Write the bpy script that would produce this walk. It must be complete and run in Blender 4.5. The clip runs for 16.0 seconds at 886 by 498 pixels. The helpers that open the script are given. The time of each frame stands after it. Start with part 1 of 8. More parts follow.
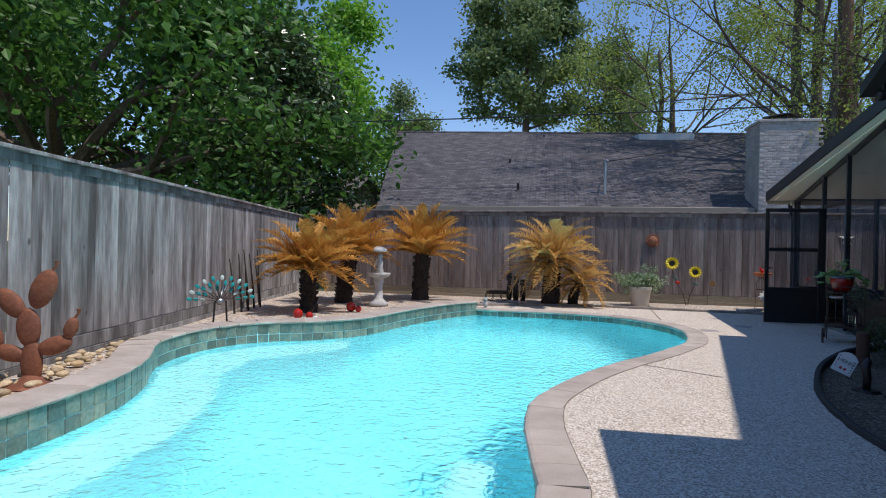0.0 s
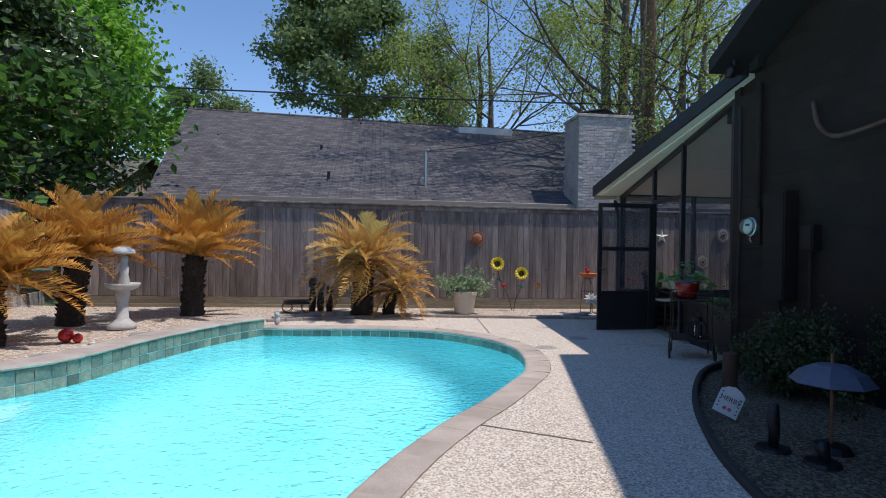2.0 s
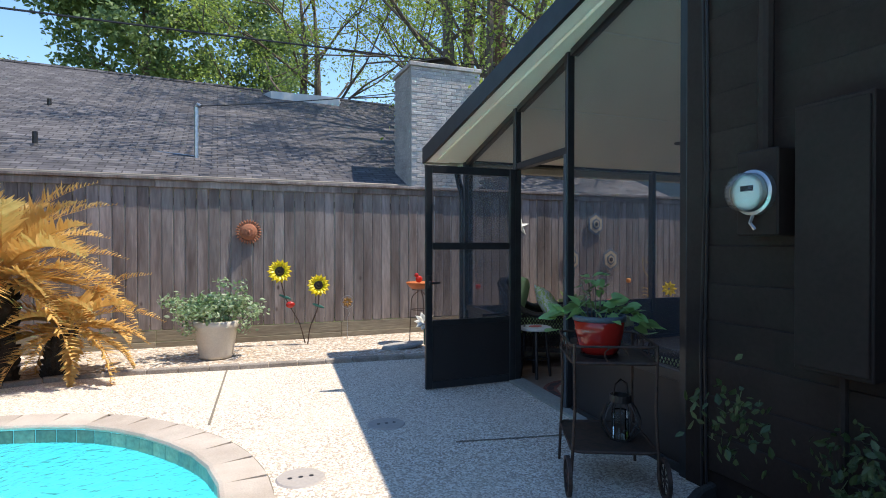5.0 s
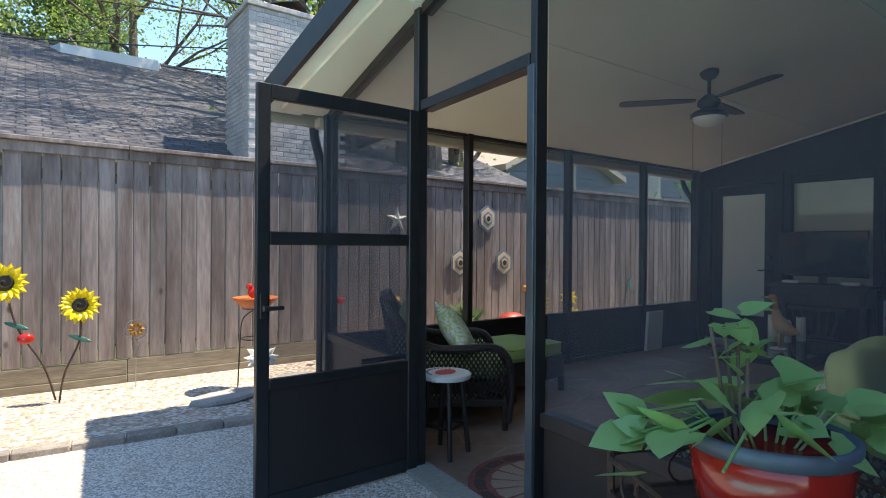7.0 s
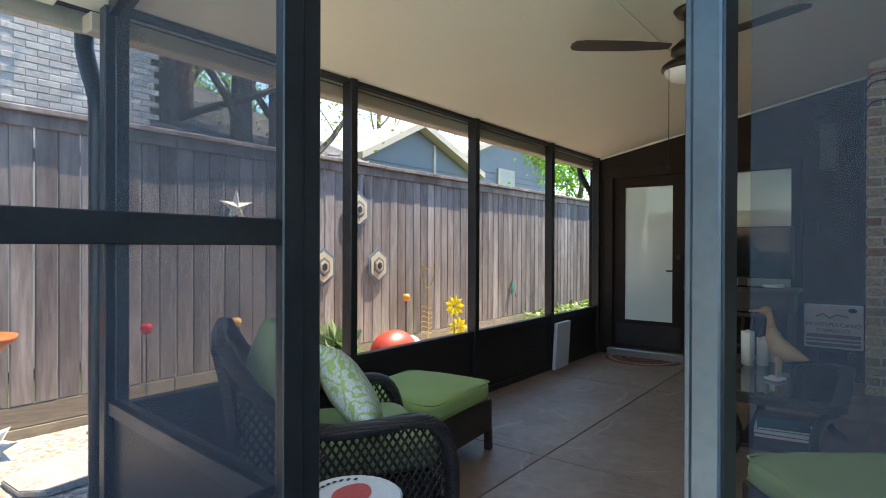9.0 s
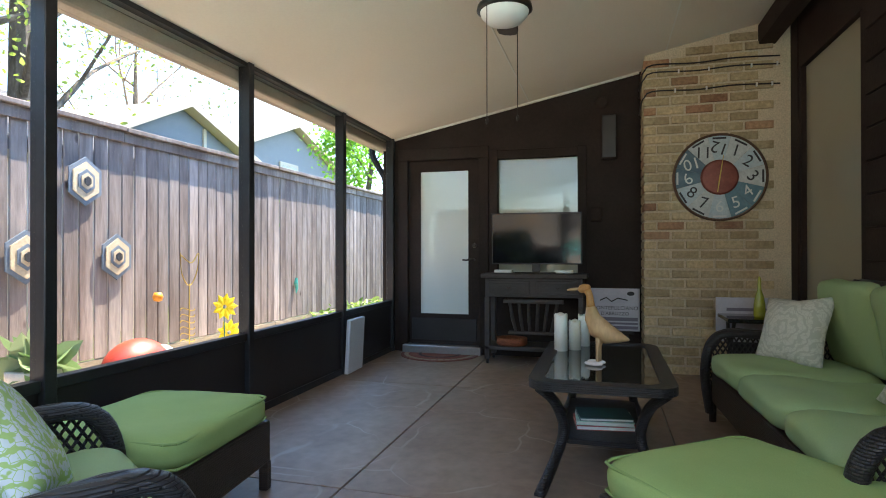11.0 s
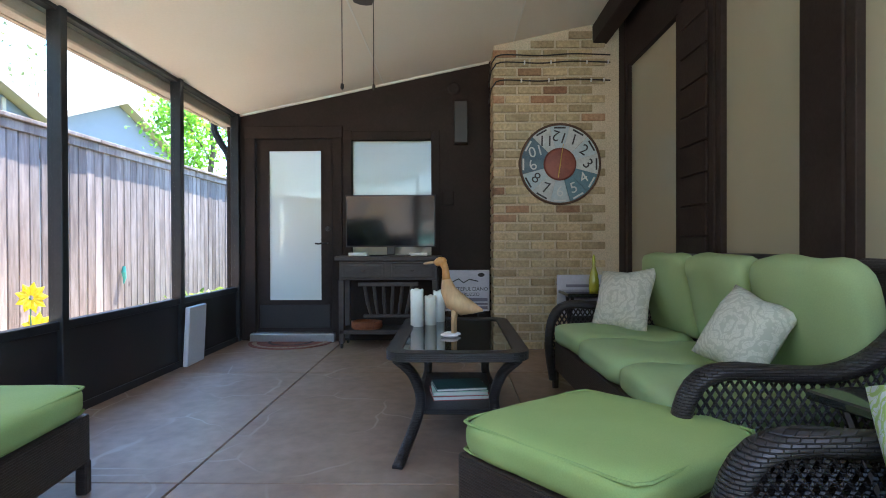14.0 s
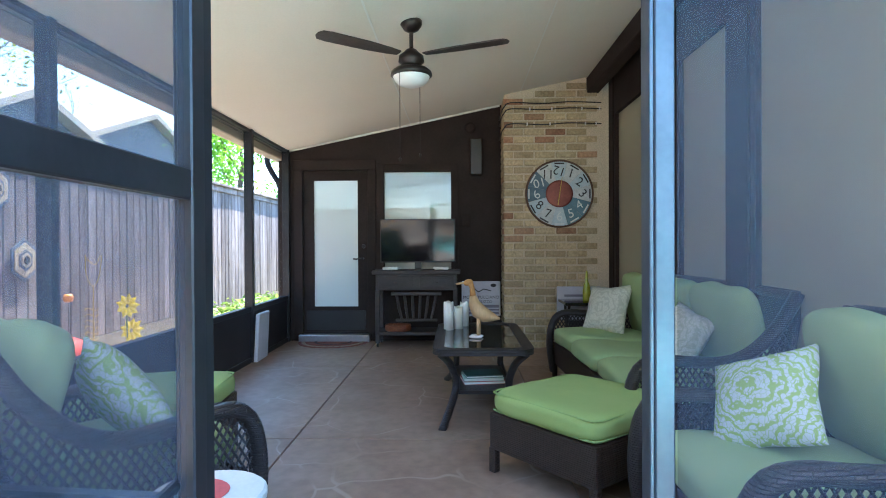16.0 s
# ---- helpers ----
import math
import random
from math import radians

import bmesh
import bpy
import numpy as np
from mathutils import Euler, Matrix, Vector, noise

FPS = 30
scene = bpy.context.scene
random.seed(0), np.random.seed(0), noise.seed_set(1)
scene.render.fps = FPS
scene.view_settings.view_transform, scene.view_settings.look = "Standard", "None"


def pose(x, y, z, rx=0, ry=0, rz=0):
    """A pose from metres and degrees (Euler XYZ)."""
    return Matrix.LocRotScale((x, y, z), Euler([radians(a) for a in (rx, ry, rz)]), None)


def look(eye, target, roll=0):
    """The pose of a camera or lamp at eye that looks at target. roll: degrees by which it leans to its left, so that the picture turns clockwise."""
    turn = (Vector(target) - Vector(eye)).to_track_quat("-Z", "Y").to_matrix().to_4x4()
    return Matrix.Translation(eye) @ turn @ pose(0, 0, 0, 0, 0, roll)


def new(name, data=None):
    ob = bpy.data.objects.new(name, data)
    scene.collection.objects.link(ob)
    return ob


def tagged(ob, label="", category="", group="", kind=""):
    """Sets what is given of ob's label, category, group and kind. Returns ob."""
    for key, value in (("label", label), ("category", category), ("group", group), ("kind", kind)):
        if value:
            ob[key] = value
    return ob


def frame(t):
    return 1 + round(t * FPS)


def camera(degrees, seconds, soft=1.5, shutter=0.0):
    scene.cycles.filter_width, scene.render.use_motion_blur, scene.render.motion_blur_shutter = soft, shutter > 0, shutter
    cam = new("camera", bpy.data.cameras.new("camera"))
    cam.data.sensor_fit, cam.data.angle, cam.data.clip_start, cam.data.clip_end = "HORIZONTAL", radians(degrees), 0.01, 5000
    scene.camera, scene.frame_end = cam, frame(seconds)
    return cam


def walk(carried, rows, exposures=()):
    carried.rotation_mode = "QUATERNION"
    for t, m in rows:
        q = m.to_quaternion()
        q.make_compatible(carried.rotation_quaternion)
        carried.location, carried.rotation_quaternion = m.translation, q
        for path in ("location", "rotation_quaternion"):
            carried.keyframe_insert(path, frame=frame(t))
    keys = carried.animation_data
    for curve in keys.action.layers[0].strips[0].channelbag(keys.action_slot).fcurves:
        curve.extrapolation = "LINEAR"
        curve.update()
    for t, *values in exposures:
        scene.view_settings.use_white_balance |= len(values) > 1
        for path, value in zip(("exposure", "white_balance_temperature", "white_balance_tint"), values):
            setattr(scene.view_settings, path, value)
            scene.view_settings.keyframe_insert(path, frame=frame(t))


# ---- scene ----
cam = camera(76.0, 16.0, soft=1.0)
PATH = [
    (0, (-0.241, -0.752, 1.202), (-0.611, 1.214, 1.201), 1.2),
    (0.5, (-0.279, -0.227, 1.214), (-0.523, 1.758, 1.211), 1.1),
    (1, (-0.221, 0.369, 1.235), (-0.277, 2.368, 1.231), 1.0),
    (1.5, (-0.136, 0.97, 1.257), (-0.017, 2.967, 1.253), 1.0),
    (2, (-0.014, 1.609, 1.263), (0.23, 3.594, 1.263), 1.0),
    (2.5, (0.2, 2.259, 1.226), (0.617, 4.215, 1.229), 1.1),
    (3, (0.433, 2.964, 1.172), (0.982, 4.887, 1.181), 1.2),
    (3.2, (0.523, 3.178, 1.176), (1.132, 5.082, 1.182), 1.2),
    (5.3, (1.988, 5.892, 1.338), (2.773, 7.732, 1.314), -0.3),
    (5.5, (2.072, 6.137, 1.319), (2.911, 7.952, 1.295), -0.3),
    (6, (2.241, 6.616, 1.269), (3.189, 8.377, 1.262), 0.1),
    (6.5, (2.431, 7.167, 1.253), (3.527, 8.84, 1.255), 0.1),
    (7, (2.68, 7.655, 1.275), (3.87, 9.262, 1.27), 0.4),
    (7.5, (2.876, 8.115, 1.278), (4.198, 9.615, 1.272), 0.6),
    (8, (3.145, 8.561, 1.279), (4.549, 9.985, 1.277), 0.5),
    (8.5, (3.35, 8.918, 1.292), (4.807, 10.288, 1.289), 0.5),
    (9, (3.555, 9.166, 1.28), (5.142, 10.383, 1.272), 0.2),
    (9.5, (3.797, 9.369, 1.278), (5.517, 10.39, 1.272), 0.3),
    (10, (4.009, 9.481, 1.229), (5.818, 10.334, 1.232), 0.2),
    (12.3, (4.345, 9.624, 1.01), (6.329, 9.875, 1.012), -0.2),
    (12.5, (4.346, 9.621, 1.004), (6.334, 9.841, 1.005), -0.2),
    (13, (4.343, 9.614, 0.997), (6.338, 9.766, 0.995), -0.2),
    (13.5, (4.344, 9.604, 0.989), (6.342, 9.695, 0.984), -0.2),
    (14, (4.33, 9.622, 0.995), (6.33, 9.662, 0.981), -0.2),
    (14.5, (4.17, 9.691, 1.058), (6.17, 9.721, 1.04), -0.4),
    (15, (3.939, 9.752, 1.114), (5.939, 9.787, 1.094), -0.3),
    (15.5, (3.598, 9.724, 1.169), (5.597, 9.779, 1.149), -0.4),
    (16, (3.239, 9.769, 1.184), (5.238, 9.824, 1.169), -0.3),
]
walk(cam, [(t, look(eye, target, roll)) for t, eye, target, roll in PATH],
     [(0, -0.16, 6250, 17), (3, 0.06, 6300, 17), (5.5, 0.9, 6700, 11), (7, 1.3, 7050, 11), (8, 1.72, 7100, 10), (9, 2.17, 7100, 10), (10, 2.62, 7000, 10),
      (12.5, 3.12, 6450, 12), (14.5, 3.36, 6200, 13), (15.5, 3.2, 6150, 12), (16, 3.36, 5950, 11)])

# ---- world, sun ----
SUN_DIR = Vector((-0.44, 0.16, -1.0)).normalized()      # the way the sunlight travels
world = bpy.data.worlds.new("sky")
scene.world = world
world.use_nodes = True
wn = world.node_tree
sky = wn.nodes.new("ShaderNodeTexSky")
sky.sky_type = "NISHITA"
sky.sun_disc = False
sky.sun_elevation = math.asin(-SUN_DIR.z)
sky.sun_rotation = math.atan2(-SUN_DIR.x, -SUN_DIR.y)
sky.air_density, sky.dust_density, sky.ozone_density = 1.0, 0.0, 2.0
deep = wn.nodes.new("ShaderNodeHueSaturation")       # the clear blue of a spring noon
deep.inputs["Saturation"].default_value, deep.inputs["Value"].default_value = 1.12, 1.15
wn.links.new(sky.outputs[0], deep.inputs["Color"])
wn.links.new(deep.outputs[0], wn.nodes["Background"].inputs[0])
wn.nodes["Background"].inputs[1].default_value = 0.15
sun = new("sun", bpy.data.lights.new("sun", "SUN"))
sun.data.energy, sun.data.angle, sun.data.color = 4.0, radians(0.53), (1.0, 0.93, 0.80)
sun.matrix_world = look((10, -4, 20), Vector((10, -4, 20)) + SUN_DIR)

# lamps added inside the screened front to lift the porch beyond its daylight
for s, z, w, h in ((1.86, 1.45, 1.5, 1.6), (-0.62, 1.55, 1.1, 1.8)):
    lamp = new("screen_daylight", bpy.data.lights.new("screen_daylight", "AREA"))
    lamp.data.shape, lamp.data.size, lamp.data.size_y = "RECTANGLE", h, w
    lamp.data.energy, lamp.data.color = 1.5, (1.0, 0.97, 0.90)
    at = pose(4.45, 9.32, 0, 0, 0, -5.1) @ Vector((0.06, s, z))
    lamp.matrix_world = pose(at.x, at.y, at.z, 0, -90, -5.1)


# ---- materials ----
def mat(name, color, rough=0.6, metal=0.0, color2=None, scale=6.0, amount=0.5, fine=0.0, fine_scale=60.0,
        bump=0.0, bump_scale=80.0, rand=0.0, stretch=None, spec=0.5, detail=6.0, lo=0.35, hi=0.65):
    """A procedural surface: two colours mixed by large noise, darker and lighter by fine grain, with relief."""
    m = bpy.data.materials.new(name)
    m.use_nodes = True
    t = m.node_tree
    b = t.nodes["Principled BSDF"]
    b.inputs["Roughness"].default_value, b.inputs["Metallic"].default_value = rough, metal
    b.inputs["Specular IOR Level"].default_value = spec
    geo = t.nodes.new("ShaderNodeNewGeometry")
    pos = geo.outputs["Position"]
    if stretch:
        mp = t.nodes.new("ShaderNodeMapping")
        mp.inputs["Scale"].default_value = stretch
        t.links.new(pos, mp.inputs["Vector"])
        pos = mp.outputs[0]
    info = t.nodes.new("ShaderNodeObjectInfo")
    if rand:
        ad = t.nodes.new("ShaderNodeVectorMath")
        ad.operation = "MULTIPLY_ADD"
        comb = t.nodes.new("ShaderNodeCombineXYZ")
        for i in range(3):
            t.links.new(info.outputs["Random"], comb.inputs[i])
        ad.inputs[1].default_value = (37.0, 53.0, 71.0)
        t.links.new(comb.outputs[0], ad.inputs[0])
        t.links.new(pos, ad.inputs[2])
        pos = ad.outputs[0]
    n1 = t.nodes.new("ShaderNodeTexNoise")
    n1.inputs["Scale"].default_value, n1.inputs["Detail"].default_value = scale, detail
    t.links.new(pos, n1.inputs["Vector"])
    r1 = t.nodes.new("ShaderNodeMapRange")
    r1.inputs[1].default_value, r1.inputs[2].default_value = lo, hi
    r1.inputs[3].default_value, r1.inputs[4].default_value = 0.0, amount if color2 else 0.0
    t.links.new(n1.outputs[0], r1.inputs[0])
    mx = t.nodes.new("ShaderNodeMix")
    mx.data_type = "RGBA"
    mx.inputs[6].default_value = (*color, 1)
    mx.inputs[7].default_value = (*(color2 or color), 1)
    t.links.new(r1.outputs[0], mx.inputs[0])
    out = mx.outputs[2]
    if fine or rand:
        hsv = t.nodes.new("ShaderNodeHueSaturation")
        t.links.new(out, hsv.inputs["Color"])
        n2 = t.nodes.new("ShaderNodeTexNoise")
        n2.inputs["Scale"].default_value, n2.inputs["Detail"].default_value = fine_scale, 3.0
        t.links.new(pos, n2.inputs["Vector"])
        r2 = t.nodes.new("ShaderNodeMapRange")
        r2.inputs[1].default_value, r2.inputs[2].default_value = 0.3, 0.7
        r2.inputs[3].default_value, r2.inputs[4].default_value = 1 - fine, 1 + fine
        t.links.new(n2.outputs[0], r2.inputs[0])
        val = r2.outputs[0]
        if rand:
            r3 = t.nodes.new("ShaderNodeMapRange")
            r3.inputs[3].default_value, r3.inputs[4].default_value = 1 - rand, 1 + rand
            t.links.new(info.outputs["Random"], r3.inputs[0])
            ml = t.nodes.new("ShaderNodeMath")
            ml.operation = "MULTIPLY"
            t.links.new(val, ml.inputs[0])
            t.links.new(r3.outputs[0], ml.inputs[1])
            val = ml.outputs[0]
        t.links.new(val, hsv.inputs["Value"])
        out = hsv.outputs[0]
    t.links.new(out, b.inputs["Base Color"])
    if bump:
        n3 = t.nodes.new("ShaderNodeTexNoise")
        n3.inputs["Scale"].default_value, n3.inputs["Detail"].default_value = bump_scale, 4.0
        t.links.new(pos, n3.inputs["Vector"])
        bp = t.nodes.new("ShaderNodeBump")
        bp.inputs["Strength"].default_value, bp.inputs["Distance"].default_value = bump, 0.01
        t.links.new(n3.outputs[0], bp.inputs["Height"])
        t.links.new(bp.outputs[0], b.inputs["Normal"])
    return m


def pebbles(name, tones, size, bump=0.6, rough=0.85, patch=None):
    """Loose or embedded stones: cells of several tones with rounded relief."""
    m = bpy.data.materials.new(name)
    m.use_nodes = True
    t = m.node_tree
    b = t.nodes["Principled BSDF"]
    b.inputs["Roughness"].default_value = rough
    geo = t.nodes.new("ShaderNodeNewGeometry")
    v = t.nodes.new("ShaderNodeTexVoronoi")
    v.inputs["Scale"].default_value = 1.0 / size
    t.links.new(geo.outputs["Position"], v.inputs["Vector"])
    sp = t.nodes.new("ShaderNodeSeparateColor")
    t.links.new(v.outputs["Color"], sp.inputs[0])
    ramp = t.nodes.new("ShaderNodeValToRGB")
    ramp.color_ramp.interpolation = "CONSTANT"
    e = ramp.color_ramp.elements
    while len(e) < len(tones):
        e.new(0.5)
    for i, c in enumerate(tones):
        e[i].position, e[i].color = i / len(tones), (*c, 1)
    t.links.new(sp.outputs[0], ramp.inputs[0])
    n = t.nodes.new("ShaderNodeTexNoise")
    n.inputs["Scale"].default_value, n.inputs["Detail"].default_value = 1.3, 5.0
    t.links.new(geo.outputs["Position"], n.inputs["Vector"])
    r = t.nodes.new("ShaderNodeMapRange")
    r.inputs[1].default_value, r.inputs[2].default_value = 0.35, 0.7
    r.inputs[3].default_value, r.inputs[4].default_value = 0.0, 0.35
    t.links.new(n.outputs[0], r.inputs[0])
    mx = t.nodes.new("ShaderNodeMix")
    mx.data_type = "RGBA"
    mx.inputs[7].default_value = (*(patch or tones[0]), 1)
    t.links.new(r.outputs[0], mx.inputs[0])
    t.links.new(ramp.outputs[0], mx.inputs[6])
    t.links.new(mx.outputs[2], b.inputs["Base Color"])
    bp = t.nodes.new("ShaderNodeBump")
    bp.invert = True
    bp.inputs["Strength"].default_value, bp.inputs["Distance"].default_value = bump, size * 0.5
    t.links.new(v.outputs["Distance"], bp.inputs["Height"])
    t.links.new(bp.outputs[0], b.inputs["Normal"])
    return m


def screen_mat(name, clear, tone):
    m = bpy.data.materials.new(name)
    m.use_nodes = True
    t = m.node_tree
    t.nodes.remove(t.nodes["Principled BSDF"])
    d, tr, mx = t.nodes.new("ShaderNodeBsdfDiffuse"), t.nodes.new("ShaderNodeBsdfTransparent"), t.nodes.new("ShaderNodeMixShader")
    d.inputs[0].default_value = (*tone, 1)
    mx.inputs[0].default_value = clear
    geo = t.nodes.new("ShaderNodeNewGeometry")
    n = t.nodes.new("ShaderNodeTexNoise")
    n.inputs["Scale"].default_value = 2.0
    t.links.new(geo.outputs["Position"], n.inputs["Vector"])
    r = t.nodes.new("ShaderNodeMapRange")
    r.inputs[3].default_value, r.inputs[4].default_value = clear - 0.06, clear + 0.06
    t.links.new(n.outputs[0], r.inputs[0])
    t.links.new(r.outputs[0], mx.inputs[0])
    t.links.new(d.outputs[0], mx.inputs[1])
    t.links.new(tr.outputs[0], mx.inputs[2])
    t.links.new(mx.outputs[0], t.nodes["Material Output"].inputs[0])
    return m


def glass_mat(name, tint=(0.9, 0.95, 0.95), rough=0.02, body=0.0, body_color=(0.8, 0.85, 0.85)):
    """Thin window glass: clear, with a mirror gloss; body lets a frosted or curtained backing show."""
    m = bpy.data.materials.new(name)
    m.use_nodes = True
    t = m.node_tree
    t.nodes.remove(t.nodes["Principled BSDF"])
    g, tr, d = t.nodes.new("ShaderNodeBsdfGlossy"), t.nodes.new("ShaderNodeBsdfTransparent"), t.nodes.new("ShaderNodeBsdfDiffuse")
    g.inputs["Roughness"].default_value = rough
    tr.inputs[0].default_value = (*tint, 1)
    d.inputs[0].default_value = (*body_color, 1)
    m1, m2, f = t.nodes.new("ShaderNodeMixShader"), t.nodes.new("ShaderNodeMixShader"), t.nodes.new("ShaderNodeFresnel")
    f.inputs[0].default_value = 1.5
    m1.inputs[0].default_value = body
    t.links.new(tr.outputs[0], m1.inputs[1])
    t.links.new(d.outputs[0], m1.inputs[2])
    t.links.new(f.outputs[0], m2.inputs[0])
    t.links.new(m1.outputs[0], m2.inputs[1])
    t.links.new(g.outputs[0], m2.inputs[2])
    t.links.new(m2.outputs[0], t.nodes["Material Output"].inputs[0])
    return m


def water_mat(name):
    m = bpy.data.materials.new(name)
    m.use_nodes = True
    t = m.node_tree
    t.nodes.remove(t.nodes["Principled BSDF"])
    g, rf, mx, f = (t.nodes.new("ShaderNodeBsdf" + k) for k in ("Glossy", "Refraction", "Diffuse", "Diffuse"))
    mix, fr = t.nodes.new("ShaderNodeMixShader"), t.nodes.new("ShaderNodeFresnel")
    g.inputs["Roughness"].default_value = 0.03
    rf.inputs["IOR"].default_value, rf.inputs["Roughness"].default_value = 1.33, 0.0
    rf.inputs[0].default_value = (0.62, 0.95, 0.98, 1)
    fr.inputs[0].default_value = 1.33
    geo = t.nodes.new("ShaderNodeNewGeometry")
    n1, n2 = t.nodes.new("ShaderNodeTexNoise"), t.nodes.new("ShaderNodeTexNoise")
    n1.inputs["Scale"].default_value, n1.inputs["Detail"].default_value, n1.inputs["Distortion"].default_value = 8.0, 3.0, 0.8
    n2.inputs["Scale"].default_value, n2.inputs["Detail"].default_value = 22.0, 2.0
    ad = t.nodes.new("ShaderNodeMath")
    ad.operation = "MULTIPLY_ADD"
    ad.inputs[1].default_value = 0.5
    for n in (n1, n2):
        t.links.new(geo.outputs["Position"], n.inputs["Vector"])
    t.links.new(n2.outputs[0], ad.inputs[0])
    t.links.new(n1.outputs[0], ad.inputs[2])
    bp = t.nodes.new("ShaderNodeBump")
    bp.inputs["Strength"].default_value, bp.inputs["Distance"].default_value = 0.6, 0.05
    t.links.new(ad.outputs[0], bp.inputs["Height"])
    for n in (g, rf, fr):
        t.links.new(bp.outputs[0], n.inputs["Normal"])
    t.links.new(fr.outputs[0], mix.inputs[0])
    t.links.new(rf.outputs[0], mix.inputs[1])
    t.links.new(g.outputs[0], mix.inputs[2])
    t.nodes.remove(mx), t.nodes.remove(f)
    t.links.new(mix.outputs[0], t.nodes["Material Output"].inputs[0])
    return m


def brick_mat(name, c1, c2, mortar, bw, bh, gap, bump=0.5, offset=0.5, axis="xz", rough=0.9):
    """Courses of small units for surfaces that stay far off."""
    m = bpy.data.materials.new(name)
    m.use_nodes = True
    t = m.node_tree
    b = t.nodes["Principled BSDF"]
    b.inputs["Roughness"].default_value = rough
    geo, sep, com = t.nodes.new("ShaderNodeNewGeometry"), t.nodes.new("ShaderNodeSeparateXYZ"), t.nodes.new("ShaderNodeCombineXYZ")
    t.links.new(geo.outputs["Position"], sep.inputs[0])
    t.links.new(sep.outputs["XYZ".index(axis[0].upper())], com.inputs[0])
    t.links.new(sep.outputs["XYZ".index(axis[1].upper())], com.inputs[1])
    br = t.nodes.new("ShaderNodeTexBrick")
    br.offset = offset
    br.inputs["Color1"].default_value, br.inputs["Color2"].default_value, br.inputs["Mortar"].default_value = (*c1, 1), (*c2, 1), (*mortar, 1)
    br.inputs["Scale"].default_value, br.inputs["Mortar Size"].default_value = 1.0, gap
    br.inputs["Brick Width"].default_value, br.inputs["Row Height"].default_value = bw, bh
    t.links.new(com.outputs[0], br.inputs["Vector"])
    n = t.nodes.new("ShaderNodeTexNoise")
    n.inputs["Scale"].default_value, n.inputs["Detail"].default_value = 3.0, 8.0
    t.links.new(geo.outputs["Position"], n.inputs["Vector"])
    r = t.nodes.new("ShaderNodeMapRange")
    r.inputs[1].default_value, r.inputs[2].default_value, r.inputs[3].default_value, r.inputs[4].default_value = 0.3, 0.7, 0.7, 1.3
    t.links.new(n.outputs[0], r.inputs[0])
    hsv = t.nodes.new("ShaderNodeHueSaturation")
    t.links.new(br.outputs[0], hsv.inputs["Color"])
    t.links.new(r.outputs[0], hsv.inputs["Value"])
    t.links.new(hsv.outputs[0], b.inputs["Base Color"])
    bp = t.nodes.new("ShaderNodeBump")
    bp.invert = True
    bp.inputs["Strength"].default_value, bp.inputs["Distance"].default_value = bump, 0.01
    t.links.new(br.outputs["Fac"], bp.inputs["Height"])
    t.links.new(bp.outputs[0], b.inputs["Normal"])
    return m


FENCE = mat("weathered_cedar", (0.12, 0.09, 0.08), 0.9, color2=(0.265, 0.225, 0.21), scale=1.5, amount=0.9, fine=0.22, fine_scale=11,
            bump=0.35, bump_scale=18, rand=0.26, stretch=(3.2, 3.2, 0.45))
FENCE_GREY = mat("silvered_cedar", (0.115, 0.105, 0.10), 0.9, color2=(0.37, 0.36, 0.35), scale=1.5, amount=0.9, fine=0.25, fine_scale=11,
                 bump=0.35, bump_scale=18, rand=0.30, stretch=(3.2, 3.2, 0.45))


def knots(m, tone):
    """Dark knots strewn along the boards."""
    t = m.node_tree
    b = t.nodes["Principled BSDF"]
    geo, mp, v, r, mx = (t.nodes.new("ShaderNode" + k) for k in ("NewGeometry", "Mapping", "TexVoronoi", "MapRange", "Mix"))
    mp.inputs["Scale"].default_value = (3.4, 3.4, 2.0)
    v.inputs["Scale"].default_value = 1.0
    r.inputs[1].default_value, r.inputs[2].default_value, r.inputs[3].default_value, r.inputs[4].default_value = 0.035, 0.09, 0.85, 0.0
    mx.data_type = "RGBA"
    mx.inputs[7].default_value = (*tone, 1)
    t.links.new(geo.outputs["Position"], mp.inputs["Vector"])
    t.links.new(mp.outputs[0], v.inputs["Vector"])
    t.links.new(v.outputs["Distance"], r.inputs[0])
    t.links.new(r.outputs[0], mx.inputs[0])
    t.links.new(b.inputs["Base Color"].links[0].from_socket, mx.inputs[6])
    t.links.new(mx.outputs[2], b.inputs["Base Color"])


knots(FENCE, (0.045, 0.03, 0.026))
knots(FENCE_GREY, (0.05, 0.04, 0.036))
KICK = mat("treated_base_board", (0.19, 0.155, 0.115), 0.9, color2=(0.27, 0.235, 0.165), scale=1.5, amount=0.8, fine=0.2, fine_scale=12, bump=0.3,
           bump_scale=20, rand=0.2, stretch=(0.6, 0.6, 5))
AGG = pebbles("exposed_aggregate", [(0.46, 0.38, 0.30), (0.72, 0.63, 0.52), (0.60, 0.52, 0.42), (0.80, 0.74, 0.66), (0.34, 0.27, 0.22)], 0.011, 0.7,
              patch=(0.66, 0.58, 0.48))
GRAVEL = pebbles("pea_gravel", [(0.42, 0.34, 0.26), (0.62, 0.54, 0.45), (0.30, 0.24, 0.19), (0.70, 0.65, 0.58), (0.5, 0.36, 0.25)], 0.03, 1.0, patch=(0.40, 0.33, 0.26))
MULCH = pebbles("bark_mulch_gravel", [(0.10, 0.075, 0.045), (0.18, 0.135, 0.085), (0.06, 0.045, 0.03), (0.26, 0.21, 0.15)], 0.017, 1.0, patch=(0.08, 0.06, 0.04))
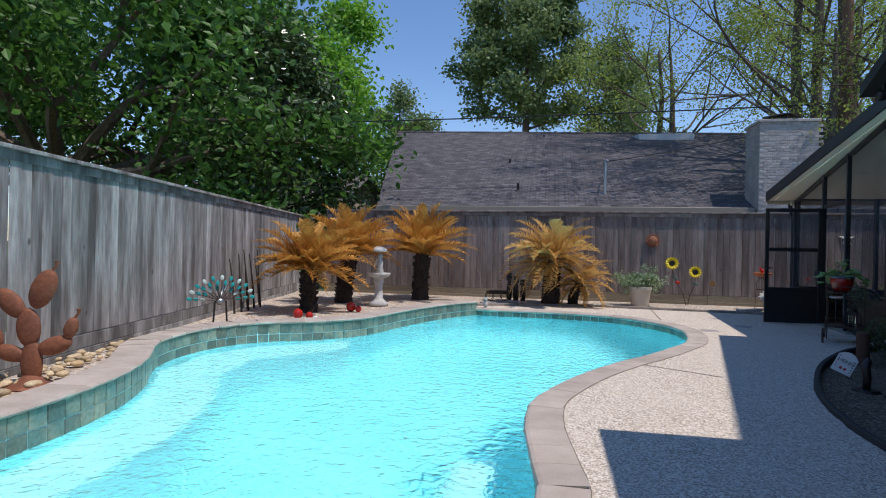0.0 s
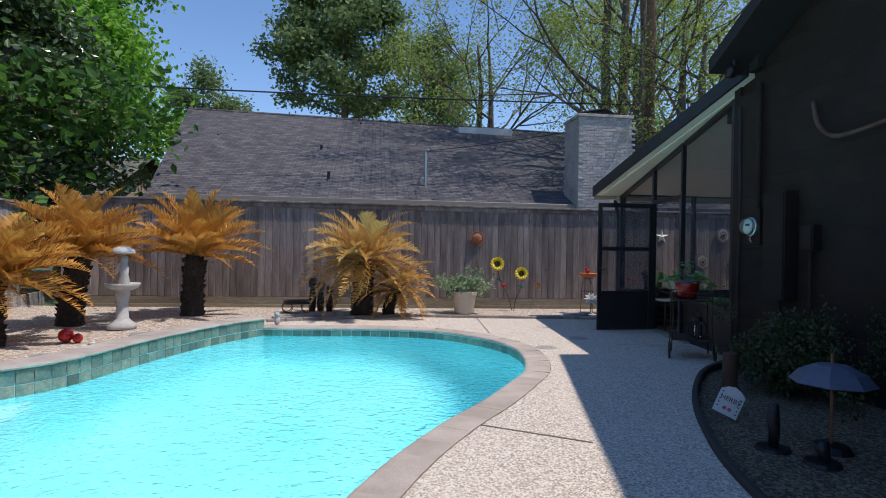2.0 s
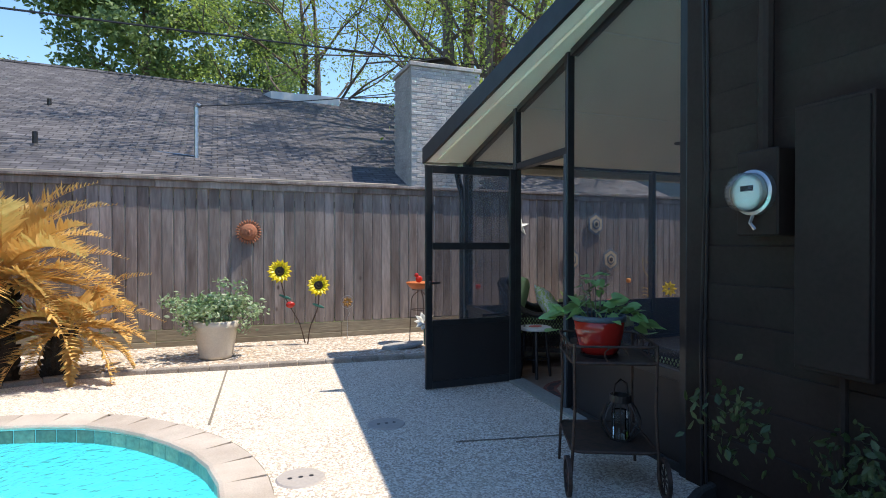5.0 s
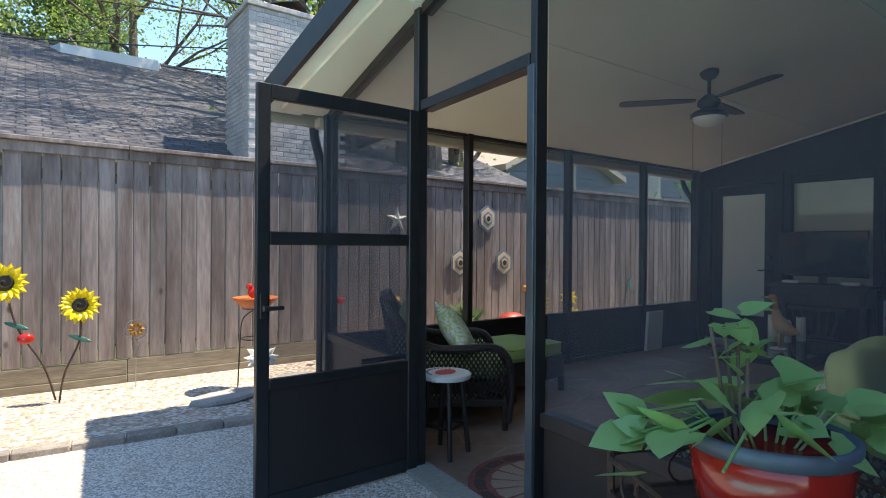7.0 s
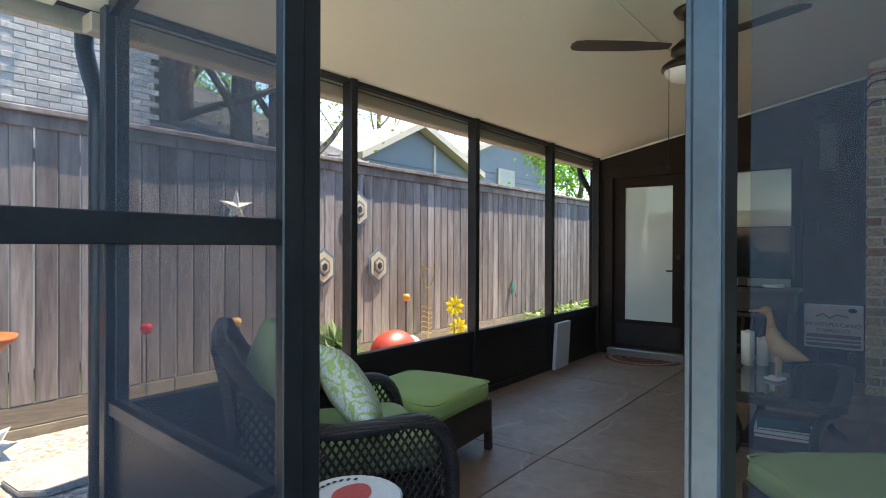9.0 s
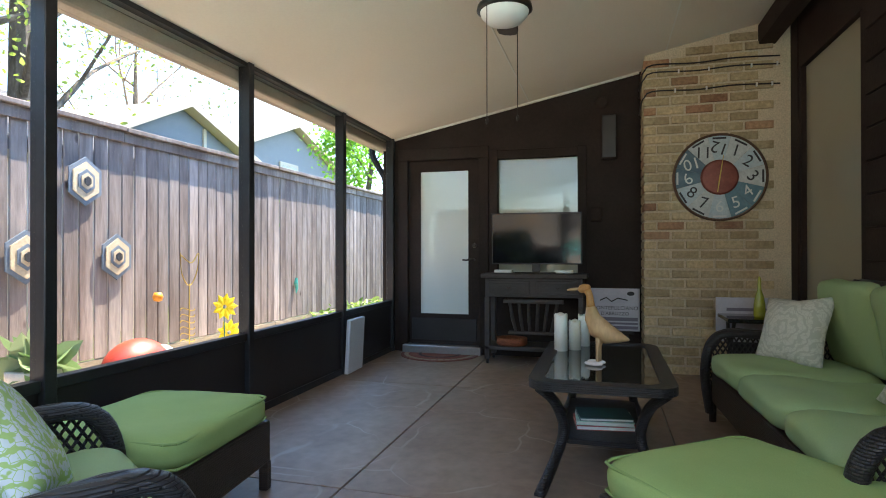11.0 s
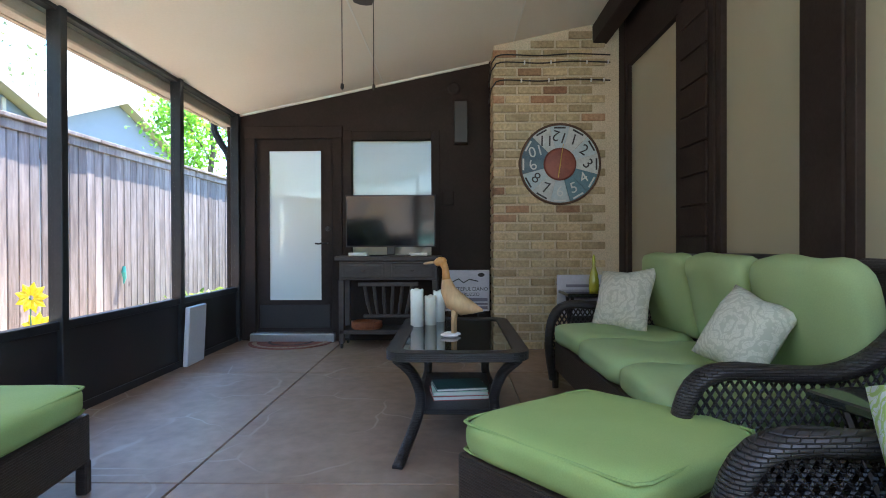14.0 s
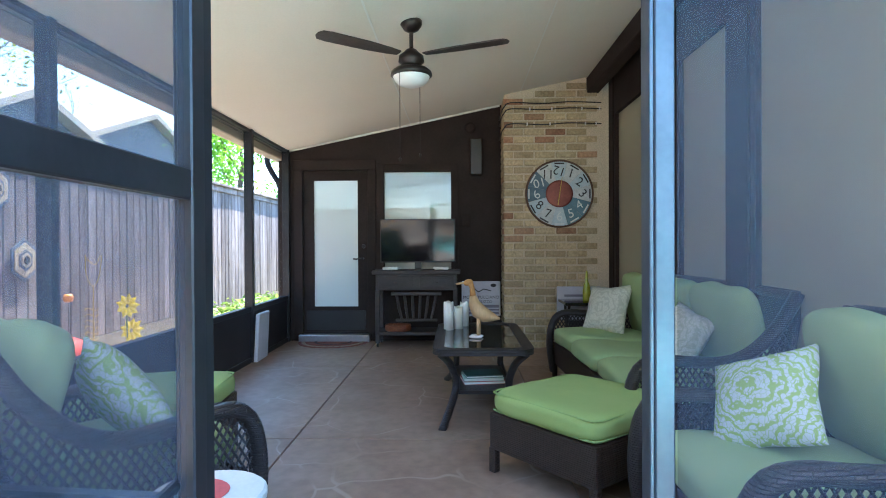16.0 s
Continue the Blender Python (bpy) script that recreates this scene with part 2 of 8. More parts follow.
COPING = mat("coping_paver", (0.40, 0.335, 0.28), 0.8, color2=(0.52, 0.45, 0.39), scale=4, amount=0.8, fine=0.12, fine_scale=120, bump=0.2, bump_scale=150, rand=0.10)
TILE = mat("slate_pool_tile", (0.10, 0.17, 0.15), 0.35, color2=(0.25, 0.24, 0.17), scale=5, amount=0.8, fine=0.25, fine_scale=30, bump=0.25, bump_scale=40, rand=0.35)
GROUT = mat("grout", (0.30, 0.29, 0.25), 0.9, fine=0.15)
PLASTER = mat("pool_plaster", (0.30, 0.78, 0.86), 0.7, color2=(0.45, 0.88, 0.93), scale=1.2, amount=0.8, fine=0.06, fine_scale=40)
WATER = water_mat("pool_water")
BROWN = mat("dark_brown_paint", (0.023, 0.0155, 0.013), 0.72, spec=0.22, color2=(0.033, 0.023, 0.019), scale=3, amount=0.8, fine=0.12, fine_scale=40, bump=0.12, bump_scale=60, rand=0.08)
BRONZE = mat("dark_bronze_aluminium", (0.030, 0.032, 0.035), 0.36, 0.5, color2=(0.045, 0.046, 0.05), scale=8, amount=0.6, fine=0.08)
BLACK = mat("black_panel", (0.014, 0.012, 0.013), 0.45, color2=(0.022, 0.019, 0.019), scale=3, amount=0.7, fine=0.1)
SCREEN = screen_mat("insect_screen", 0.57, (0.066, 0.074, 0.092))
CEIL = mat("painted_ceiling", (0.70, 0.64, 0.54), 0.8, color2=(0.74, 0.69, 0.60), scale=1.0, amount=0.6, fine=0.02, bump=0.05, bump_scale=50)
SOFFIT = mat("soffit_paint", (0.74, 0.72, 0.66), 0.7, fine=0.03, bump=0.05)
SHINGLE = brick_mat("asphalt_shingle", (0.062, 0.058, 0.066), (0.125, 0.118, 0.125), (0.03, 0.027, 0.03), 0.30, 0.14, 0.012, 0.9, 0.37, "xy")
GREYSHING = brick_mat("grey_shingle", (0.14, 0.13, 0.13), (0.20, 0.19, 0.19), (0.07, 0.07, 0.07), 0.30, 0.14, 0.012, 0.7, 0.37, "xy")
CHIMBRICK = mat("white_washed_brick", (0.40, 0.355, 0.33), 0.9, color2=(0.54, 0.49, 0.455), scale=3, amount=0.9, fine=0.15, fine_scale=30, bump=0.3, bump_scale=60, rand=0.14)
MORTAR = mat("mortar", (0.46, 0.42, 0.39), 0.95, fine=0.15, fine_scale=80)
TANBRICK = mat("tan_brick", (0.40, 0.31, 0.18), 0.9, color2=(0.50, 0.40, 0.25), scale=5, amount=0.9, fine=0.2, fine_scale=40, bump=0.4, bump_scale=70, rand=0.25)
REDBRICK = mat("rust_brick", (0.30, 0.155, 0.09), 0.9, color2=(0.38, 0.24, 0.14), scale=5, amount=0.9, fine=0.2, fine_scale=40, bump=0.4, bump_scale=70, rand=0.25)
TANMORTAR = mat("tan_mortar", (0.60, 0.51, 0.37), 0.95, fine=0.15, fine_scale=80)
SLAB = mat("stained_concrete", (0.235, 0.155, 0.11), 0.5, color2=(0.31, 0.225, 0.17), scale=1.6, amount=0.9, fine=0.14, fine_scale=14, bump=0.1, bump_scale=25, rand=0.05)


def stamped_lines(m, scale, width, tone):
    """Irregular stamped stone outlines, worn away in places."""
    t = m.node_tree
    b = t.nodes["Principled BSDF"]
    geo = t.nodes.new("ShaderNodeNewGeometry")
    wob = t.nodes.new("ShaderNodeTexNoise")
    wob.inputs["Scale"].default_value = 2.2
    t.links.new(geo.outputs["Position"], wob.inputs["Vector"])
    ad = t.nodes.new("ShaderNodeVectorMath")
    ad.operation = "MULTIPLY_ADD"
    ad.inputs[1].default_value = (0.35, 0.35, 0.0)
    t.links.new(wob.outputs["Color"], ad.inputs[0])
    t.links.new(geo.outputs["Position"], ad.inputs[2])
    flat = t.nodes.new("ShaderNodeVectorMath")
    flat.operation = "MULTIPLY"
    flat.inputs[1].default_value = (1, 1, 0)
    t.links.new(ad.outputs[0], flat.inputs[0])
    v = t.nodes.new("ShaderNodeTexVoronoi")
    v.feature = "DISTANCE_TO_EDGE"
    v.inputs["Scale"].default_value = scale
    t.links.new(flat.outputs[0], v.inputs["Vector"])
    r = t.nodes.new("ShaderNodeMapRange")
    r.inputs[1].default_value, r.inputs[2].default_value, r.inputs[3].default_value, r.inputs[4].default_value = width * 0.4, width, 1.0, 0.0
    t.links.new(v.outputs["Distance"], r.inputs[0])
    worn = t.nodes.new("ShaderNodeTexNoise")
    worn.inputs["Scale"].default_value = 1.9
    t.links.new(geo.outputs["Position"], worn.inputs["Vector"])
    rw = t.nodes.new("ShaderNodeMapRange")
    rw.inputs[1].default_value, rw.inputs[2].default_value, rw.inputs[3].default_value, rw.inputs[4].default_value = 0.42, 0.60, 0.0, 0.75
    t.links.new(worn.outputs[0], rw.inputs[0])
    ml = t.nodes.new("ShaderNodeMath")
    ml.operation = "MULTIPLY"
    t.links.new(r.outputs[0], ml.inputs[0])
    t.links.new(rw.outputs[0], ml.inputs[1])
    mx = t.nodes.new("ShaderNodeMix")
    mx.data_type = "RGBA"
    t.links.new(b.inputs["Base Color"].links[0].from_socket, mx.inputs[6])
    mx.inputs[7].default_value = (*tone, 1)
    t.links.new(ml.outputs[0], mx.inputs[0])
    t.links.new(mx.outputs[2], b.inputs["Base Color"])


stamped_lines(SLAB, 1.7, 0.016, (0.40, 0.32, 0.25))
GLASS = glass_mat("window_glass")
TRIMBEIGE = mat("beige_trim", (0.45, 0.38, 0.30), 0.7, fine=0.05)
GUTTER = mat("tan_gutter", (0.30, 0.25, 0.20), 0.5, fine=0.05)
GREYSIDE = mat("blue_grey_siding", (0.14, 0.155, 0.18), 0.7, color2=(0.16, 0.175, 0.2), amount=0.6, fine=0.05)
STEEL = mat("galvanised_steel", (0.45, 0.46, 0.47), 0.35, 0.9, fine=0.08)
BARK = mat("bark", (0.10, 0.075, 0.055), 0.95, color2=(0.18, 0.14, 0.11), scale=9, amount=0.9, fine=0.3, fine_scale=30, bump=0.9, bump_scale=30, stretch=(1, 1, 0.3))
POLEWOOD = mat("creosote_pole", (0.17, 0.09, 0.06), 0.9, color2=(0.24, 0.14, 0.1), scale=4, amount=0.8, fine=0.2, stretch=(4, 4, 0.4), bump=0.3, bump_scale=30)
GRASS = mat("lawn", (0.07, 0.10, 0.03), 0.95, color2=(0.12, 0.13, 0.05), scale=2, amount=0.8, fine=0.3, fine_scale=60, bump=0.5, bump_scale=60)
IRON = mat("wrought_iron", (0.05, 0.035, 0.028), 0.6, 0.4, color2=(0.11, 0.06, 0.04), scale=20, amount=0.6, fine=0.2)


# ---- mesh helpers ----
def link(name, bm, material, smooth=False):
    me = bpy.data.meshes.new(name)
    bm.normal_update()
    bm.to_mesh(me)
    bm.free()
    for m in (material if isinstance(material, (list, tuple)) else [material]):
        me.materials.append(m)
    if smooth:
        for p in me.polygons:
            p.use_smooth = True
    return new(name, me)


def part(name, bm, material, parent, label="", smooth=False):
    ob = link(name, bm, material, smooth)
    ob.parent = parent
    if label:
        ob["label"] = label
    return ob


def thing(name, m, label, category, group="", kind=""):
    ob = new(name)
    ob.matrix_world = m
    ob.empty_display_size = 0.1
    return tagged(ob, label, category, group, kind)


def box(x0, x1, y0, y1, z0, z1, bevel=0.0, bm=None, m=None, seg=1):
    b = bmesh.new()
    bmesh.ops.create_cube(b, size=1.0)
    for v in b.verts:
        v.co = Vector(((x0 + x1) / 2 + v.co.x * (x1 - x0), (y0 + y1) / 2 + v.co.y * (y1 - y0), (z0 + z1) / 2 + v.co.z * (z1 - z0)))
    if bevel:
        bmesh.ops.bevel(b, geom=b.edges[:], offset=bevel, segments=seg, affect="EDGES", profile=0.5)
    if m is not None:
        bmesh.ops.transform(b, matrix=m, verts=b.verts)
    return join(bm, b)


def join(bm, b):
    if bm is None:
        return b
    me = bpy.data.meshes.new("tmp")
    b.to_mesh(me)
    b.free()
    bm.from_mesh(me)
    bpy.data.meshes.remove(me)
    return bm


def tube(pts, radii, seg=8, bm=None, caps=True):
    """A round bar along points, with a radius for each or for all."""
    bm = bm or bmesh.new()
    pts = [Vector(p) for p in pts]
    if not isinstance(radii, (list, tuple)):
        radii = [radii] * len(pts)
    rings, up = [], None
    for i, p in enumerate(pts):
        d = (pts[min(i + 1, len(pts) - 1)] - pts[max(i - 1, 0)]).normalized()
        if up is None:
            up = Vector((0, 0, 1)) if abs(d.z) < 0.9 else Vector((1, 0, 0))
        side = d.cross(up).normalized()
        up = side.cross(d).normalized()
        rings.append([bm.verts.new(p + radii[i] * (math.cos(a) * side + math.sin(a) * up)) for a in [2 * math.pi * k / seg for k in range(seg)]])
    for a, b in zip(rings, rings[1:]):
        for k in range(seg):
            bm.faces.new((a[k], a[(k + 1) % seg], b[(k + 1) % seg], b[k]))
    if caps:
        bm.faces.new(list(reversed(rings[0])))
        bm.faces.new(rings[-1])
    return bm


def lathe(profile, seg=24, bm=None, m=None):
    """A turned body from (radius, height) pairs."""
    b = bmesh.new()
    rings = []
    for r, z in profile:
        if r < 1e-5:
            rings.append([b.verts.new((0, 0, z))])
        else:
            rings.append([b.verts.new((r * math.cos(2 * math.pi * k / seg), r * math.sin(2 * math.pi * k / seg), z)) for k in range(seg)])
    for p, q in zip(rings, rings[1:]):
        for k in range(seg):
            k2 = (k + 1) % seg
            if len(p) == 1 and len(q) > 1:
                b.faces.new((p[0], q[k2], q[k]))
            elif len(q) == 1 and len(p) > 1:
                b.faces.new((p[k], p[k2], q[0]))
            elif len(p) > 1:
                b.faces.new((p[k], p[k2], q[k2], q[k]))
    bmesh.ops.recalc_face_normals(b, faces=b.faces)
    if m is not None:
        bmesh.ops.transform(b, matrix=m, verts=b.verts)
    return join(bm, b)


def prism(outline, z0, z1, bm=None, m=None, bevel=0.0):
    """A slab whose outline is a list of (x, y)."""
    b = bmesh.new()
    f = b.faces.new([b.verts.new((x, y, z0)) for x, y in outline])
    r = bmesh.ops.extrude_face_region(b, geom=[f])
    for v in r["geom"]:
        if isinstance(v, bmesh.types.BMVert):
            v.co.z = z1
    bmesh.ops.recalc_face_normals(b, faces=b.faces)
    if bevel:
        bmesh.ops.bevel(b, geom=[e for e in b.edges if abs(e.verts[0].co.z - e.verts[1].co.z) < 1e-6], offset=bevel, segments=2, affect="EDGES")
    bmesh.ops.triangulate(b, faces=[f for f in b.faces if len(f.verts) > 4])
    if m is not None:
        bmesh.ops.transform(b, matrix=m, verts=b.verts)
    return join(bm, b)


def blob(rx, ry, rz, bm=None, m=None, sub=2, wob=0.0, freq=3.0):
    b = bmesh.new()
    bmesh.ops.create_icosphere(b, subdivisions=sub, radius=1.0)
    for v in b.verts:
        k = 1 + wob * noise.noise(v.co * freq)
        v.co = Vector((v.co.x * rx * k, v.co.y * ry * k, v.co.z * rz * k))
    if m is not None:
        bmesh.ops.transform(b, matrix=m, verts=b.verts)
    return join(bm, b)


def smooth_curve(pts, closed=False, step=0.15):
    """Even points along a rounded line through the given ones."""
    P = [Vector((*p, 0)) if len(p) == 2 else Vector(p) for p in pts]
    n, out = len(P), []
    for i in range(n if closed else n - 1):
        g = lambda k: P[k % n] if closed else P[max(0, min(n - 1, k))]
        p0, p1, p2, p3 = g(i - 1), g(i), g(i + 1), g(i + 2)
        for s in range(12):
            t = s / 12
            out.append(0.5 * (2 * p1 + (p2 - p0) * t + (2 * p0 - 5 * p1 + 4 * p2 - p3) * t * t + (3 * p1 - p0 - 3 * p2 + p3) * t ** 3))
    if not closed:
        out.append(P[-1])
    else:
        out.append(out[0].copy())
    length = [0.0]
    for a, b in zip(out, out[1:]):
        length.append(length[-1] + (b - a).length)
    k = max(2, round(length[-1] / step))
    res, j = [], 0
    for i in range(k if closed else k + 1):
        d = length[-1] * i / k
        while j < len(out) - 2 and length[j + 1] < d:
            j += 1
        f = (d - length[j]) / max(1e-9, length[j + 1] - length[j])
        res.append(out[j].lerp(out[j + 1], f))
    return res


def shared(name, mesh, parent, m):
    ob = new(name, mesh)
    ob.parent = parent
    ob.matrix_local = m
    return ob


def mesh_of(name, bm, material, smooth=False):
    ob = link(name, bm, material, smooth)
    me = ob.data
    bpy.data.objects.remove(ob)
    return me


def structure(name, bm, material, label="", category="", smooth=False):
    return tagged(link(name, bm, material, smooth), label, category, kind="structure")


# ---- pool outline ----
OPEN_SIDE = [(-1.15, -2.2), (-0.95, -1.0), (-0.72, 0.0), (-0.42, 1.1), (-0.26, 2.05), (-0.30, 2.6), (-0.36, 3.23), (-0.33, 3.84), (-0.16, 4.37), (0.15, 5.05), (0.55, 5.72),
             (0.95, 6.29), (1.35, 6.95), (1.62, 7.45), (1.80, 8.15), (1.83, 8.9), (1.58, 9.62), (0.92, 10.34), (-0.1, 10.62), (-1.2, 10.64), (-1.68, 10.72)]
RAISED_SIDE = [(-1.68, 10.72), (-1.95, 10.35), (-2.3, 9.65), (-2.66, 8.6), (-2.98, 7.45), (-3.5, 6.85), (-4.15, 6.42), (-4.48, 5.7), (-4.40, 4.75), (-3.88, 3.85),
               (-3.60, 3.1), (-3.50, 2.2), (-3.52, 0.8), (-3.45, -0.6), (-3.0, -1.9), (-2.0, -2.6), (-1.15, -2.2)]
WATER_Z, RAISED_Z, DEPTH = -0.13, 0.15, -1.95
open_c = smooth_curve(OPEN_SIDE, step=0.15)
raised_c = smooth_curve(RAISED_SIDE, step=0.15)
loop = open_c[:-1] + raised_c[:-1]


def offset(curve, d):
    """The curve moved d metres away from the water (which lies on its left)."""
    out = []
    for i, p in enumerate(curve):
        t = (curve[min(i + 1, len(curve) - 1)] - curve[max(i - 1, 0)]).normalized()
        out.append(p + d * Vector((t.y, -t.x, 0)))
    return out


def closed_offset(curve, d):
    n = len(curve)
    out = []
    for i, p in enumerate(curve):
        t = (curve[(i + 1) % n] - curve[i - 1]).normalized()
        out.append(p + d * Vector((t.y, -t.x, 0)))
    return out


def flat(points, z):
    bm = bmesh.new()
    f = bm.faces.new([bm.verts.new((p[0], p[1], z)) for p in points])
    bm.normal_update()
    if f.normal.z < 0:
        f.normal_flip()
    bmesh.ops.triangulate(bm, faces=bm.faces[:])
    return bm


def ground_sheet(hole, size, z):
    bm = bmesh.new()
    edges = []
    for ring in ([Vector((-size, -size, 0)), Vector((size, -size, 0)), Vector((size, size, 0)), Vector((-size, size, 0))], hole):
        vs = [bm.verts.new((p.x, p.y, z)) for p in ring]
        edges += [bm.edges.new((vs[i], vs[(i + 1) % len(vs)])) for i in range(len(vs))]
    bmesh.ops.triangle_fill(bm, use_beauty=True, use_dissolve=False, edges=edges)
    for f in bm.faces:
        if f.normal.z < 0:
            f.normal_flip()
    return bm


rim = closed_offset(loop, 0.16)
structure("ground", ground_sheet(rim, 600, -0.12), GRASS, "short green and brown lawn beyond the fences", "ground")

# pool basin: walls and a sloping floor under the water
bm = bmesh.new()
rings = []
for d, z in ((0.0, 0.0), (0.0, -1.4), (-0.12, -1.7), (-0.40, DEPTH)):
    rings.append([bm.verts.new((p.x, p.y, z)) for p in closed_offset(loop, d)])
for a, b in zip(rings, rings[1:]):
    for k in range(len(a)):
        bm.faces.new((a[k], b[k], b[(k + 1) % len(a)], a[(k + 1) % len(a)]))
f = bm.faces.new(rings[-1])
bmesh.ops.triangulate(bm, faces=[f])
bmesh.ops.recalc_face_normals(bm, faces=bm.faces)
for f in bm.faces:
    f.normal_flip()
pool = structure("pool_basin", bm, PLASTER, "pale blue plastered basin of a free-form swimming pool", "pool")
# shallow sun shelf by the raised wall and entry step
bm = flat([(-3.5, 1.6), (-3.48, 2.2), (-3.58, 3.1), (-3.86, 3.85), (-4.38, 4.75), (-4.46, 5.7), (-4.13, 6.40), (-3.5, 6.83), (-3.1, 7.2), (-2.95, 6.6), (-3.3, 6.1), (-3.75, 5.6), (-3.7, 4.8),
           (-3.2, 3.9), (-2.95, 3.0), (-2.9, 1.6)], -0.40)
r = bmesh.ops.extrude_face_region(bm, geom=bm.faces[:])
for v in r["geom"]:
    if isinstance(v, bmesh.types.BMVert):
        v.co.z = -2.0
shelf = mat("white_shelf_plaster", (0.50, 0.80, 0.86), 0.7, color2=(0.62, 0.87, 0.90), scale=3, amount=0.8, fine=0.08)
part("sun_shelf", bm, shelf, pool, "white plastered sun shelf under shallow water")
part("step", box(-0.86, -0.58, 2.2, 3.1, -2.0, -0.42, 0.04), shelf, pool, "white step with mosaic edge")
w = structure("water", flat(closed_offset(loop, 0.01), WATER_Z), WATER, "clear turquoise pool water with small ripples", "water")
w.visible_shadow = False

# tile band and raised wall
def wall_strip(curve, d0, d1, z0, z1):
    bm = bmesh.new()
    a, b = offset(curve, d0), offset(curve, d1)
    rows = [[bm.verts.new((p.x, p.y, z)) for p in c] for c, z in ((a, z0), (a, z1), (b, z1), (b, z0))]
    for u, v in zip(rows, rows[1:]):
        for k in range(len(u) - 1):
            bm.faces.new((u[k], u[k + 1], v[k + 1], v[k]))
    bmesh.ops.recalc_face_normals(bm, faces=bm.faces)
    return bm


pool_wall = structure("pool_wall_raised", wall_strip(raised_c, 0.004, 0.2, -0.42, RAISED_Z - 0.045), GROUT, "raised pool wall faced with square green slate tiles", "wall")
band = structure("pool_wall_band", wall_strip(open_c, 0.004, 0.2, -0.30, -0.045), GROUT, "tile band under the pool coping", "wall")

# paving, beds and kerbs
kerb_line = smooth_curve([(-1.75, 11.30), (-0.9, 11.62), (0.1, 11.92), (0.75, 12.05), (1.95, 11.93), (3.0, 11.86), (4.5, 11.72)], step=0.1)
bed_line = smooth_curve([(4.3, 7.80), (4.05, 7.70), (3.5, 7.25), (2.95, 6.5), (2.6, 5.9), (2.32, 5.3), (2.12, 4.8), (1.97, 4.25), (1.9, 3.8), (1.85, 2.6), (1.85, -6.0)], step=0.15)
deck_outline = offset(open_c, 0.235) + [Vector((-2.0, 10.95, 0)), Vector((-1.9, 11.2, 0))] + kerb_line + [Vector((4.65, 11.7, 0)), Vector((4.31, 8.0, 0))] + bed_line + [Vector((-6, -6, 0)), Vector((-6, -2.6, 0)), Vector((-2.1, -3.0, 0))]
deck = structure("pavement", flat(deck_outline, 0.0), AGG, "exposed aggregate pool deck in cream and tan pebbles", "pavement")
joint = mat("deck_joint", (0.20, 0.17, 0.13), 0.9, fine=0.2)
for a, b in (((1.9, 11.93), (1.75, 10.0)), ((0.72, 5.66), (1.45, 5.2)), ((3.3, 9.0), (4.3, 8.8))):
    a, b = Vector((*a, 0)), Vector((*b, 0))
    s = (b - a).cross(Vector((0, 0, 1))).normalized() * 0.009
    part("expansion_joint", flat([a + s, b + s, b - s, a - s], 0.0045), joint, deck)
bm = bmesh.new()
a_, b_ = offset(open_c, 0.237), offset(open_c, 0.247)
rows = [[bm.verts.new((p.x, p.y, 0.0045)) for p in c] for c in (a_, b_)]
for k in range(len(a_) - 1):
    bm.faces.new((rows[0][k], rows[1][k], rows[1][k + 1], rows[0][k + 1]))
bmesh.ops.recalc_face_normals(bm, faces=bm.faces)
part("coping_joint", bm, joint, deck, "dark sealant joint beside the coping")
west_bed = [p + Vector((0, 0, 0)) for p in offset(raised_c, 0.28)] + [Vector((-3.0, -3.0, 0)), Vector((-7.2, -3.0, 0)), Vector((-7.2, 13.8, 0)), Vector((12, 13.8, 0)), Vector((12, 11.95, 0)), Vector((4.66, 11.75, 0))] + list(reversed(kerb_line))


def bed_sheet(outline, z, seed):
    bm = flat(outline, z)
    bmesh.ops.subdivide_edges(bm, edges=[e for e in bm.edges if e.calc_length() > 1.0 and not e.is_boundary], cuts=3, use_grid_fill=False)
    bmesh.ops.triangulate(bm, faces=bm.faces[:])
    for v in bm.verts:
        if not v.is_boundary:
            v.co.z += 0.025 * noise.noise(v.co * 1.7 + Vector((seed, 0, 0)))
    return bm


structure("ground_bed", bed_sheet(west_bed, -0.005, 3), GRAVEL, "tan pea gravel bed along the fence", "gravel bed")
house_bed = bed_line + [Vector((4.5, -6, 0)), Vector((4.5, 7.8, 0))]
structure("ground_shade_bed", bed_sheet(house_bed, -0.03, 9), MULCH, "brown mulch and gravel bed along the house", "mulch bed")
EDGE = mat("dark_edging", (0.05, 0.045, 0.04), 0.9, fine=0.2, bump=0.3)
STONEKERB = mat("grey_kerb_brick", (0.22, 0.19, 0.16), 0.9, color2=(0.32, 0.28, 0.24), amount=0.8, fine=0.2, bump=0.4, bump_scale=60, rand=0.15)


def edging(name, curve, w, z0, z1, material, label, category):
    bm = bmesh.new()
    a, b = offset(curve, -w / 2), offset(curve, w / 2)
    rows = [[bm.verts.new((p.x, p.y, z)) for p in c] for c, z in ((a, z0), (a, z1 - 0.01), (offset(curve, -w / 2 + 0.01), z1), (offset(curve, w / 2 - 0.01), z1), (b, z1 - 0.01), (b, z0))]
    for u, v in zip(rows, rows[1:]):
        for k in range(len(u) - 1):
            bm.faces.new((u[k], u[k + 1], v[k + 1], v[k]))
    bmesh.ops.recalc_face_normals(bm, faces=bm.faces)
    return structure(name, bm, material, label, category)


edging("bed_edging", bed_line, 0.05, -0.05, 0.045, EDGE, "thin dark edging strip round the mulch bed", "edging")
kerb = thing("kerb", pose(0, 0, 0), "low row of grey paver kerb stones beside the gravel bed", "kerb", kind="structure")

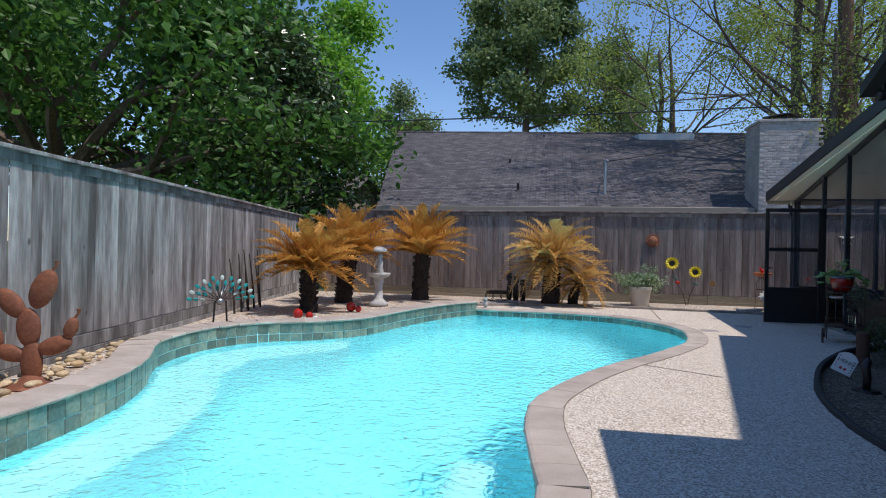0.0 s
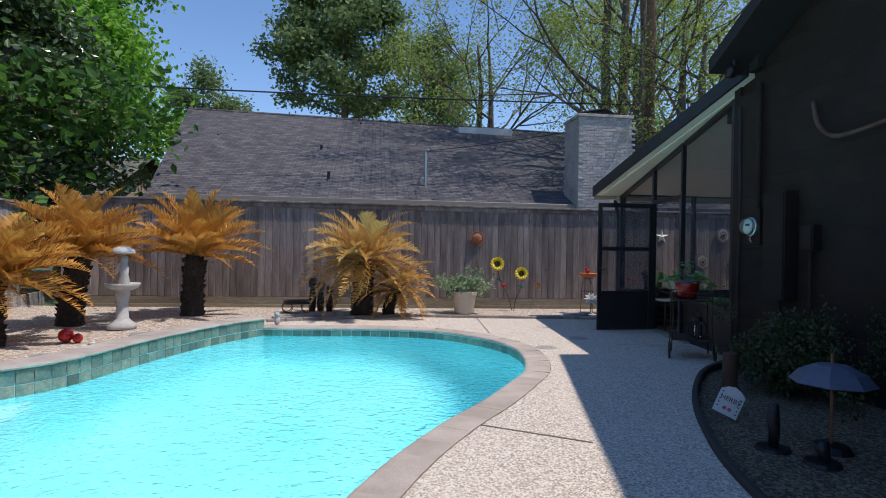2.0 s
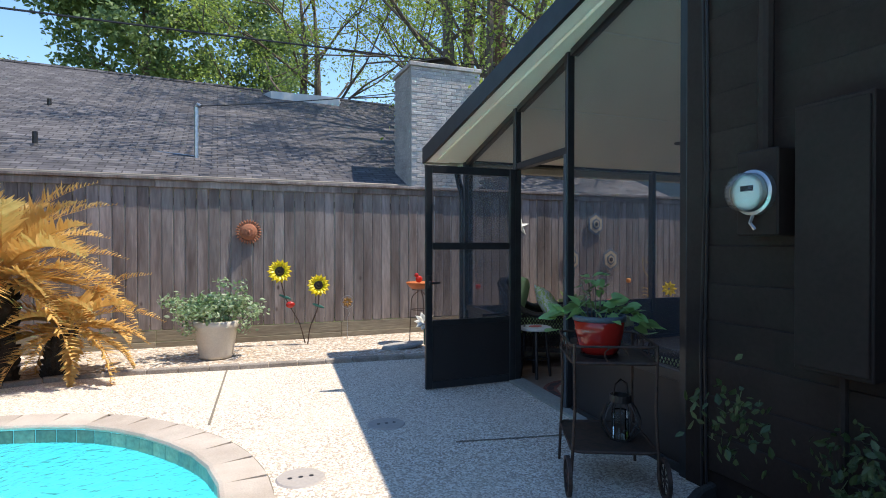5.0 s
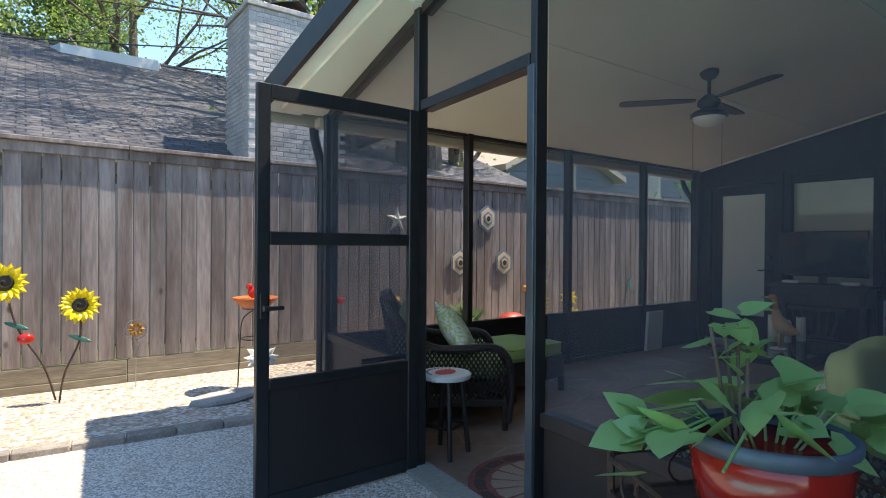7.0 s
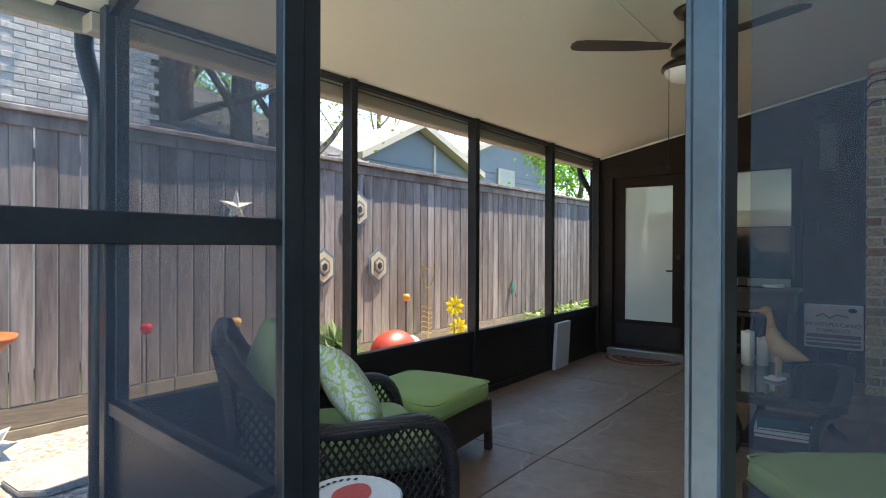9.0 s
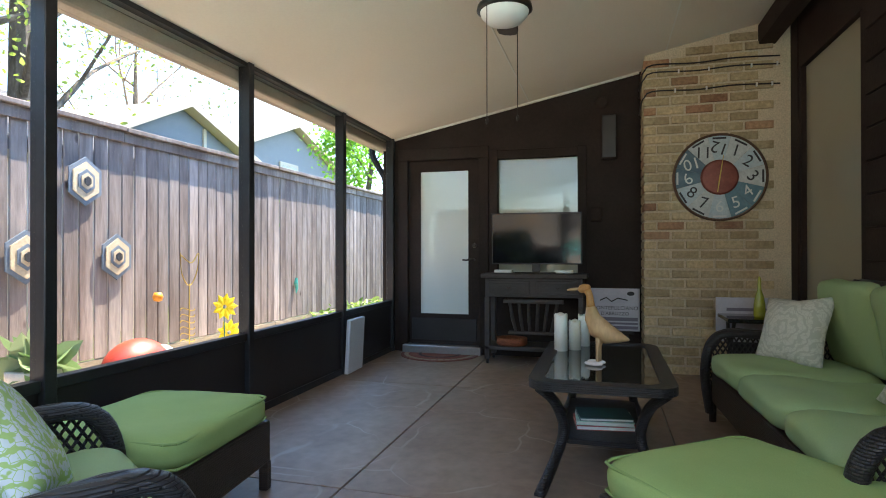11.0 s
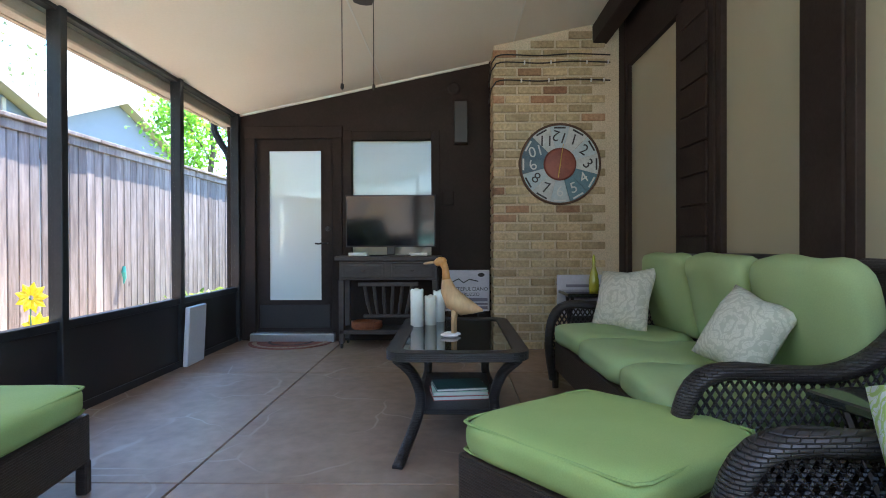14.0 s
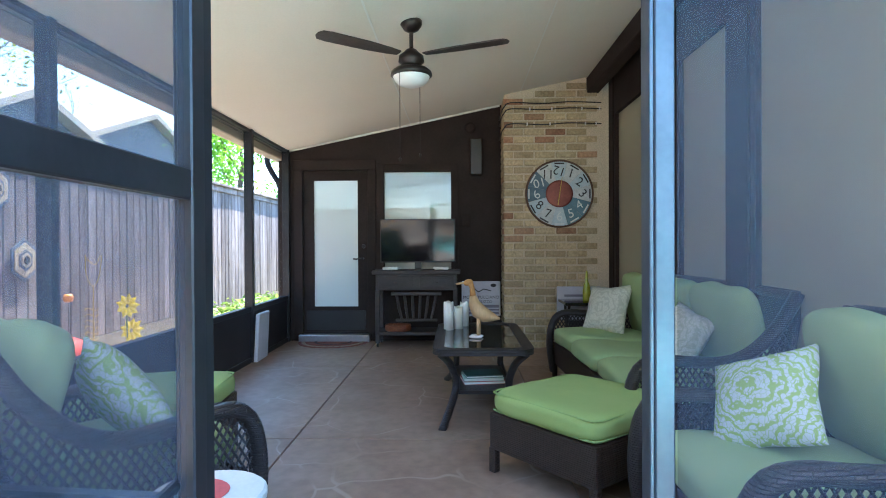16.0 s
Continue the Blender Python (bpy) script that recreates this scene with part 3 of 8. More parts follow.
# ---- fences ----
def fence(name, a, b, z0, top, material, seed, label, foot=None):
    """A board fence from a to b with base boards, pickets, a trim board and a flat cap."""
    a, b = Vector((*a, 0)), Vector((*b, 0))
    n, d = (b - a).length, (b - a).normalized()
    rz = math.degrees(math.atan2(d.y, d.x))
    th = thing(name, pose(a.x, a.y, 0, 0, 0, rz), label, "fence", kind="structure")
    rnd = random.Random(seed)
    zb = z0 + 0.30
    w = 0.14
    me = mesh_of("picket", box(-0.0672, 0.0672, -0.009, 0.009, 0, top - 0.06 - zb, 0.008), material)
    kb = mesh_of("base_board", box(-1.2, 1.2, -0.019, 0.019, 0, 0.143, 0.004), foot or KICK)
    tr = mesh_of("trim_board", box(-1.2, 1.2, -0.011, 0.011, 0, 0.09, 0.003), material)
    cp = mesh_of("cap_board", box(-1.2, 1.2, -0.07, 0.07, 0, 0.038, 0.005), material)
    for k in range(int(n / w)):
        shared("picket", me, th, pose(w * (k + 0.5), rnd.uniform(-0.004, 0.004), zb - rnd.uniform(0, 0.006), 0, rnd.uniform(-0.12, 0.12), 0))
    for k in range(math.ceil(n / 2.405)):
        x = 2.405 * k + 1.2
        for r in range(2):
            shared("base_board", kb, th, pose(x, 0.01 * r, z0 + 0.147 * r, 0, rnd.uniform(-0.15, 0.15), 0))
        shared("trim_board", tr, th, pose(x, -0.0225, top - 0.13, 0, rnd.uniform(-0.1, 0.1), 0))
        shared("cap_board", cp, th, pose(x, 0, top - 0.038, 0, rnd.uniform(-0.15, 0.15), 0))
    part("rail", box(0, n, 0.012, 0.05, top - 0.35, top - 0.26), material, th)
    return th


FENCE_X, FENCE_Y = -6.15, 13.68
fence("fence_back", (FENCE_X, FENCE_Y), (17.5, FENCE_Y), -0.08, 2.20, FENCE, 1, "weathered grey-brown cedar board fence with cap rail")
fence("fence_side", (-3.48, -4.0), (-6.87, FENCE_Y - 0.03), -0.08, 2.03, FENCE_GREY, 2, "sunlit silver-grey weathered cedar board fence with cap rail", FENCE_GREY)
fence("fence_rear", (17.5, -6.0), (17.5, FENCE_Y - 0.03), -0.08, 2.1, FENCE, 3, "plain weathered cedar fence closing the yard")

# ---- house: gable wall of dark lap siding, eaves, the wing behind ----
HX, HY = 4.30, 7.95      # outer corner by the porch
house = thing("house", pose(0, 0, 0), "single-storey house clad in dark brown lap siding", "house")


def gable_z(y):
    return 3.1 + 0.52 * (8.3 - y)


bm = bmesh.new()
wall_pts = [(HY, -0.1), (HY, gable_z(HY) - 0.1), (2.1, gable_z(2.1) - 0.1), (-8.0, 3.0), (-8.0, -0.1)]
for x in (HX, HX + 0.16):
    vs = [bm.verts.new((x, y, z)) for y, z in wall_pts]
    bm.faces.new(vs if x == HX else list(reversed(vs)))
bm.verts.ensure_lookup_table()
for k in range(5):
    bm.faces.new((bm.verts[k], bm.verts[(k + 1) % 5], bm.verts[5 + (k + 1) % 5], bm.verts[5 + k]))
bmesh.ops.recalc_face_normals(bm, faces=bm.faces)
part("wall", bm, BROWN, house)
# main roof: two slopes with a deep rake
ROOF = mat("dark_roof_edge", (0.022, 0.02, 0.02), 0.8, fine=0.1)


def slope_slab(x0, x1, y0, z0, y1, z1, thick, bm=None):
    b = bmesh.new()
    vs = [b.verts.new(c) for c in ((x0, y0, z0), (x1, y0, z0), (x1, y1, z1), (x0, y1, z1), (x0, y0, z0 - thick), (x1, y0, z0 - thick), (x1, y1, z1 - thick), (x0, y1, z1 - thick))]
    for q in ((0, 1, 2, 3), (7, 6, 5, 4), (0, 4, 5, 1), (1, 5, 6, 2), (2, 6, 7, 3), (3, 7, 4, 0)):
        b.faces.new([vs[i] for i in q])
    bmesh.ops.recalc_face_normals(b, faces=b.faces)
    return join(bm, b)


bm = slope_slab(3.80, 18, 7.75, 3.505, 2.1, 6.44, 0.16)
slope_slab(3.80, 18, 2.1, 6.44, -8.5, 2.9, 0.16, bm)
part("roof", bm, [ROOF], house, "dark shingled gable roof with black fascia")
bm = box(1.45, 4.3, -8, 2.75, 2.85, 3.05)
part("wing_roof", bm, ROOF, house)
part("wing_wall", box(2.0, 4.3, -8, 2.3, -0.1, 2.85), BROWN, house)
part("back_wall", box(18.0, 18.15, -8, 8.0, -0.1, 3.0), BROWN, house)
corner = box(HX - 0.025, HX + 0.10, HY - 0.10, HY + 0.02, -0.05, 3.4, 0.006)
part("corner_board", corner, BROWN, house)
lap = mesh_of("siding_board", box(-0.024, 0.0, 0, 1, 0, 0.205, 0.003, m=Matrix.Rotation(radians(-4), 4, "Y")), BROWN)
for k in range(30):
    z = 0.12 + 0.2 * k
    y1 = HY - 0.11
    if z > gable_z(y1) - 0.35:
        y1 = 8.3 - (z + 0.35 - 3.1) / 0.52
    if y1 > 2.6:
        o = shared("siding_board", lap, house, pose(HX - 0.002, 2.4, z))
        o.scale.y = y1 - 2.4

# ---- screened porch ----
CE0, CSL = 2.36, 0.205           # ceiling height at the outer screens and its slope


def ceil_z(y):
    return CE0 + CSL * (11.88 - y)


structure("porch_slab", prism([(4.26, 8.0), (4.62, 12.0), (10.4, 12.0), (10.4, 8.0)], -0.2, -0.012), GROUT, "porch foundation slab", "slab")
floor = thing("floor", pose(0, 0, 0), "brown stained concrete floor stamped like flagstone with saw-cut joints", "floor", kind="structure")
bm = slope_slab(4.30, 10.45, 11.98, ceil_z(11.98) + 0.03, 7.9, ceil_z(7.9) + 0.03, 0.03)
structure("ceiling", bm, CEIL, "smooth sloping cream ceiling panels", "ceiling")
roofp = thing("porch_roof", pose(0, 0, 0), "low-slope porch roof with dark bronze fascia and pale soffit", "roof")
part("roof_deck", slope_slab(4.20, 10.9, 12.12, ceil_z(12.12) + 0.20, 7.45, ceil_z(7.45) + 0.24, 0.14), [ROOF], roofp)
part("rake_fascia", slope_slab(4.165, 4.20, 12.12, ceil_z(12.12) + 0.205, 7.6, ceil_z(7.6) + 0.245, 0.19), BRONZE, roofp)
part("soffit", slope_slab(4.20, 4.5, 12.08, ceil_z(12.08) + 0.056, 7.6, ceil_z(7.6) + 0.09, 0.03), SOFFIT, roofp, "pale painted soffit")
part("eave_fascia", slope_slab(4.20, 10.9, 12.15, ceil_z(12.15) + 0.21, 12.122, ceil_z(12.122) + 0.21, 0.24), TRIMBEIGE, roofp)
part("eave_beam", box(4.6, 10.4, 11.95, 12.04, 2.24, ceil_z(12.04), 0.01), TRIMBEIGE, roofp, "tan beam outside the screens")
for y in (10.35, 9.05):
    part("seam", slope_slab(4.4, 10.2, y + 0.006, ceil_z(y + 0.006) - 0.001, y - 0.006, ceil_z(y - 0.006) - 0.001, 0.004), SOFFIT, roofp)

part("edge_trim", slope_slab(10.205, 10.235, 11.86, ceil_z(11.86) - 0.003, 9.26, ceil_z(9.26) - 0.003, 0.018), SOFFIT, roofp, "thin pale trim along the ceiling edge")

# downspouts from the eave at both ends of the screened side
for x in (4.66, 10.33):
    pts = smooth_curve([(x, 12.17, 2.34), (x, 12.17, 2.22), (x, 12.10, 2.08), (x, 12.02, 1.94), (x, 12.01, 1.7), (x, 12.01, 0.30), (x, 12.015, 0.14), (x, 12.05, 0.06)], step=0.06)
    pipe = tube(pts, 0.036, 10)
    for v in pipe.verts:
        v.co.x = x + (v.co.x - x) * 1.15
    part("downspout", pipe, BRONZE, roofp, "dark bronze downspout with an elbow", smooth=True)

# end wall with door and window openings
EX = 10.24


def wall_with_holes(x0, x1, y0, y1, top, holes):
    """A wall across y with rectangular holes (ya, yb, za, zb), its top following the ceiling."""
    ys = sorted({y0, y1, *[h[0] for h in holes], *[h[1] for h in holes]})
    bm = bmesh.new()
    for a, b in zip(ys, ys[1:]):
        mid = (a + b) / 2
        spans, z = [], -0.05
        for h in sorted((h for h in holes if h[0] <= mid <= h[1]), key=lambda h: h[2]):
            if h[2] > z:
                spans.append((z, h[2], h[2]))
            z = h[3]
        spans.append((z, top(a), top(b)))
        for lo, za, zb in spans:
            q = bmesh.new()
            vs = [q.verts.new(c) for c in ((x0, a, lo), (x0, b, lo), (x0, b, zb), (x0, a, za), (x1, a, lo), (x1, b, lo), (x1, b, zb), (x1, a, za))]
            for f in ((0, 3, 2, 1), (4, 5, 6, 7), (0, 1, 5, 4), (1, 2, 6, 5), (2, 3, 7, 6), (3, 0, 4, 7)):
                q.faces.new([vs[i] for i in f])
            join(bm, q)
    bmesh.ops.remove_doubles(bm, verts=bm.verts, dist=1e-5)
    bmesh.ops.recalc_face_normals(bm, faces=bm.faces)
    return bm


DY0, DY1, DTOP = 10.86, 11.74, 2.15
WY0, WY1, WZ0, WZ1 = 9.86, 10.69, 0.85, 2.09
structure("wall_end", wall_with_holes(EX, EX + 0.14, 8.0, 12.0, lambda y: ceil_z(y) + 0.02, [(DY0, DY1, -0.05, DTOP), (WY0, WY1, WZ0, WZ1)]), BROWN,
          "dark brown boarded end wall of the porch", "wall")
door = thing("door_1", pose(EX, 0, 0), "dark brown door with a full frosted glass pane, closed", "door", kind="structure")
bm = wall_with_holes(0.03, 0.075, DY0 + 0.04, DY1 - 0.04, lambda y: DTOP - 0.04, [(11.022, 11.57, 0.42, 1.99)])
part("door_leaf", bm, BROWN, door)
FROST = glass_mat("curtained_glass", rough=0.05, body=0.85, body_color=(0.72, 0.78, 0.76))
part("pane", box(0.045, 0.055, 11.022, 11.57, 0.42, 1.99), FROST, door, "frosted white glass pane")
part("kick_plate", box(0.022, 0.032, 10.93, 11.67, 0.13, 0.37, 0.003), BLACK, door)
part("threshold", box(-0.10, 0.10, DY0, DY1, -0.01, 0.085, 0.008), STEEL, door, "grey metal threshold")
part("jamb", box(-0.02, 0.14, DY1 - 0.035, DY1 + 0.07, 0, DTOP + 0.07, 0.004), BROWN, door)
part("jamb", box(-0.02, 0.14, DY0 - 0.07, DY0 + 0.035, 0, DTOP + 0.07, 0.004), BROWN, door)
part("head_trim", box(-0.025, 0.14, DY0 - 0.075, DY1 + 0.075, DTOP - 0.035, DTOP + 0.09, 0.004), BROWN, door)
hnd = tube([(0.02, 10.95, 1.02), (-0.035, 10.95, 1.02), (-0.042, 10.98, 1.022), (-0.042, 11.03, 1.012), (-0.04, 11.07, 1.016)], 0.009, 8)
part("lever_handle", hnd, BLACK, door)
part("deadbolt", lathe([(0, 0.03), (0.022, 0.03), (0.026, 0.0)], 14, m=pose(0.028, 10.95, 1.17, 0, -90, 0)), BLACK, door)

win = thing("window_1", pose(EX, 0, 0), "brown framed window with a drawn white blind", "window", kind="structure")
part("pane", box(0.05, 0.06, WY0, WY1, WZ0, WZ1), glass_mat("blind_glass", rough=0.01, body=0.85, body_color=(0.50, 0.51, 0.42)), win, "glass with a white blind behind")
for y in (WY0 - 0.09, WY1):
    part("window_frame", box(-0.025, 0.1, y, y + 0.09, WZ0 - 0.09, WZ1 + 0.1, 0.004), BROWN, win)
for z in (WZ0 - 0.09, WZ1):
    part("window_frame", box(-0.02, 0.1, WY0, WY1, z, z + 0.09, 0.004), BROWN, win)

# south wall of the porch: glazed doors between dark posts
SY = 8.05
sw = structure("wall_south", box(EX, EX + 0.01, 8.0, 8.01, 0, 0.01), BROWN, "dark brown posts and siding between tall fixed windows", "wall")
TINT = glass_mat("curtained_tall_glass", rough=0.012, body=0.85, body_color=(0.44, 0.42, 0.31))
solid = [(4.31, 4.62), (6.66, 6.91), (7.80, 8.36), (9.60, 10.24)]
for a, b in solid:
    part("post_panel", box(a, b, SY - 0.15, SY, -0.05, ceil_z(SY) + 0.02, 0.006), BROWN, sw)
for k in range(14):
    part("siding_board", box(7.87, 8.27, SY, SY + 0.02, 0.25 + 0.2 * k, 0.44 + 0.2 * k, 0.005, m=Matrix.Translation((0, 0, 0))), BROWN, sw)
for a, b in ((4.62, 6.66), (6.91, 7.80), (8.36, 9.60)):
    part("bottom_rail", box(a, b, SY - 0.11, SY - 0.01, -0.05, 0.28, 0.004), BROWN, sw)
    part("top_rail", box(a, b, SY - 0.11, SY - 0.01, 2.62, ceil_z(SY) + 0.02, 0.004), BROWN, sw)
    part("stile", box(a, a + 0.06, SY - 0.1, SY - 0.012, 0.28, 2.62, 0.004), BROWN, sw)
    part("stile", box(b - 0.06, b, SY - 0.1, SY - 0.012, 0.28, 2.62, 0.004), BROWN, sw)
    part("pane", box(a + 0.05, b - 0.05, SY - 0.06, SY - 0.05, 0.27, 2.63), TINT, sw, "tall glass with a curtain behind")
part("ridge_beam", box(4.4, 10.2, 8.16, 8.30, ceil_z(8.2) - 0.21, ceil_z(8.3) - 0.01, 0.008), BROWN, sw, "dark brown beam under the ceiling")
structure("wall_room_behind", box(4.5, 18, 7.0, 7.05, 0, 3.0), mat("dim_room", (0.2, 0.18, 0.15), 0.9, fine=0.1), "plain wall of the room behind the windows", "wall")

# long screened side facing the fence
LY = 11.90
side = thing("screen_wall_side", pose(0, LY, 0), "screened porch side of dark bronze posts over black panels", "screen wall", kind="structure")
posts = [4.70, 6.12, 7.545, 8.955, 10.2]
SILL = 0.55
for x in posts:
    part("post", box(x - 0.03, x + 0.03, -0.045, 0.04, -0.01, 2.40, 0.004), BRONZE, side)
for a, b in zip(posts, posts[1:]):
    a, b = a + 0.032, b - 0.032
    part("kick_panel", box(a, b, -0.012, 0.012, 0.03, SILL - 0.02, 0), BLACK, side)
    part("bottom_rail", box(a, b, -0.03, 0.03, -0.01, 0.05, 0.003), BRONZE, side)
    part("sill_rail", box(a, b, -0.03, 0.03, SILL - 0.035, SILL + 0.015, 0.003), BRONZE, side)
    part("head_rail", box(a, b, -0.03, 0.03, 2.335, 2.385, 0.003), BRONZE, side)
    bm = bmesh.new()
    bm.faces.new([bm.verts.new(c) for c in ((a, 0, SILL), (b, 0, SILL), (b, 0, 2.35), (a, 0, 2.35))])
    part("screen_mesh", bm, screen_mat("side_screen", 0.92, (0.10, 0.10, 0.10)) if a < 4.9 else bpy.data.materials["side_screen"], side, "fine grey insect mesh")

# screened front, turned a little from the house wall
FRONT = pose(4.45, 9.32, 0, 0, 0, -5.1)
front = thing("screen_wall_front", FRONT, "screened porch front of dark bronze frames with a raked top", "screen wall", kind="structure")


def front_top(s):
    return ceil_z((FRONT @ Vector((0, s, 0))).y) - 0.01


S0, S1, S2, S3 = -1.36, 0.028, 1.06, 2.585
for s, w in ((S0 + 0.03, 0.06), (S1, 0.04), (S2, 0.06), (S3, 0.07)):
    part("post", box(-0.05, 0.016, s - w / 2, s + w / 2, -0.01, front_top(s) - 0.005, 0.005), BRONZE, front)
# bluish strips on the latch post: the sky's reflection put into their colour
SHEEN = mat("sky_reflection_tint", (0.085, 0.105, 0.125), 0.42, 0.6, color2=(0.125, 0.15, 0.175), scale=5, amount=0.7, fine=0.06)
part("latch_strip", box(-0.058, 0.014, S1 + 0.0205, S1 + 0.030, 0.02, 2.05, 0.002), SHEEN, front, "edge strip tinted with the post's sky reflection")
part("latch_face", box(-0.062, -0.051, S1 - 0.019, S1 + 0.020, 0.02, 2.05, 0.003), SHEEN, front, "face strip tinted with the post's sky reflection")
part("door_header", box(-0.04, 0.04, S1 + 0.04, S2 - 0.037, 2.055, 2.115, 0.004), BRONZE, front)
part("door_sill", box(-0.12, 0.05, S1 - 0.3, S2 + 0.06, -0.008, 0.022, 0.004), GROUT, front)
for a, b in ((S0 + 0.062, S1 - 0.04), (S2 + 0.037, S3 - 0.037)):
    part("kick_panel", box(-0.012, 0.012, a, b, 0.03, SILL, 0), BLACK, front)
    part("bottom_rail", box(-0.03, 0.03, a, b, -0.01, 0.05, 0.003), BRONZE, front)
    part("sill_rail", box(-0.035, 0.035, a, b, SILL - 0.02, SILL + 0.04, 0.003), BRONZE, front)
for a, b, z in ((S0 + 0.062, S1 - 0.04, SILL + 0.04), (S2 + 0.037, S3 - 0.037, SILL + 0.04), (S1 + 0.04, S2 - 0.037, 2.115)):
    bm = bmesh.new()
    bm.faces.new([bm.verts.new(c) for c in ((0, a, z), (0, b, z), (0, b, front_top(b) - 0.05), (0, a, front_top(a) - 0.05))])
    part("screen_mesh", bm, SCREEN, front, "dark insect mesh")
    bm = bmesh.new()
    ob = slope_slab(-0.035, 0.035, a, front_top(a), b, front_top(b), 0.055)
    part("raked_rail", ob, BRONZE, front)

# the screen door, standing open
hinge = FRONT @ Vector((-0.05, S2 - 0.03, 0))
free = Vector((3.585, 10.335, 0))
d = free - hinge
DW = 0.93
sdoor = thing("screen_door", pose(hinge.x, hinge.y, 0.012, 0, 0, math.degrees(math.atan2(d.y, d.x))), "dark bronze aluminium screen door standing wide open", "door")
for x0 in (0.0, DW - 0.065):
    part("stile", box(x0, x0 + 0.065, -0.017, 0.017, 0, 2.04, 0.004), BRONZE, sdoor)
for z, h in ((0.0, 0.07), (0.575, 0.05), (1.27, 0.065), (1.97, 0.07)):
    part("rail", box(0.067, DW - 0.067, -0.016, 0.016, z, z + h, 0.003), BRONZE, sdoor)
part("kick_panel", box(0.067, DW - 0.067, -0.006, 0.006, 0.07, 0.575), BLACK, sdoor)
for z0, z1 in ((0.625, 1.27), (1.335, 1.97)):
    bm = bmesh.new()
    bm.faces.new([bm.verts.new(c) for c in ((0.06, 0, z0), (DW - 0.06, 0, z0), (DW - 0.06, 0, z1), (0.06, 0, z1))])
    part("screen_mesh", bm, SCREEN, sdoor, "dark insect mesh")
hb = box(DW - 0.05, DW - 0.015, 0.017, 0.03, 0.92, 1.04, 0.003)
box(DW - 0.045, DW - 0.02, 0.03, 0.055, 0.955, 0.985, 0.004, hb)
box(DW - 0.12, DW - 0.02, 0.05, 0.066, 0.96, 0.98, 0.004, hb)
box(DW - 0.05, DW - 0.015, -0.05, -0.017, 0.95, 0.99, 0.004, hb)
part("latch", hb, BLACK, sdoor, "black latch handle")
cl = tube([(0.02, -0.05, 0.64), (0.34, -0.035, 0.64)], 0.014, 10)
tube([(-0.2, -0.12, 0.64), (0.03, -0.05, 0.64)], 0.005, 8, cl)
part("closer", cl, BLACK, sdoor, "black tubular door closer")

# chimney breast inside the porch
BX, BY0, BY1 = 9.76, 8.13, 9.25
breast = structure("wall_chimney_breast", wall_with_holes(BX + 0.012, EX - 0.002, BY0 - 0.08, BY1 - 0.012, lambda y: ceil_z(y) - 0.002, []), TANMORTAR, "tan and rust brick chimney breast with pale mortar", "wall")

# ---- neighbours ----
nb = thing("neighbour_house", pose(0, 0, 0), "low neighbouring house with a grey shingle roof", "house", "neighbouring houses")
EY, EZ, RY, RZ = 16.3, 2.50, 25.6, 6.30
bm = bmesh.new()
vs = [bm.verts.new(c) for c in ((-5.6, EY, EZ), (12, EY, EZ), (12, RY, RZ), (-7.5, RY, RZ + 0.45), (-5.6, EY, EZ - 0.1), (12, EY, EZ - 0.1), (12, RY, RZ - 0.1), (-7.5, RY, RZ + 0.35), (12, 34, EZ), (-9.0, 34, EZ))]
for q in ((0, 1, 2, 3), (0, 4, 5, 1), (0, 3, 7, 4), (3, 2, 8, 9)):
    bm.faces.new([vs[i] for i in q])
part("roof", bm, SHINGLE, nb, "charcoal asphalt shingle roof")
part("gutter", box(-5.6, 5.3, EY - 0.12, EY - 0.002, EZ - 0.14, EZ + 0.01, 0.01), GUTTER, nb, "tan metal gutter")
part("wall", box(-5.2, 11.5, EY + 0.4, 33, -0.1, EZ - 0.02), TRIMBEIGE, nb)
part("ridge_cap", tube([(-7.5, RY, RZ + 0.44), (12, RY, RZ)], 0.07, 6), SHINGLE, nb)
for x, y, h in ((-1.3, 17.9, 0.28), (-1.8, 21.0, 0.3), (-5.4, 22.0, 0.3), (-0.6, 25.0, 0.35)):
    z = EZ + (RZ - EZ) * (y - EY) / (RY - EY)
    part("vent_pipe", lathe([(0.0, h), (0.045, h), (0.045, 0.06), (0.11, 0.0)], 12, m=Matrix.Translation((x, y, z - 0.04))), BLACK, nb)
mz = EZ + (RZ - EZ) * (17.6 - EY) / (RY - EY)
mast = tube([(1.42, 17.6, mz - 0.05), (1.42, 17.6, 4.0), (1.45, 17.58, 4.06), (1.5, 17.55, 4.02)], 0.042, 10)
tube([(1.42, 17.6, mz + 0.02), (0.7, 17.9, mz + 0.12)], 0.012, 6, mast)
part("service_mast", mast, STEEL, nb, "galvanised electrical service mast")
part("skylight_well", prism([(3.4, 24.6), (5.6, 24.6), (5.9, 25.6), (3.0, 25.6)], 5.5, 6.28), mat("skylight_flashing", (0.55, 0.57, 0.6), 0.5, fine=0.05), nb)

gh = thing("neighbour_house", pose(0, 0, 0), "two-gabled house in blue-grey lap siding with pale trim", "house", "neighbouring houses")


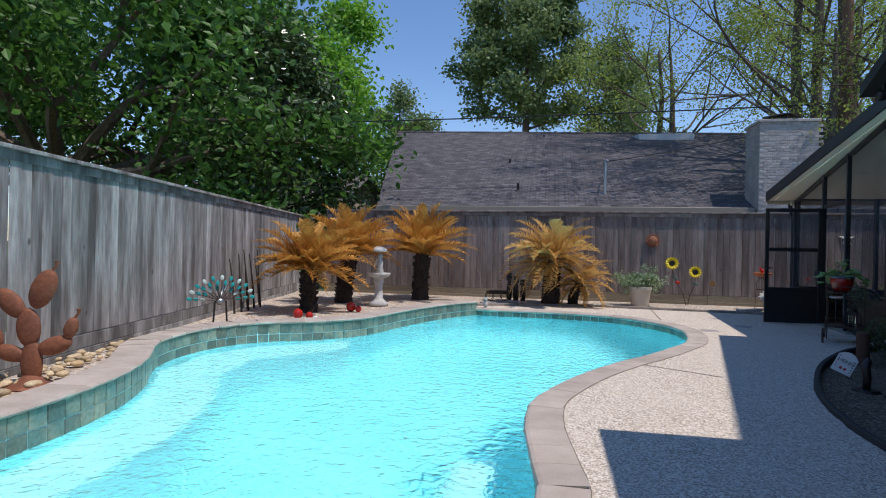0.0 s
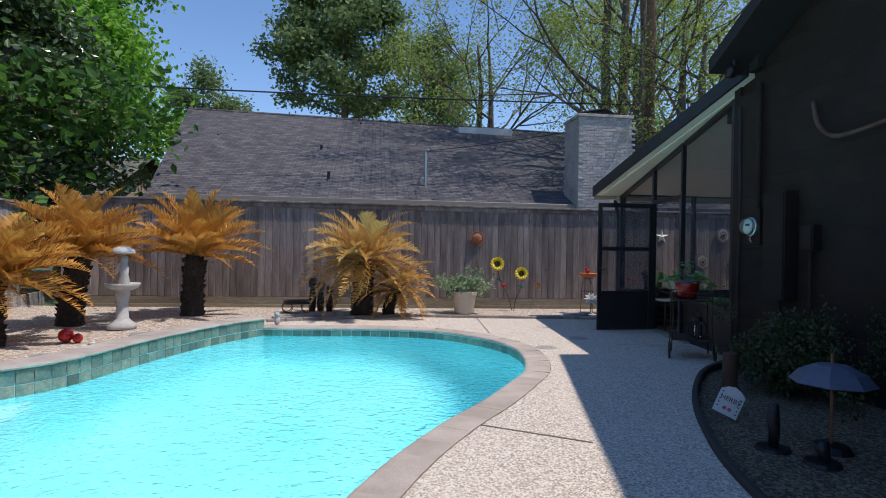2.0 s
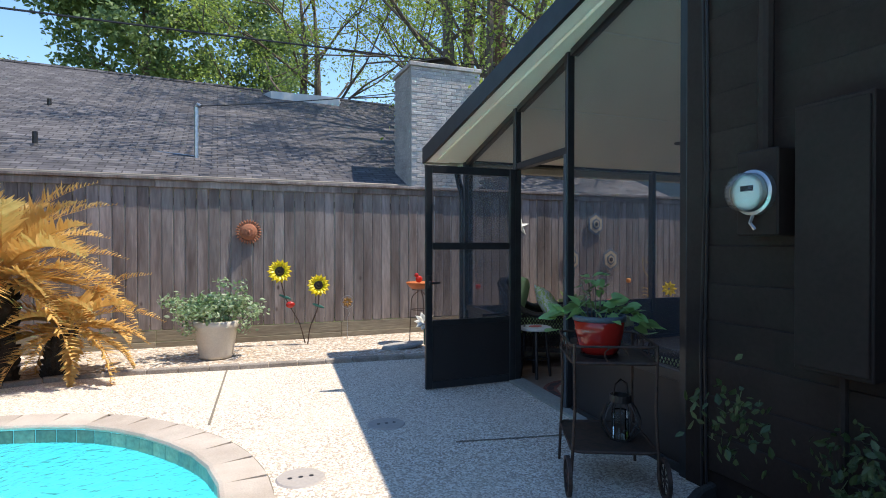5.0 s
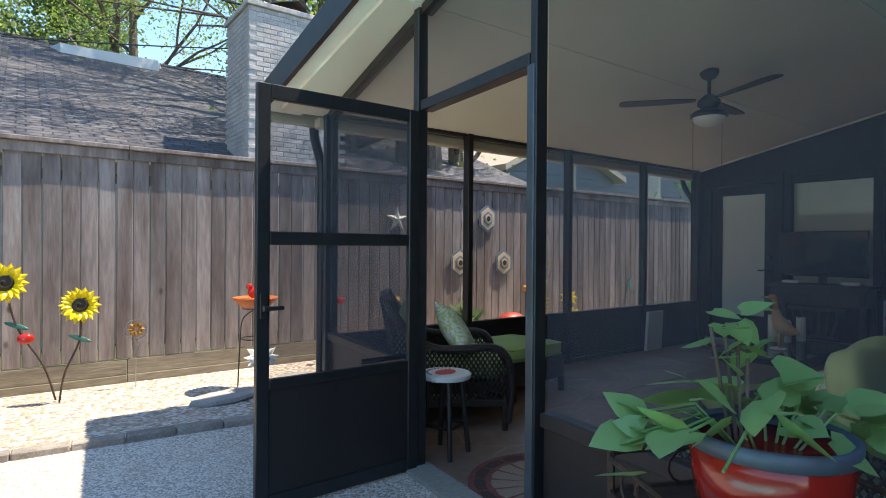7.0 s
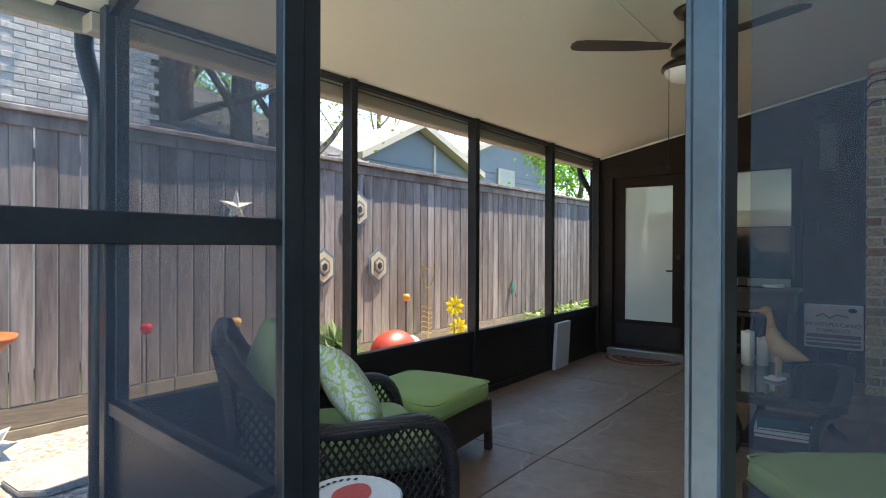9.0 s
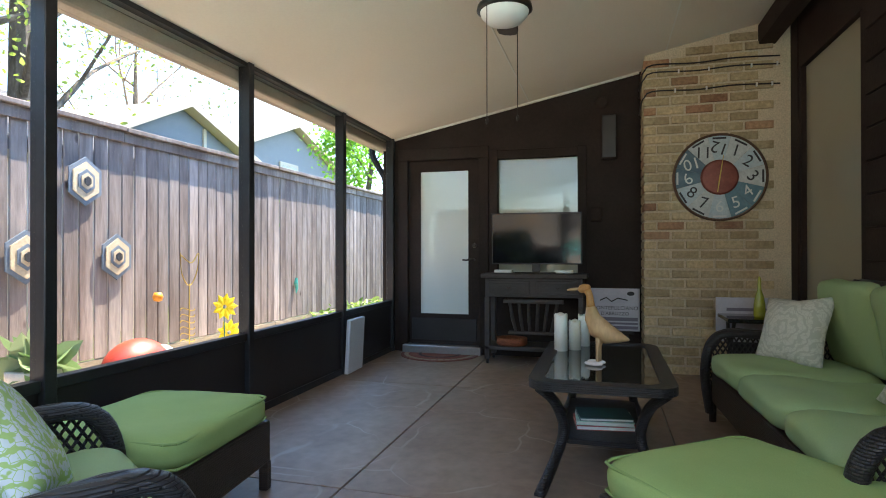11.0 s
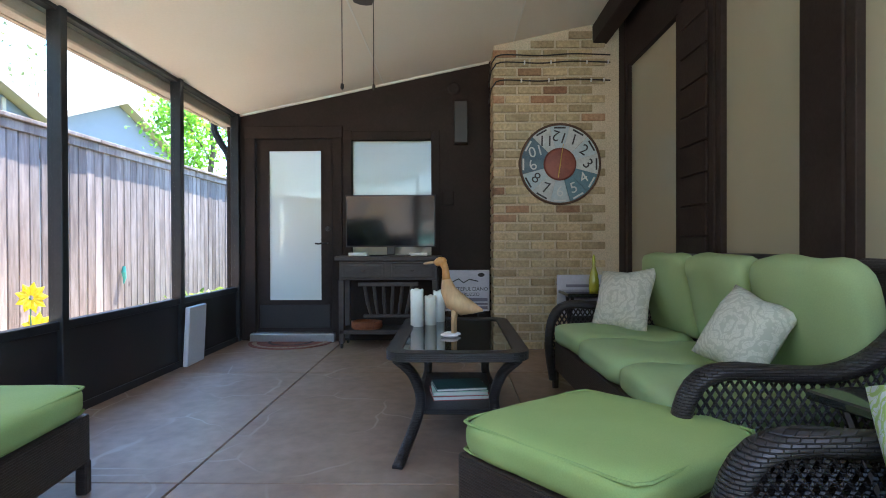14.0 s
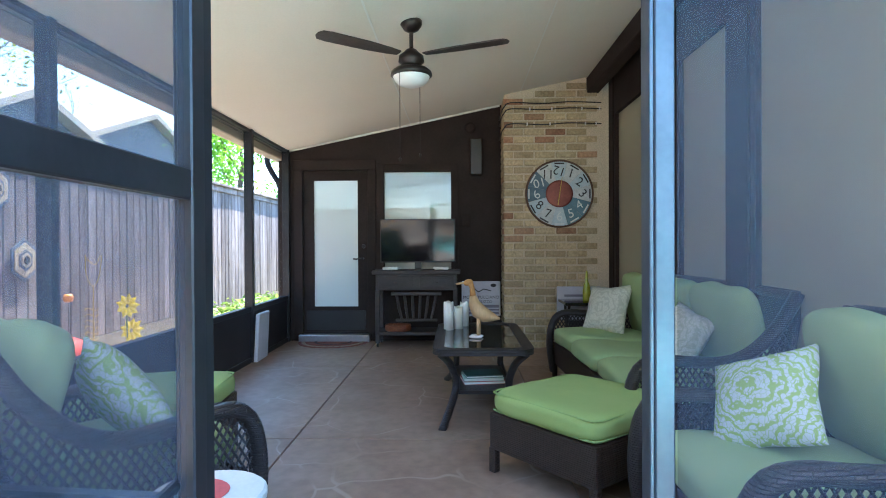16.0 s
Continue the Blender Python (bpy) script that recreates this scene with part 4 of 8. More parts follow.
def gable_block(x0, x1, y0, y1, wall_z, peak_x, peak_z, parent):
    bm = bmesh.new()
    a = [bm.verts.new((x, y0, z)) for x, z in ((x0, -0.1), (x1, -0.1), (x1, wall_z), (peak_x, peak_z), (x0, wall_z))]
    b = [bm.verts.new((x, y1, z)) for x, z in ((x0, -0.1), (x1, -0.1), (x1, wall_z), (peak_x, peak_z), (x0, wall_z))]
    bm.faces.new(a)
    bm.faces.new(list(reversed(b)))
    for k in range(5):
        bm.faces.new((a[k], b[k], b[(k + 1) % 5], a[(k + 1) % 5]))
    bmesh.ops.recalc_face_normals(bm, faces=bm.faces)
    part("wall", bm, GREYSIDE, parent)
    for xa, xb in ((x0, peak_x), (x1, peak_x)):
        dx = (xb - xa)
        k = (peak_z - wall_z) / dx
        xe = xa - 0.3 * (1 if dx > 0 else -1)
        ze = wall_z - abs(k) * 0.3
        b2 = bmesh.new()
        vs = [b2.verts.new(c) for c in ((xe, y0 - 0.3, ze + 0.03), (xb, y0 - 0.3, peak_z + 0.03), (xb, y1, peak_z + 0.03), (xe, y1, ze + 0.03),
                                        (xe, y0 - 0.3, ze + 0.2), (xb, y0 - 0.3, peak_z + 0.2), (xb, y1, peak_z + 0.2), (xe, y1, ze + 0.2))]
        for q in ((0, 1, 2, 3), (4, 7, 6, 5), (0, 4, 5, 1), (1, 5, 6, 2), (2, 6, 7, 3), (3, 7, 4, 0)):
            b2.faces.new([vs[i] for i in q])
        bmesh.ops.recalc_face_normals(b2, faces=b2.faces)
        part("roof", b2, TRIMBEIGE, parent, "roof slope with pale rake board")
    for z in np.arange(1.8, wall_z, 0.2):
        part("siding_lap", box(x0, x1, y0 - 0.02, y0, z, z + 0.012), GREYSIDE, parent)


gable_block(13.2, 17.8, 19.0, 27, 3.45, 15.2, 4.42, gh)
gable_block(17.8, 24.5, 19.6, 27, 4.0, 21.0, 5.2, gh)
wf = part("window", box(20.2, 21.3, 19.53, 19.59, 2.7, 4.0, 0.01), TRIMBEIGE, gh, "white framed window")
part("pane", box(20.3, 21.2, 19.52, 19.55, 2.8, 3.9), GLASS, wf)
part("corner_board", box(15.9, 16.0, 18.96, 19.0, -0.1, 4.1), TRIMBEIGE, gh)
lh = thing("neighbour_house", pose(0, 0, 0), "far house gable with grey shingles and pale siding", "house", "neighbouring houses")
bm = bmesh.new()
vs = [bm.verts.new(c) for c in ((-16, 20, 2.4), (-8.6, 20, 2.4), (-8.6, 25, 4.6), (-16, 25, 4.6), (-8.6, 30, 2.4), (-16, 30, 2.4))]
for q in ((0, 1, 2, 3), (3, 2, 4, 5)):
    bm.faces.new([vs[i] for i in q])
part("roof", bm, GREYSHING, lh)
bm = bmesh.new()
vs = [bm.verts.new(c) for c in ((-9.0, 20.3, -0.1), (-9.0, 29.7, -0.1), (-9.0, 29.7, 2.4), (-9.0, 25, 4.45), (-9.0, 20.3, 2.4))]
bm.faces.new(vs)
bm.normal_update()
bmesh.ops.solidify(bm, geom=bm.faces[:], thickness=0.15)
part("wall", bm, TRIMBEIGE, lh)


# ---- porch furniture ----
def wicker_mat(name, c1, c2):
    m = bpy.data.materials.new(name)
    m.use_nodes = True
    t = m.node_tree
    b = t.nodes["Principled BSDF"]
    b.inputs["Roughness"].default_value = 0.45
    geo, sep, com, ad = (t.nodes.new("ShaderNode" + k) for k in ("NewGeometry", "SeparateXYZ", "CombineXYZ", "Math"))
    t.links.new(geo.outputs["Position"], sep.inputs[0])
    t.links.new(sep.outputs[0], ad.inputs[0])
    t.links.new(sep.outputs[1], ad.inputs[1])
    t.links.new(ad.outputs[0], com.inputs[0])
    t.links.new(sep.outputs[2], com.inputs[1])
    br = t.nodes.new("ShaderNodeTexBrick")
    br.inputs["Color1"].default_value, br.inputs["Color2"].default_value, br.inputs["Mortar"].default_value = (*c1, 1), (*c2, 1), (c1[0] * 0.3, c1[1] * 0.3, c1[2] * 0.3, 1)
    br.inputs["Scale"].default_value, br.inputs["Mortar Size"].default_value, br.inputs["Mortar Smooth"].default_value = 1.0, 0.0022, 1.0
    br.inputs["Brick Width"].default_value, br.inputs["Row Height"].default_value = 0.03, 0.0095
    t.links.new(com.outputs[0], br.inputs["Vector"])
    t.links.new(br.outputs[0], b.inputs["Base Color"])
    bp = t.nodes.new("ShaderNodeBump")
    bp.invert = True
    bp.inputs["Strength"].default_value, bp.inputs["Distance"].default_value = 0.8, 0.006
    t.links.new(br.outputs["Fac"], bp.inputs["Height"])
    t.links.new(bp.outputs[0], b.inputs["Normal"])
    return m


WICKER = wicker_mat("dark_wicker", (0.022, 0.02, 0.021), (0.034, 0.03, 0.031))
WICKBRN = wicker_mat("brown_wicker", (0.035, 0.023, 0.017), (0.055, 0.036, 0.027))
GREEN = mat("green_canvas", (0.27, 0.375, 0.12), 0.9, color2=(0.32, 0.43, 0.15), scale=2.5, amount=0.8, fine=0.05, fine_scale=250, bump=0.25, bump_scale=10)
SAGE = mat("faded_sage_canvas", (0.31, 0.415, 0.21), 0.9, color2=(0.28, 0.39, 0.18), scale=3, amount=0.8, fine=0.05, fine_scale=250, bump=0.25, bump_scale=10)
PIPING = mat("green_piping", (0.25, 0.36, 0.12), 0.9, fine=0.08, fine_scale=200)


def floral(name, base, ink, scale):
    """Cloth printed with radiating petals."""
    m = bpy.data.materials.new(name)
    m.use_nodes = True
    t = m.node_tree
    b = t.nodes["Principled BSDF"]
    b.inputs["Roughness"].default_value = 0.9
    tc, v = t.nodes.new("ShaderNodeTexCoord"), t.nodes.new("ShaderNodeTexVoronoi")
    w = t.nodes.new("ShaderNodeTexWave")
    w.wave_type, w.rings_direction = "RINGS", "SPHERICAL"
    w.inputs["Scale"].default_value, w.inputs["Distortion"].default_value, w.inputs["Detail"].default_value, w.inputs["Detail Scale"].default_value = scale * 0.8, 9.0, 2.0, 1.6
    v.feature = "DISTANCE_TO_EDGE"
    v.inputs["Scale"].default_value = scale * 3.0
    t.links.new(tc.outputs["Object"], v.inputs["Vector"])
    t.links.new(tc.outputs["Object"], w.inputs["Vector"])
    r = t.nodes.new("ShaderNodeMapRange")
    r.inputs[1].default_value, r.inputs[2].default_value = 0.02, 0.05
    t.links.new(v.outputs[0], r.inputs[0])
    mul = t.nodes.new("ShaderNodeMath")
    mul.operation = "MULTIPLY"
    r2 = t.nodes.new("ShaderNodeMapRange")
    r2.inputs[1].default_value, r2.inputs[2].default_value = 0.25, 0.4
    t.links.new(w.outputs[1], r2.inputs[0])
    t.links.new(r.outputs[0], mul.inputs[0])
    t.links.new(r2.outputs[0], mul.inputs[1])
    mx = t.nodes.new("ShaderNodeMix")
    mx.data_type = "RGBA"
    mx.inputs[6].default_value, mx.inputs[7].default_value = (*ink, 1), (*base, 1)
    t.links.new(mul.outputs[0], mx.inputs[0])
    t.links.new(mx.outputs[2], b.inputs["Base Color"])
    return m


PILLOW_GREY = floral("cream_leaf_print", (0.54, 0.55, 0.48), (0.42, 0.44, 0.37), 13)
PILLOW_LIME = floral("white_lime_print", (0.60, 0.66, 0.66), (0.36, 0.52, 0.17), 16)


def cushion(w, d, h, crown=0.25, wob=0.012, seed=0.0, n=9):
    """A soft rounded pad, centred, its faces swelling."""
    b = bmesh.new()
    bmesh.ops.create_cube(b, size=2.0)
    bmesh.ops.subdivide_edges(b, edges=b.edges[:], cuts=n, use_grid_fill=True)
    for v in b.verts:
        x, y, z = v.co
        m = max(abs(x), abs(y))
        r2 = 1 - 0.10 * (abs(x) ** 6) * (abs(y) ** 6)
        e = 1 - 0.12 * abs(z) ** 4
        zz = z * (1 - crown * max(m - 0.25, 0) ** 2.2)
        v.co = Vector((x * w / 2 * r2 * e, y * d / 2 * r2 * e, zz * h / 2))
        v.co += wob * noise.noise_vector(v.co * 5 + Vector((seed, seed * 2, 0)))
    return b


def throw_pillow(s, h, seed):
    b = bmesh.new()
    bmesh.ops.create_cube(b, size=2.0)
    bmesh.ops.subdivide_edges(b, edges=b.edges[:], cuts=9, use_grid_fill=True)
    for v in b.verts:
        x, y, z = v.co
        k = (1 - x * x) * (1 - y * y)
        pin = 1 - 0.10 * (1 - abs(x)) * (abs(y) > 0.6) * abs(y) - 0.10 * (1 - abs(y)) * (abs(x) > 0.6) * abs(x)
        v.co = Vector((x * s / 2 * pin, y * s / 2 * pin, z * (0.008 + h / 2 * k ** 0.45)))
        v.co += 0.008 * noise.noise_vector(v.co * 6 + Vector((seed, 0, 0)))
    return b


ARM = [(0.40, 0.06), (0.43, 0.28), (0.415, 0.45), (0.36, 0.55), (0.26, 0.58), (0.10, 0.57), (-0.08, 0.57), (-0.22, 0.625), (-0.34, 0.74), (-0.42, 0.86), (-0.45, 0.92)]
arm_c = smooth_curve(ARM, step=0.04)


def arm_top(y):
    best = 0
    for a, b in zip(arm_c, arm_c[1:]):
        if min(a.x, b.x) <= y <= max(a.x, b.x) and a.y > 0.3:
            f = (y - a.x) / (b.x - a.x) if abs(b.x - a.x) > 1e-6 else 0
            best = max(best, a.y + f * (b.y - a.y))
    return best


def lattice(x, bm):
    """Crossed cane strips filling the arm below its rail."""
    for sgn in (1, -1):
        for k in range(-16, 34):
            run = []
            for i in range(60):
                y = -0.40 + 0.80 * i / 59
                z = 0.05 * k + sgn * 1.55 * y
                if 0.20 < z < arm_top(y) - 0.01:
                    run.append((x, y, z))
            if len(run) > 1:
                tube([run[0], run[-1]], 0.0055, 4, bm, caps=False)
    return bm


def wicker_seat(name, width, pads, m, label, category, group, pad_mat):
    """A deep wicker armchair or sofa with cushions; it faces its +y."""
    th = thing(name, m, label, category, group)
    w = width / 2
    for sx in (-1, 1):
        x = sx * (w - 0.035)
        b = tube([(x, p.x, p.y) for p in arm_c], 0.03, 10)
        for v in b.verts:
            v.co.x = x + (v.co.x - x) * 1.6
        part("arm", b, WICKER, th, smooth=True)
        part("arm_lattice", lattice(x, bmesh.new()), WICKER, th, "open diagonal wicker lattice")
        part("side_rail", box(x - 0.025, x + 0.025, -0.40, 0.40, 0.17, 0.22, 0.008), WICKER, th)
        for y in (-0.38, 0.385):
            part("leg", tube([(x, y, 0.0), (x, y, 0.24)], [0.022, 0.028], 8), WICKBRN, th)
    part("front_apron", box(-w + 0.06, w - 0.06, 0.36, 0.395, 0.13, 0.33, 0.008), WICKBRN, th)
    part("seat_frame", box(-w + 0.06, w - 0.06, -0.36, 0.358, 0.25, 0.32, 0.01), WICKBRN, th)
    bk = bmesh.new()
    prof = [(-0.36, 0.18), (-0.385, 0.50), (-0.43, 0.78), (-0.465, 0.89), (-0.49, 0.895), (-0.465, 0.78), (-0.42, 0.50), (-0.395, 0.18)]
    a = [bk.verts.new((-w + 0.03, y, z)) for y, z in prof]
    c = [bk.verts.new((w - 0.03, y, z)) for y, z in prof]
    bk.faces.new(a), bk.faces.new(list(reversed(c)))
    for k in range(len(prof)):
        bk.faces.new((a[k], c[k], c[(k + 1) % len(prof)], a[(k + 1) % len(prof)]))
    bmesh.ops.recalc_face_normals(bk, faces=bk.faces)
    part("backrest", bk, WICKER, th)
    part("top_rail", tube([(-w + 0.03, -0.465, 0.905), (0, -0.475, 0.915), (w - 0.03, -0.465, 0.905)], 0.03, 8), WICKER, th, smooth=True)
    pw = (width - 0.17) / pads
    for k in range(pads):
        x = -w + 0.085 + pw * (k + 0.5)
        b = cushion(pw - 0.005, 0.74, 0.15, 0.22, 0.014, k * 3.1)
        bmesh.ops.transform(b, matrix=pose(x, 0.055, 0.395, 2, 0, 0), verts=b.verts)
        part("seat_cushion", b, pad_mat, th, smooth=True)
        b = cushion(pw + 0.0, 0.52, 0.18, 0.5, 0.02, k * 5.3 + 1)
        bmesh.ops.transform(b, matrix=pose(x, -0.285, 0.685, 76, 0, 0), verts=b.verts)
        part("back_cushion", b, pad_mat, th, smooth=True)
    return th


def pillow(m, material, label, seed):
    th = link("throw_pillow", throw_pillow(0.43, 0.17, seed), material, True)
    th.matrix_world = m
    return tagged(th, label, "pillow", "throw pillows")


wicker_seat("sofa", 2.16, 3, pose(7.255, 8.50, 0.0, 0, 0, 2), "dark wicker three-seat sofa with sage green cushions", "sofa", "wicker seating", SAGE)
pillow(pose(8.06, 8.52, 0.63, -66, 0, 34) @ Matrix.Rotation(radians(6), 4, "Z"), PILLOW_GREY, "cream pillow with a pale leaf print on the sofa", 1)
pillow(pose(6.73, 8.41, 0.62, -62, 0, 24) @ Matrix.Diagonal((0.82, 0.82, 1, 1)) @ Matrix.Rotation(radians(-16), 4, "Z"), PILLOW_GREY, "cream pillow with a pale leaf print on the sofa", 4)
wicker_seat("armchair", 0.86, 1, pose(5.28, 11.12, 0.0, 0, 0, -122), "dark wicker armchair with sage green cushions", "armchair", "wicker seating", SAGE)
pillow(pose(5.30, 11.02, 0.64, -58, 0, -128) @ Matrix.Rotation(radians(-24), 4, "Z"), PILLOW_LIME, "white pillow with lime flower print on the armchair", 7)
wicker_seat("armchair", 0.86, 1, pose(5.15, 8.62, 0.0, 0, 0, 2), "dark wicker armchair with sage green cushions", "armchair", "wicker seating", SAGE)
pillow(pose(5.33, 8.66, 0.61, -52, 0, 22) @ Matrix.Diagonal((0.92, 0.92, 1, 1)) @ Matrix.Rotation(radians(28), 4, "Z"), PILLOW_LIME, "white pillow with lime flower print on the armchair", 9)


def ottoman(m, w, d, label, low=1.0):
    th = thing("ottoman", m @ Matrix.Diagonal((1, 1, low, 1)), label, "ottoman", "wicker ottomans")
    for sx in (-1, 1):
        for sy in (-1, 1):
            part("leg", box(sx * (w / 2 - 0.02) - 0.022, sx * (w / 2 - 0.02) + 0.022, sy * (d / 2 - 0.02) - 0.022, sy * (d / 2 - 0.02) + 0.022, 0, 0.14, 0.006), WICKBRN, th)
    part("base", box(-w / 2, w / 2, -d / 2, d / 2, 0.13, 0.335, 0.012, seg=2), WICKBRN, th, "brown woven wicker box")
    b = cushion(w + 0.03, d + 0.03, 0.135, 0.12, 0.008, w * 9)
    bmesh.ops.transform(b, matrix=Matrix.Translation((0, 0, 0.40)), verts=b.verts)
    pad = part("cushion", b, GREEN, th, "bright green piped cushion", smooth=True)
    for z in (0.448, 0.352):
        x, y = w / 2 + 0.0, d / 2 + 0.0
        ring = [(-x, -y + 0.05), (-x + 0.02, -y + 0.01), (-x + 0.06, -y), (x - 0.06, -y), (x - 0.02, -y + 0.01), (x, -y + 0.05), (x, y - 0.05), (x - 0.02, y - 0.01), (x - 0.06, y), (-x + 0.06, y), (-x + 0.02, y - 0.01), (-x, y - 0.05), (-x, -y + 0.05)]
        part("piping", tube([(p[0] * 0.985, p[1] * 0.985, z) for p in ring], 0.006, 6, caps=False), PIPING, pad)


ottoman(pose(6.215, 11.37, 0.0, 0, 0, 6), 0.70, 0.62, "brown wicker ottoman with a bright green cushion beside the screens", 0.96)
ottoman(pose(6.14, 9.145, 0.0, 0, 0, 39), 0.68, 0.66, "brown wicker ottoman with a bright green cushion before the armchair", 0.93)

# coffee table
ct = thing("coffee_table", pose(7.53, 9.61, 0.0) @ Matrix.Diagonal((1.05, 1, 1.022, 1)), "dark wicker coffee table with a glass top and lower shelf", "coffee table")
def rounded(w, d, r, bow=0.0, n=6):
    pts = []
    for cx, cy, a0 in ((w / 2 - r, d / 2 - r, 0), (-w / 2 + r, d / 2 - r, 90), (-w / 2 + r, -d / 2 + r, 180), (w / 2 - r, -d / 2 + r, 270)):
        for k in range(n + 1):
            a = radians(a0 + 90 * k / n)
            pts.append((cx + r * math.cos(a), cy + r * math.sin(a)))
    return [(x + bow * (1 - (2 * y / d) ** 2) * (1 if x > 0 else -1) * (abs(x) / (w / 2)) ** 3, y + bow * 0.6 * (1 - (2 * x / w) ** 2) * (1 if y > 0 else -1)) for x, y in pts]


def ring_slab(outer, inner, z0, z1):
    bm = bmesh.new()
    rows = [[bm.verts.new((x, y, z)) for x, y in c] for c, z in ((outer, z0), (outer, z1), (inner, z1), (inner, z0))]
    n = len(outer)
    for a, b in zip(rows, rows[1:] + rows[:1]):
        for k in range(n):
            bm.faces.new((a[k], a[(k + 1) % n], b[(k + 1) % n], b[k]))
    bmesh.ops.recalc_face_normals(bm, faces=bm.faces)
    return bm


o, i_ = rounded(1.2, 0.66, 0.09, 0.03), rounded(1.06, 0.52, 0.05, 0.02)
part("table_frame", ring_slab(o, i_, 0.455, 0.495), WICKER, ct)
DARKGLASS = mat("smoked_glass_top", (0.02, 0.024, 0.022), 0.04, spec=0.8)
part("glass_top", prism(rounded(1.07, 0.53, 0.05, 0.02), 0.478, 0.488), DARKGLASS, ct, "dark smoked glass pane")
for sx in (-1, 1):
    for sy in (-1, 1):
        leg = smooth_curve([(sx * 0.55, sy * 0.28, 0.455), (sx * 0.44, sy * 0.215, 0.36), (sx * 0.38, sy * 0.18, 0.22), (sx * 0.46, sy * 0.215, 0.10), (sx * 0.66, sy * 0.27, 0.0)], step=0.03)
        part("leg", tube(leg, 0.026, 8), WICKER, ct, smooth=True)
part("lower_shelf", prism(rounded(0.78, 0.38, 0.04), 0.155, 0.18), WICKER, ct)
WHITEWAX = mat("white_wax", (0.76, 0.78, 0.72), 0.5, fine=0.03, bump=0.1, bump_scale=30)
for x, y, r, h in ((7.80, 9.852, 0.040, 0.225), (7.86, 9.772, 0.037, 0.18), (8.02, 9.722, 0.037, 0.20)):
    b = lathe([(0, 0), (r, 0), (r, h - 0.006), (r - 0.004, h), (r - 0.012, h - 0.012), (0, h - 0.016)], 20)
    for v in b.verts:
        if v.co.z > h - 0.02:
            v.co.z += 0.006 * math.sin(3 * math.atan2(v.co.y, v.co.x) + x * 9)
    c = link("candle", b, WHITEWAX, True)
    c.location = (x, y, 0.499)
    tagged(c, "white pillar candle on the glass table", "candle", "pillar candles")
# wooden duck
DUCKWOOD = mat("pale_carved_wood", (0.50, 0.34, 0.18), 0.6, color2=(0.42, 0.26, 0.12), scale=12, amount=0.7, fine=0.12, stretch=(1, 1, 0.3))
DUCKHEAD = mat("amber_wood", (0.46, 0.23, 0.07), 0.5, color2=(0.36, 0.17, 0.05), scale=12, amount=0.7, fine=0.1)
dk = thing("duck_figurine", pose(7.40, 9.625, 0.499, 0, 0, 75) @ Matrix.Diagonal((0.94, 0.94, 0.94, 1)), "tall carved wooden duck with an amber head", "duck figurine")
b = tube([(-0.17, 0, 0.155), (-0.12, 0, 0.165), (-0.06, 0, 0.175), (0.0, 0, 0.21), (0.035, 0, 0.27), (0.045, 0, 0.33)], [0.006, 0.03, 0.055, 0.062, 0.045, 0.027], 14)
part("body", b, DUCKWOOD, dk, smooth=True)
part("neck", tube([(0.045, 0, 0.325), (0.047, 0, 0.36), (0.052, 0, 0.395), (0.066, 0, 0.425)], [0.027, 0.022, 0.02, 0.024], 12), DUCKHEAD, dk, smooth=True)
b = blob(0.04, 0.028, 0.027, m=pose(0.082, 0, 0.432, 0, 15, 0))
part("head", b, DUCKHEAD, dk, smooth=True)
b = blob(0.045, 0.017, 0.009, m=pose(0.142, 0, 0.425, 0, 8, 0))
part("beak", b, DUCKWOOD, dk, smooth=True)
for y in (-0.02, 0.02):
    part("leg", tube([(0.0, y, 0.02), (0.0, y, 0.10), (-0.01, y, 0.18)], [0.011, 0.012, 0.022], 8), DUCKWOOD, dk, smooth=True)
for y, c in ((-0.03, (0.7, 0.7, 0.7)), (0.03, (0.66, 0.60, 0.60))):
    part("shoe", blob(0.055, 0.024, 0.014, m=pose(0.02, y, 0.012)), mat("painted_shoe", c, 0.4, fine=0.05), dk, "painted white shoe", smooth=True)
for k, (w, d, h, z, c, rz) in enumerate(((0.30, 0.23, 0.022, 0.181, (0.45, 0.06, 0.06), 8), (0.29, 0.22, 0.02, 0.204, (0.62, 0.63, 0.60), 5), (0.27, 0.21, 0.016, 0.225, (0.04, 0.10, 0.11), 10))):
    bk_ = thing("book", pose(7.40, 9.60, z + 0.004, 0, 0, rz + 90), "stacked book on the table's lower shelf", "book", "stacked books")
    cov = mat("book_cover", c, 0.5, fine=0.1, color2=(c[0] * 0.6, c[1] * 1.4, c[2] * 1.1), scale=9, amount=0.6)
    part("pages", box(-w / 2 + 0.004, w / 2 - 0.004, -d / 2 + 0.004, d / 2 - 0.004, 0.002, h - 0.003), WHITEWAX, bk_)
    part("cover", box(-w / 2, w / 2, -d / 2, d / 2, h - 0.003, h), cov, bk_)
    part("cover", box(-w / 2, w / 2, -d / 2, d / 2, 0.0, 0.0025), cov, bk_)

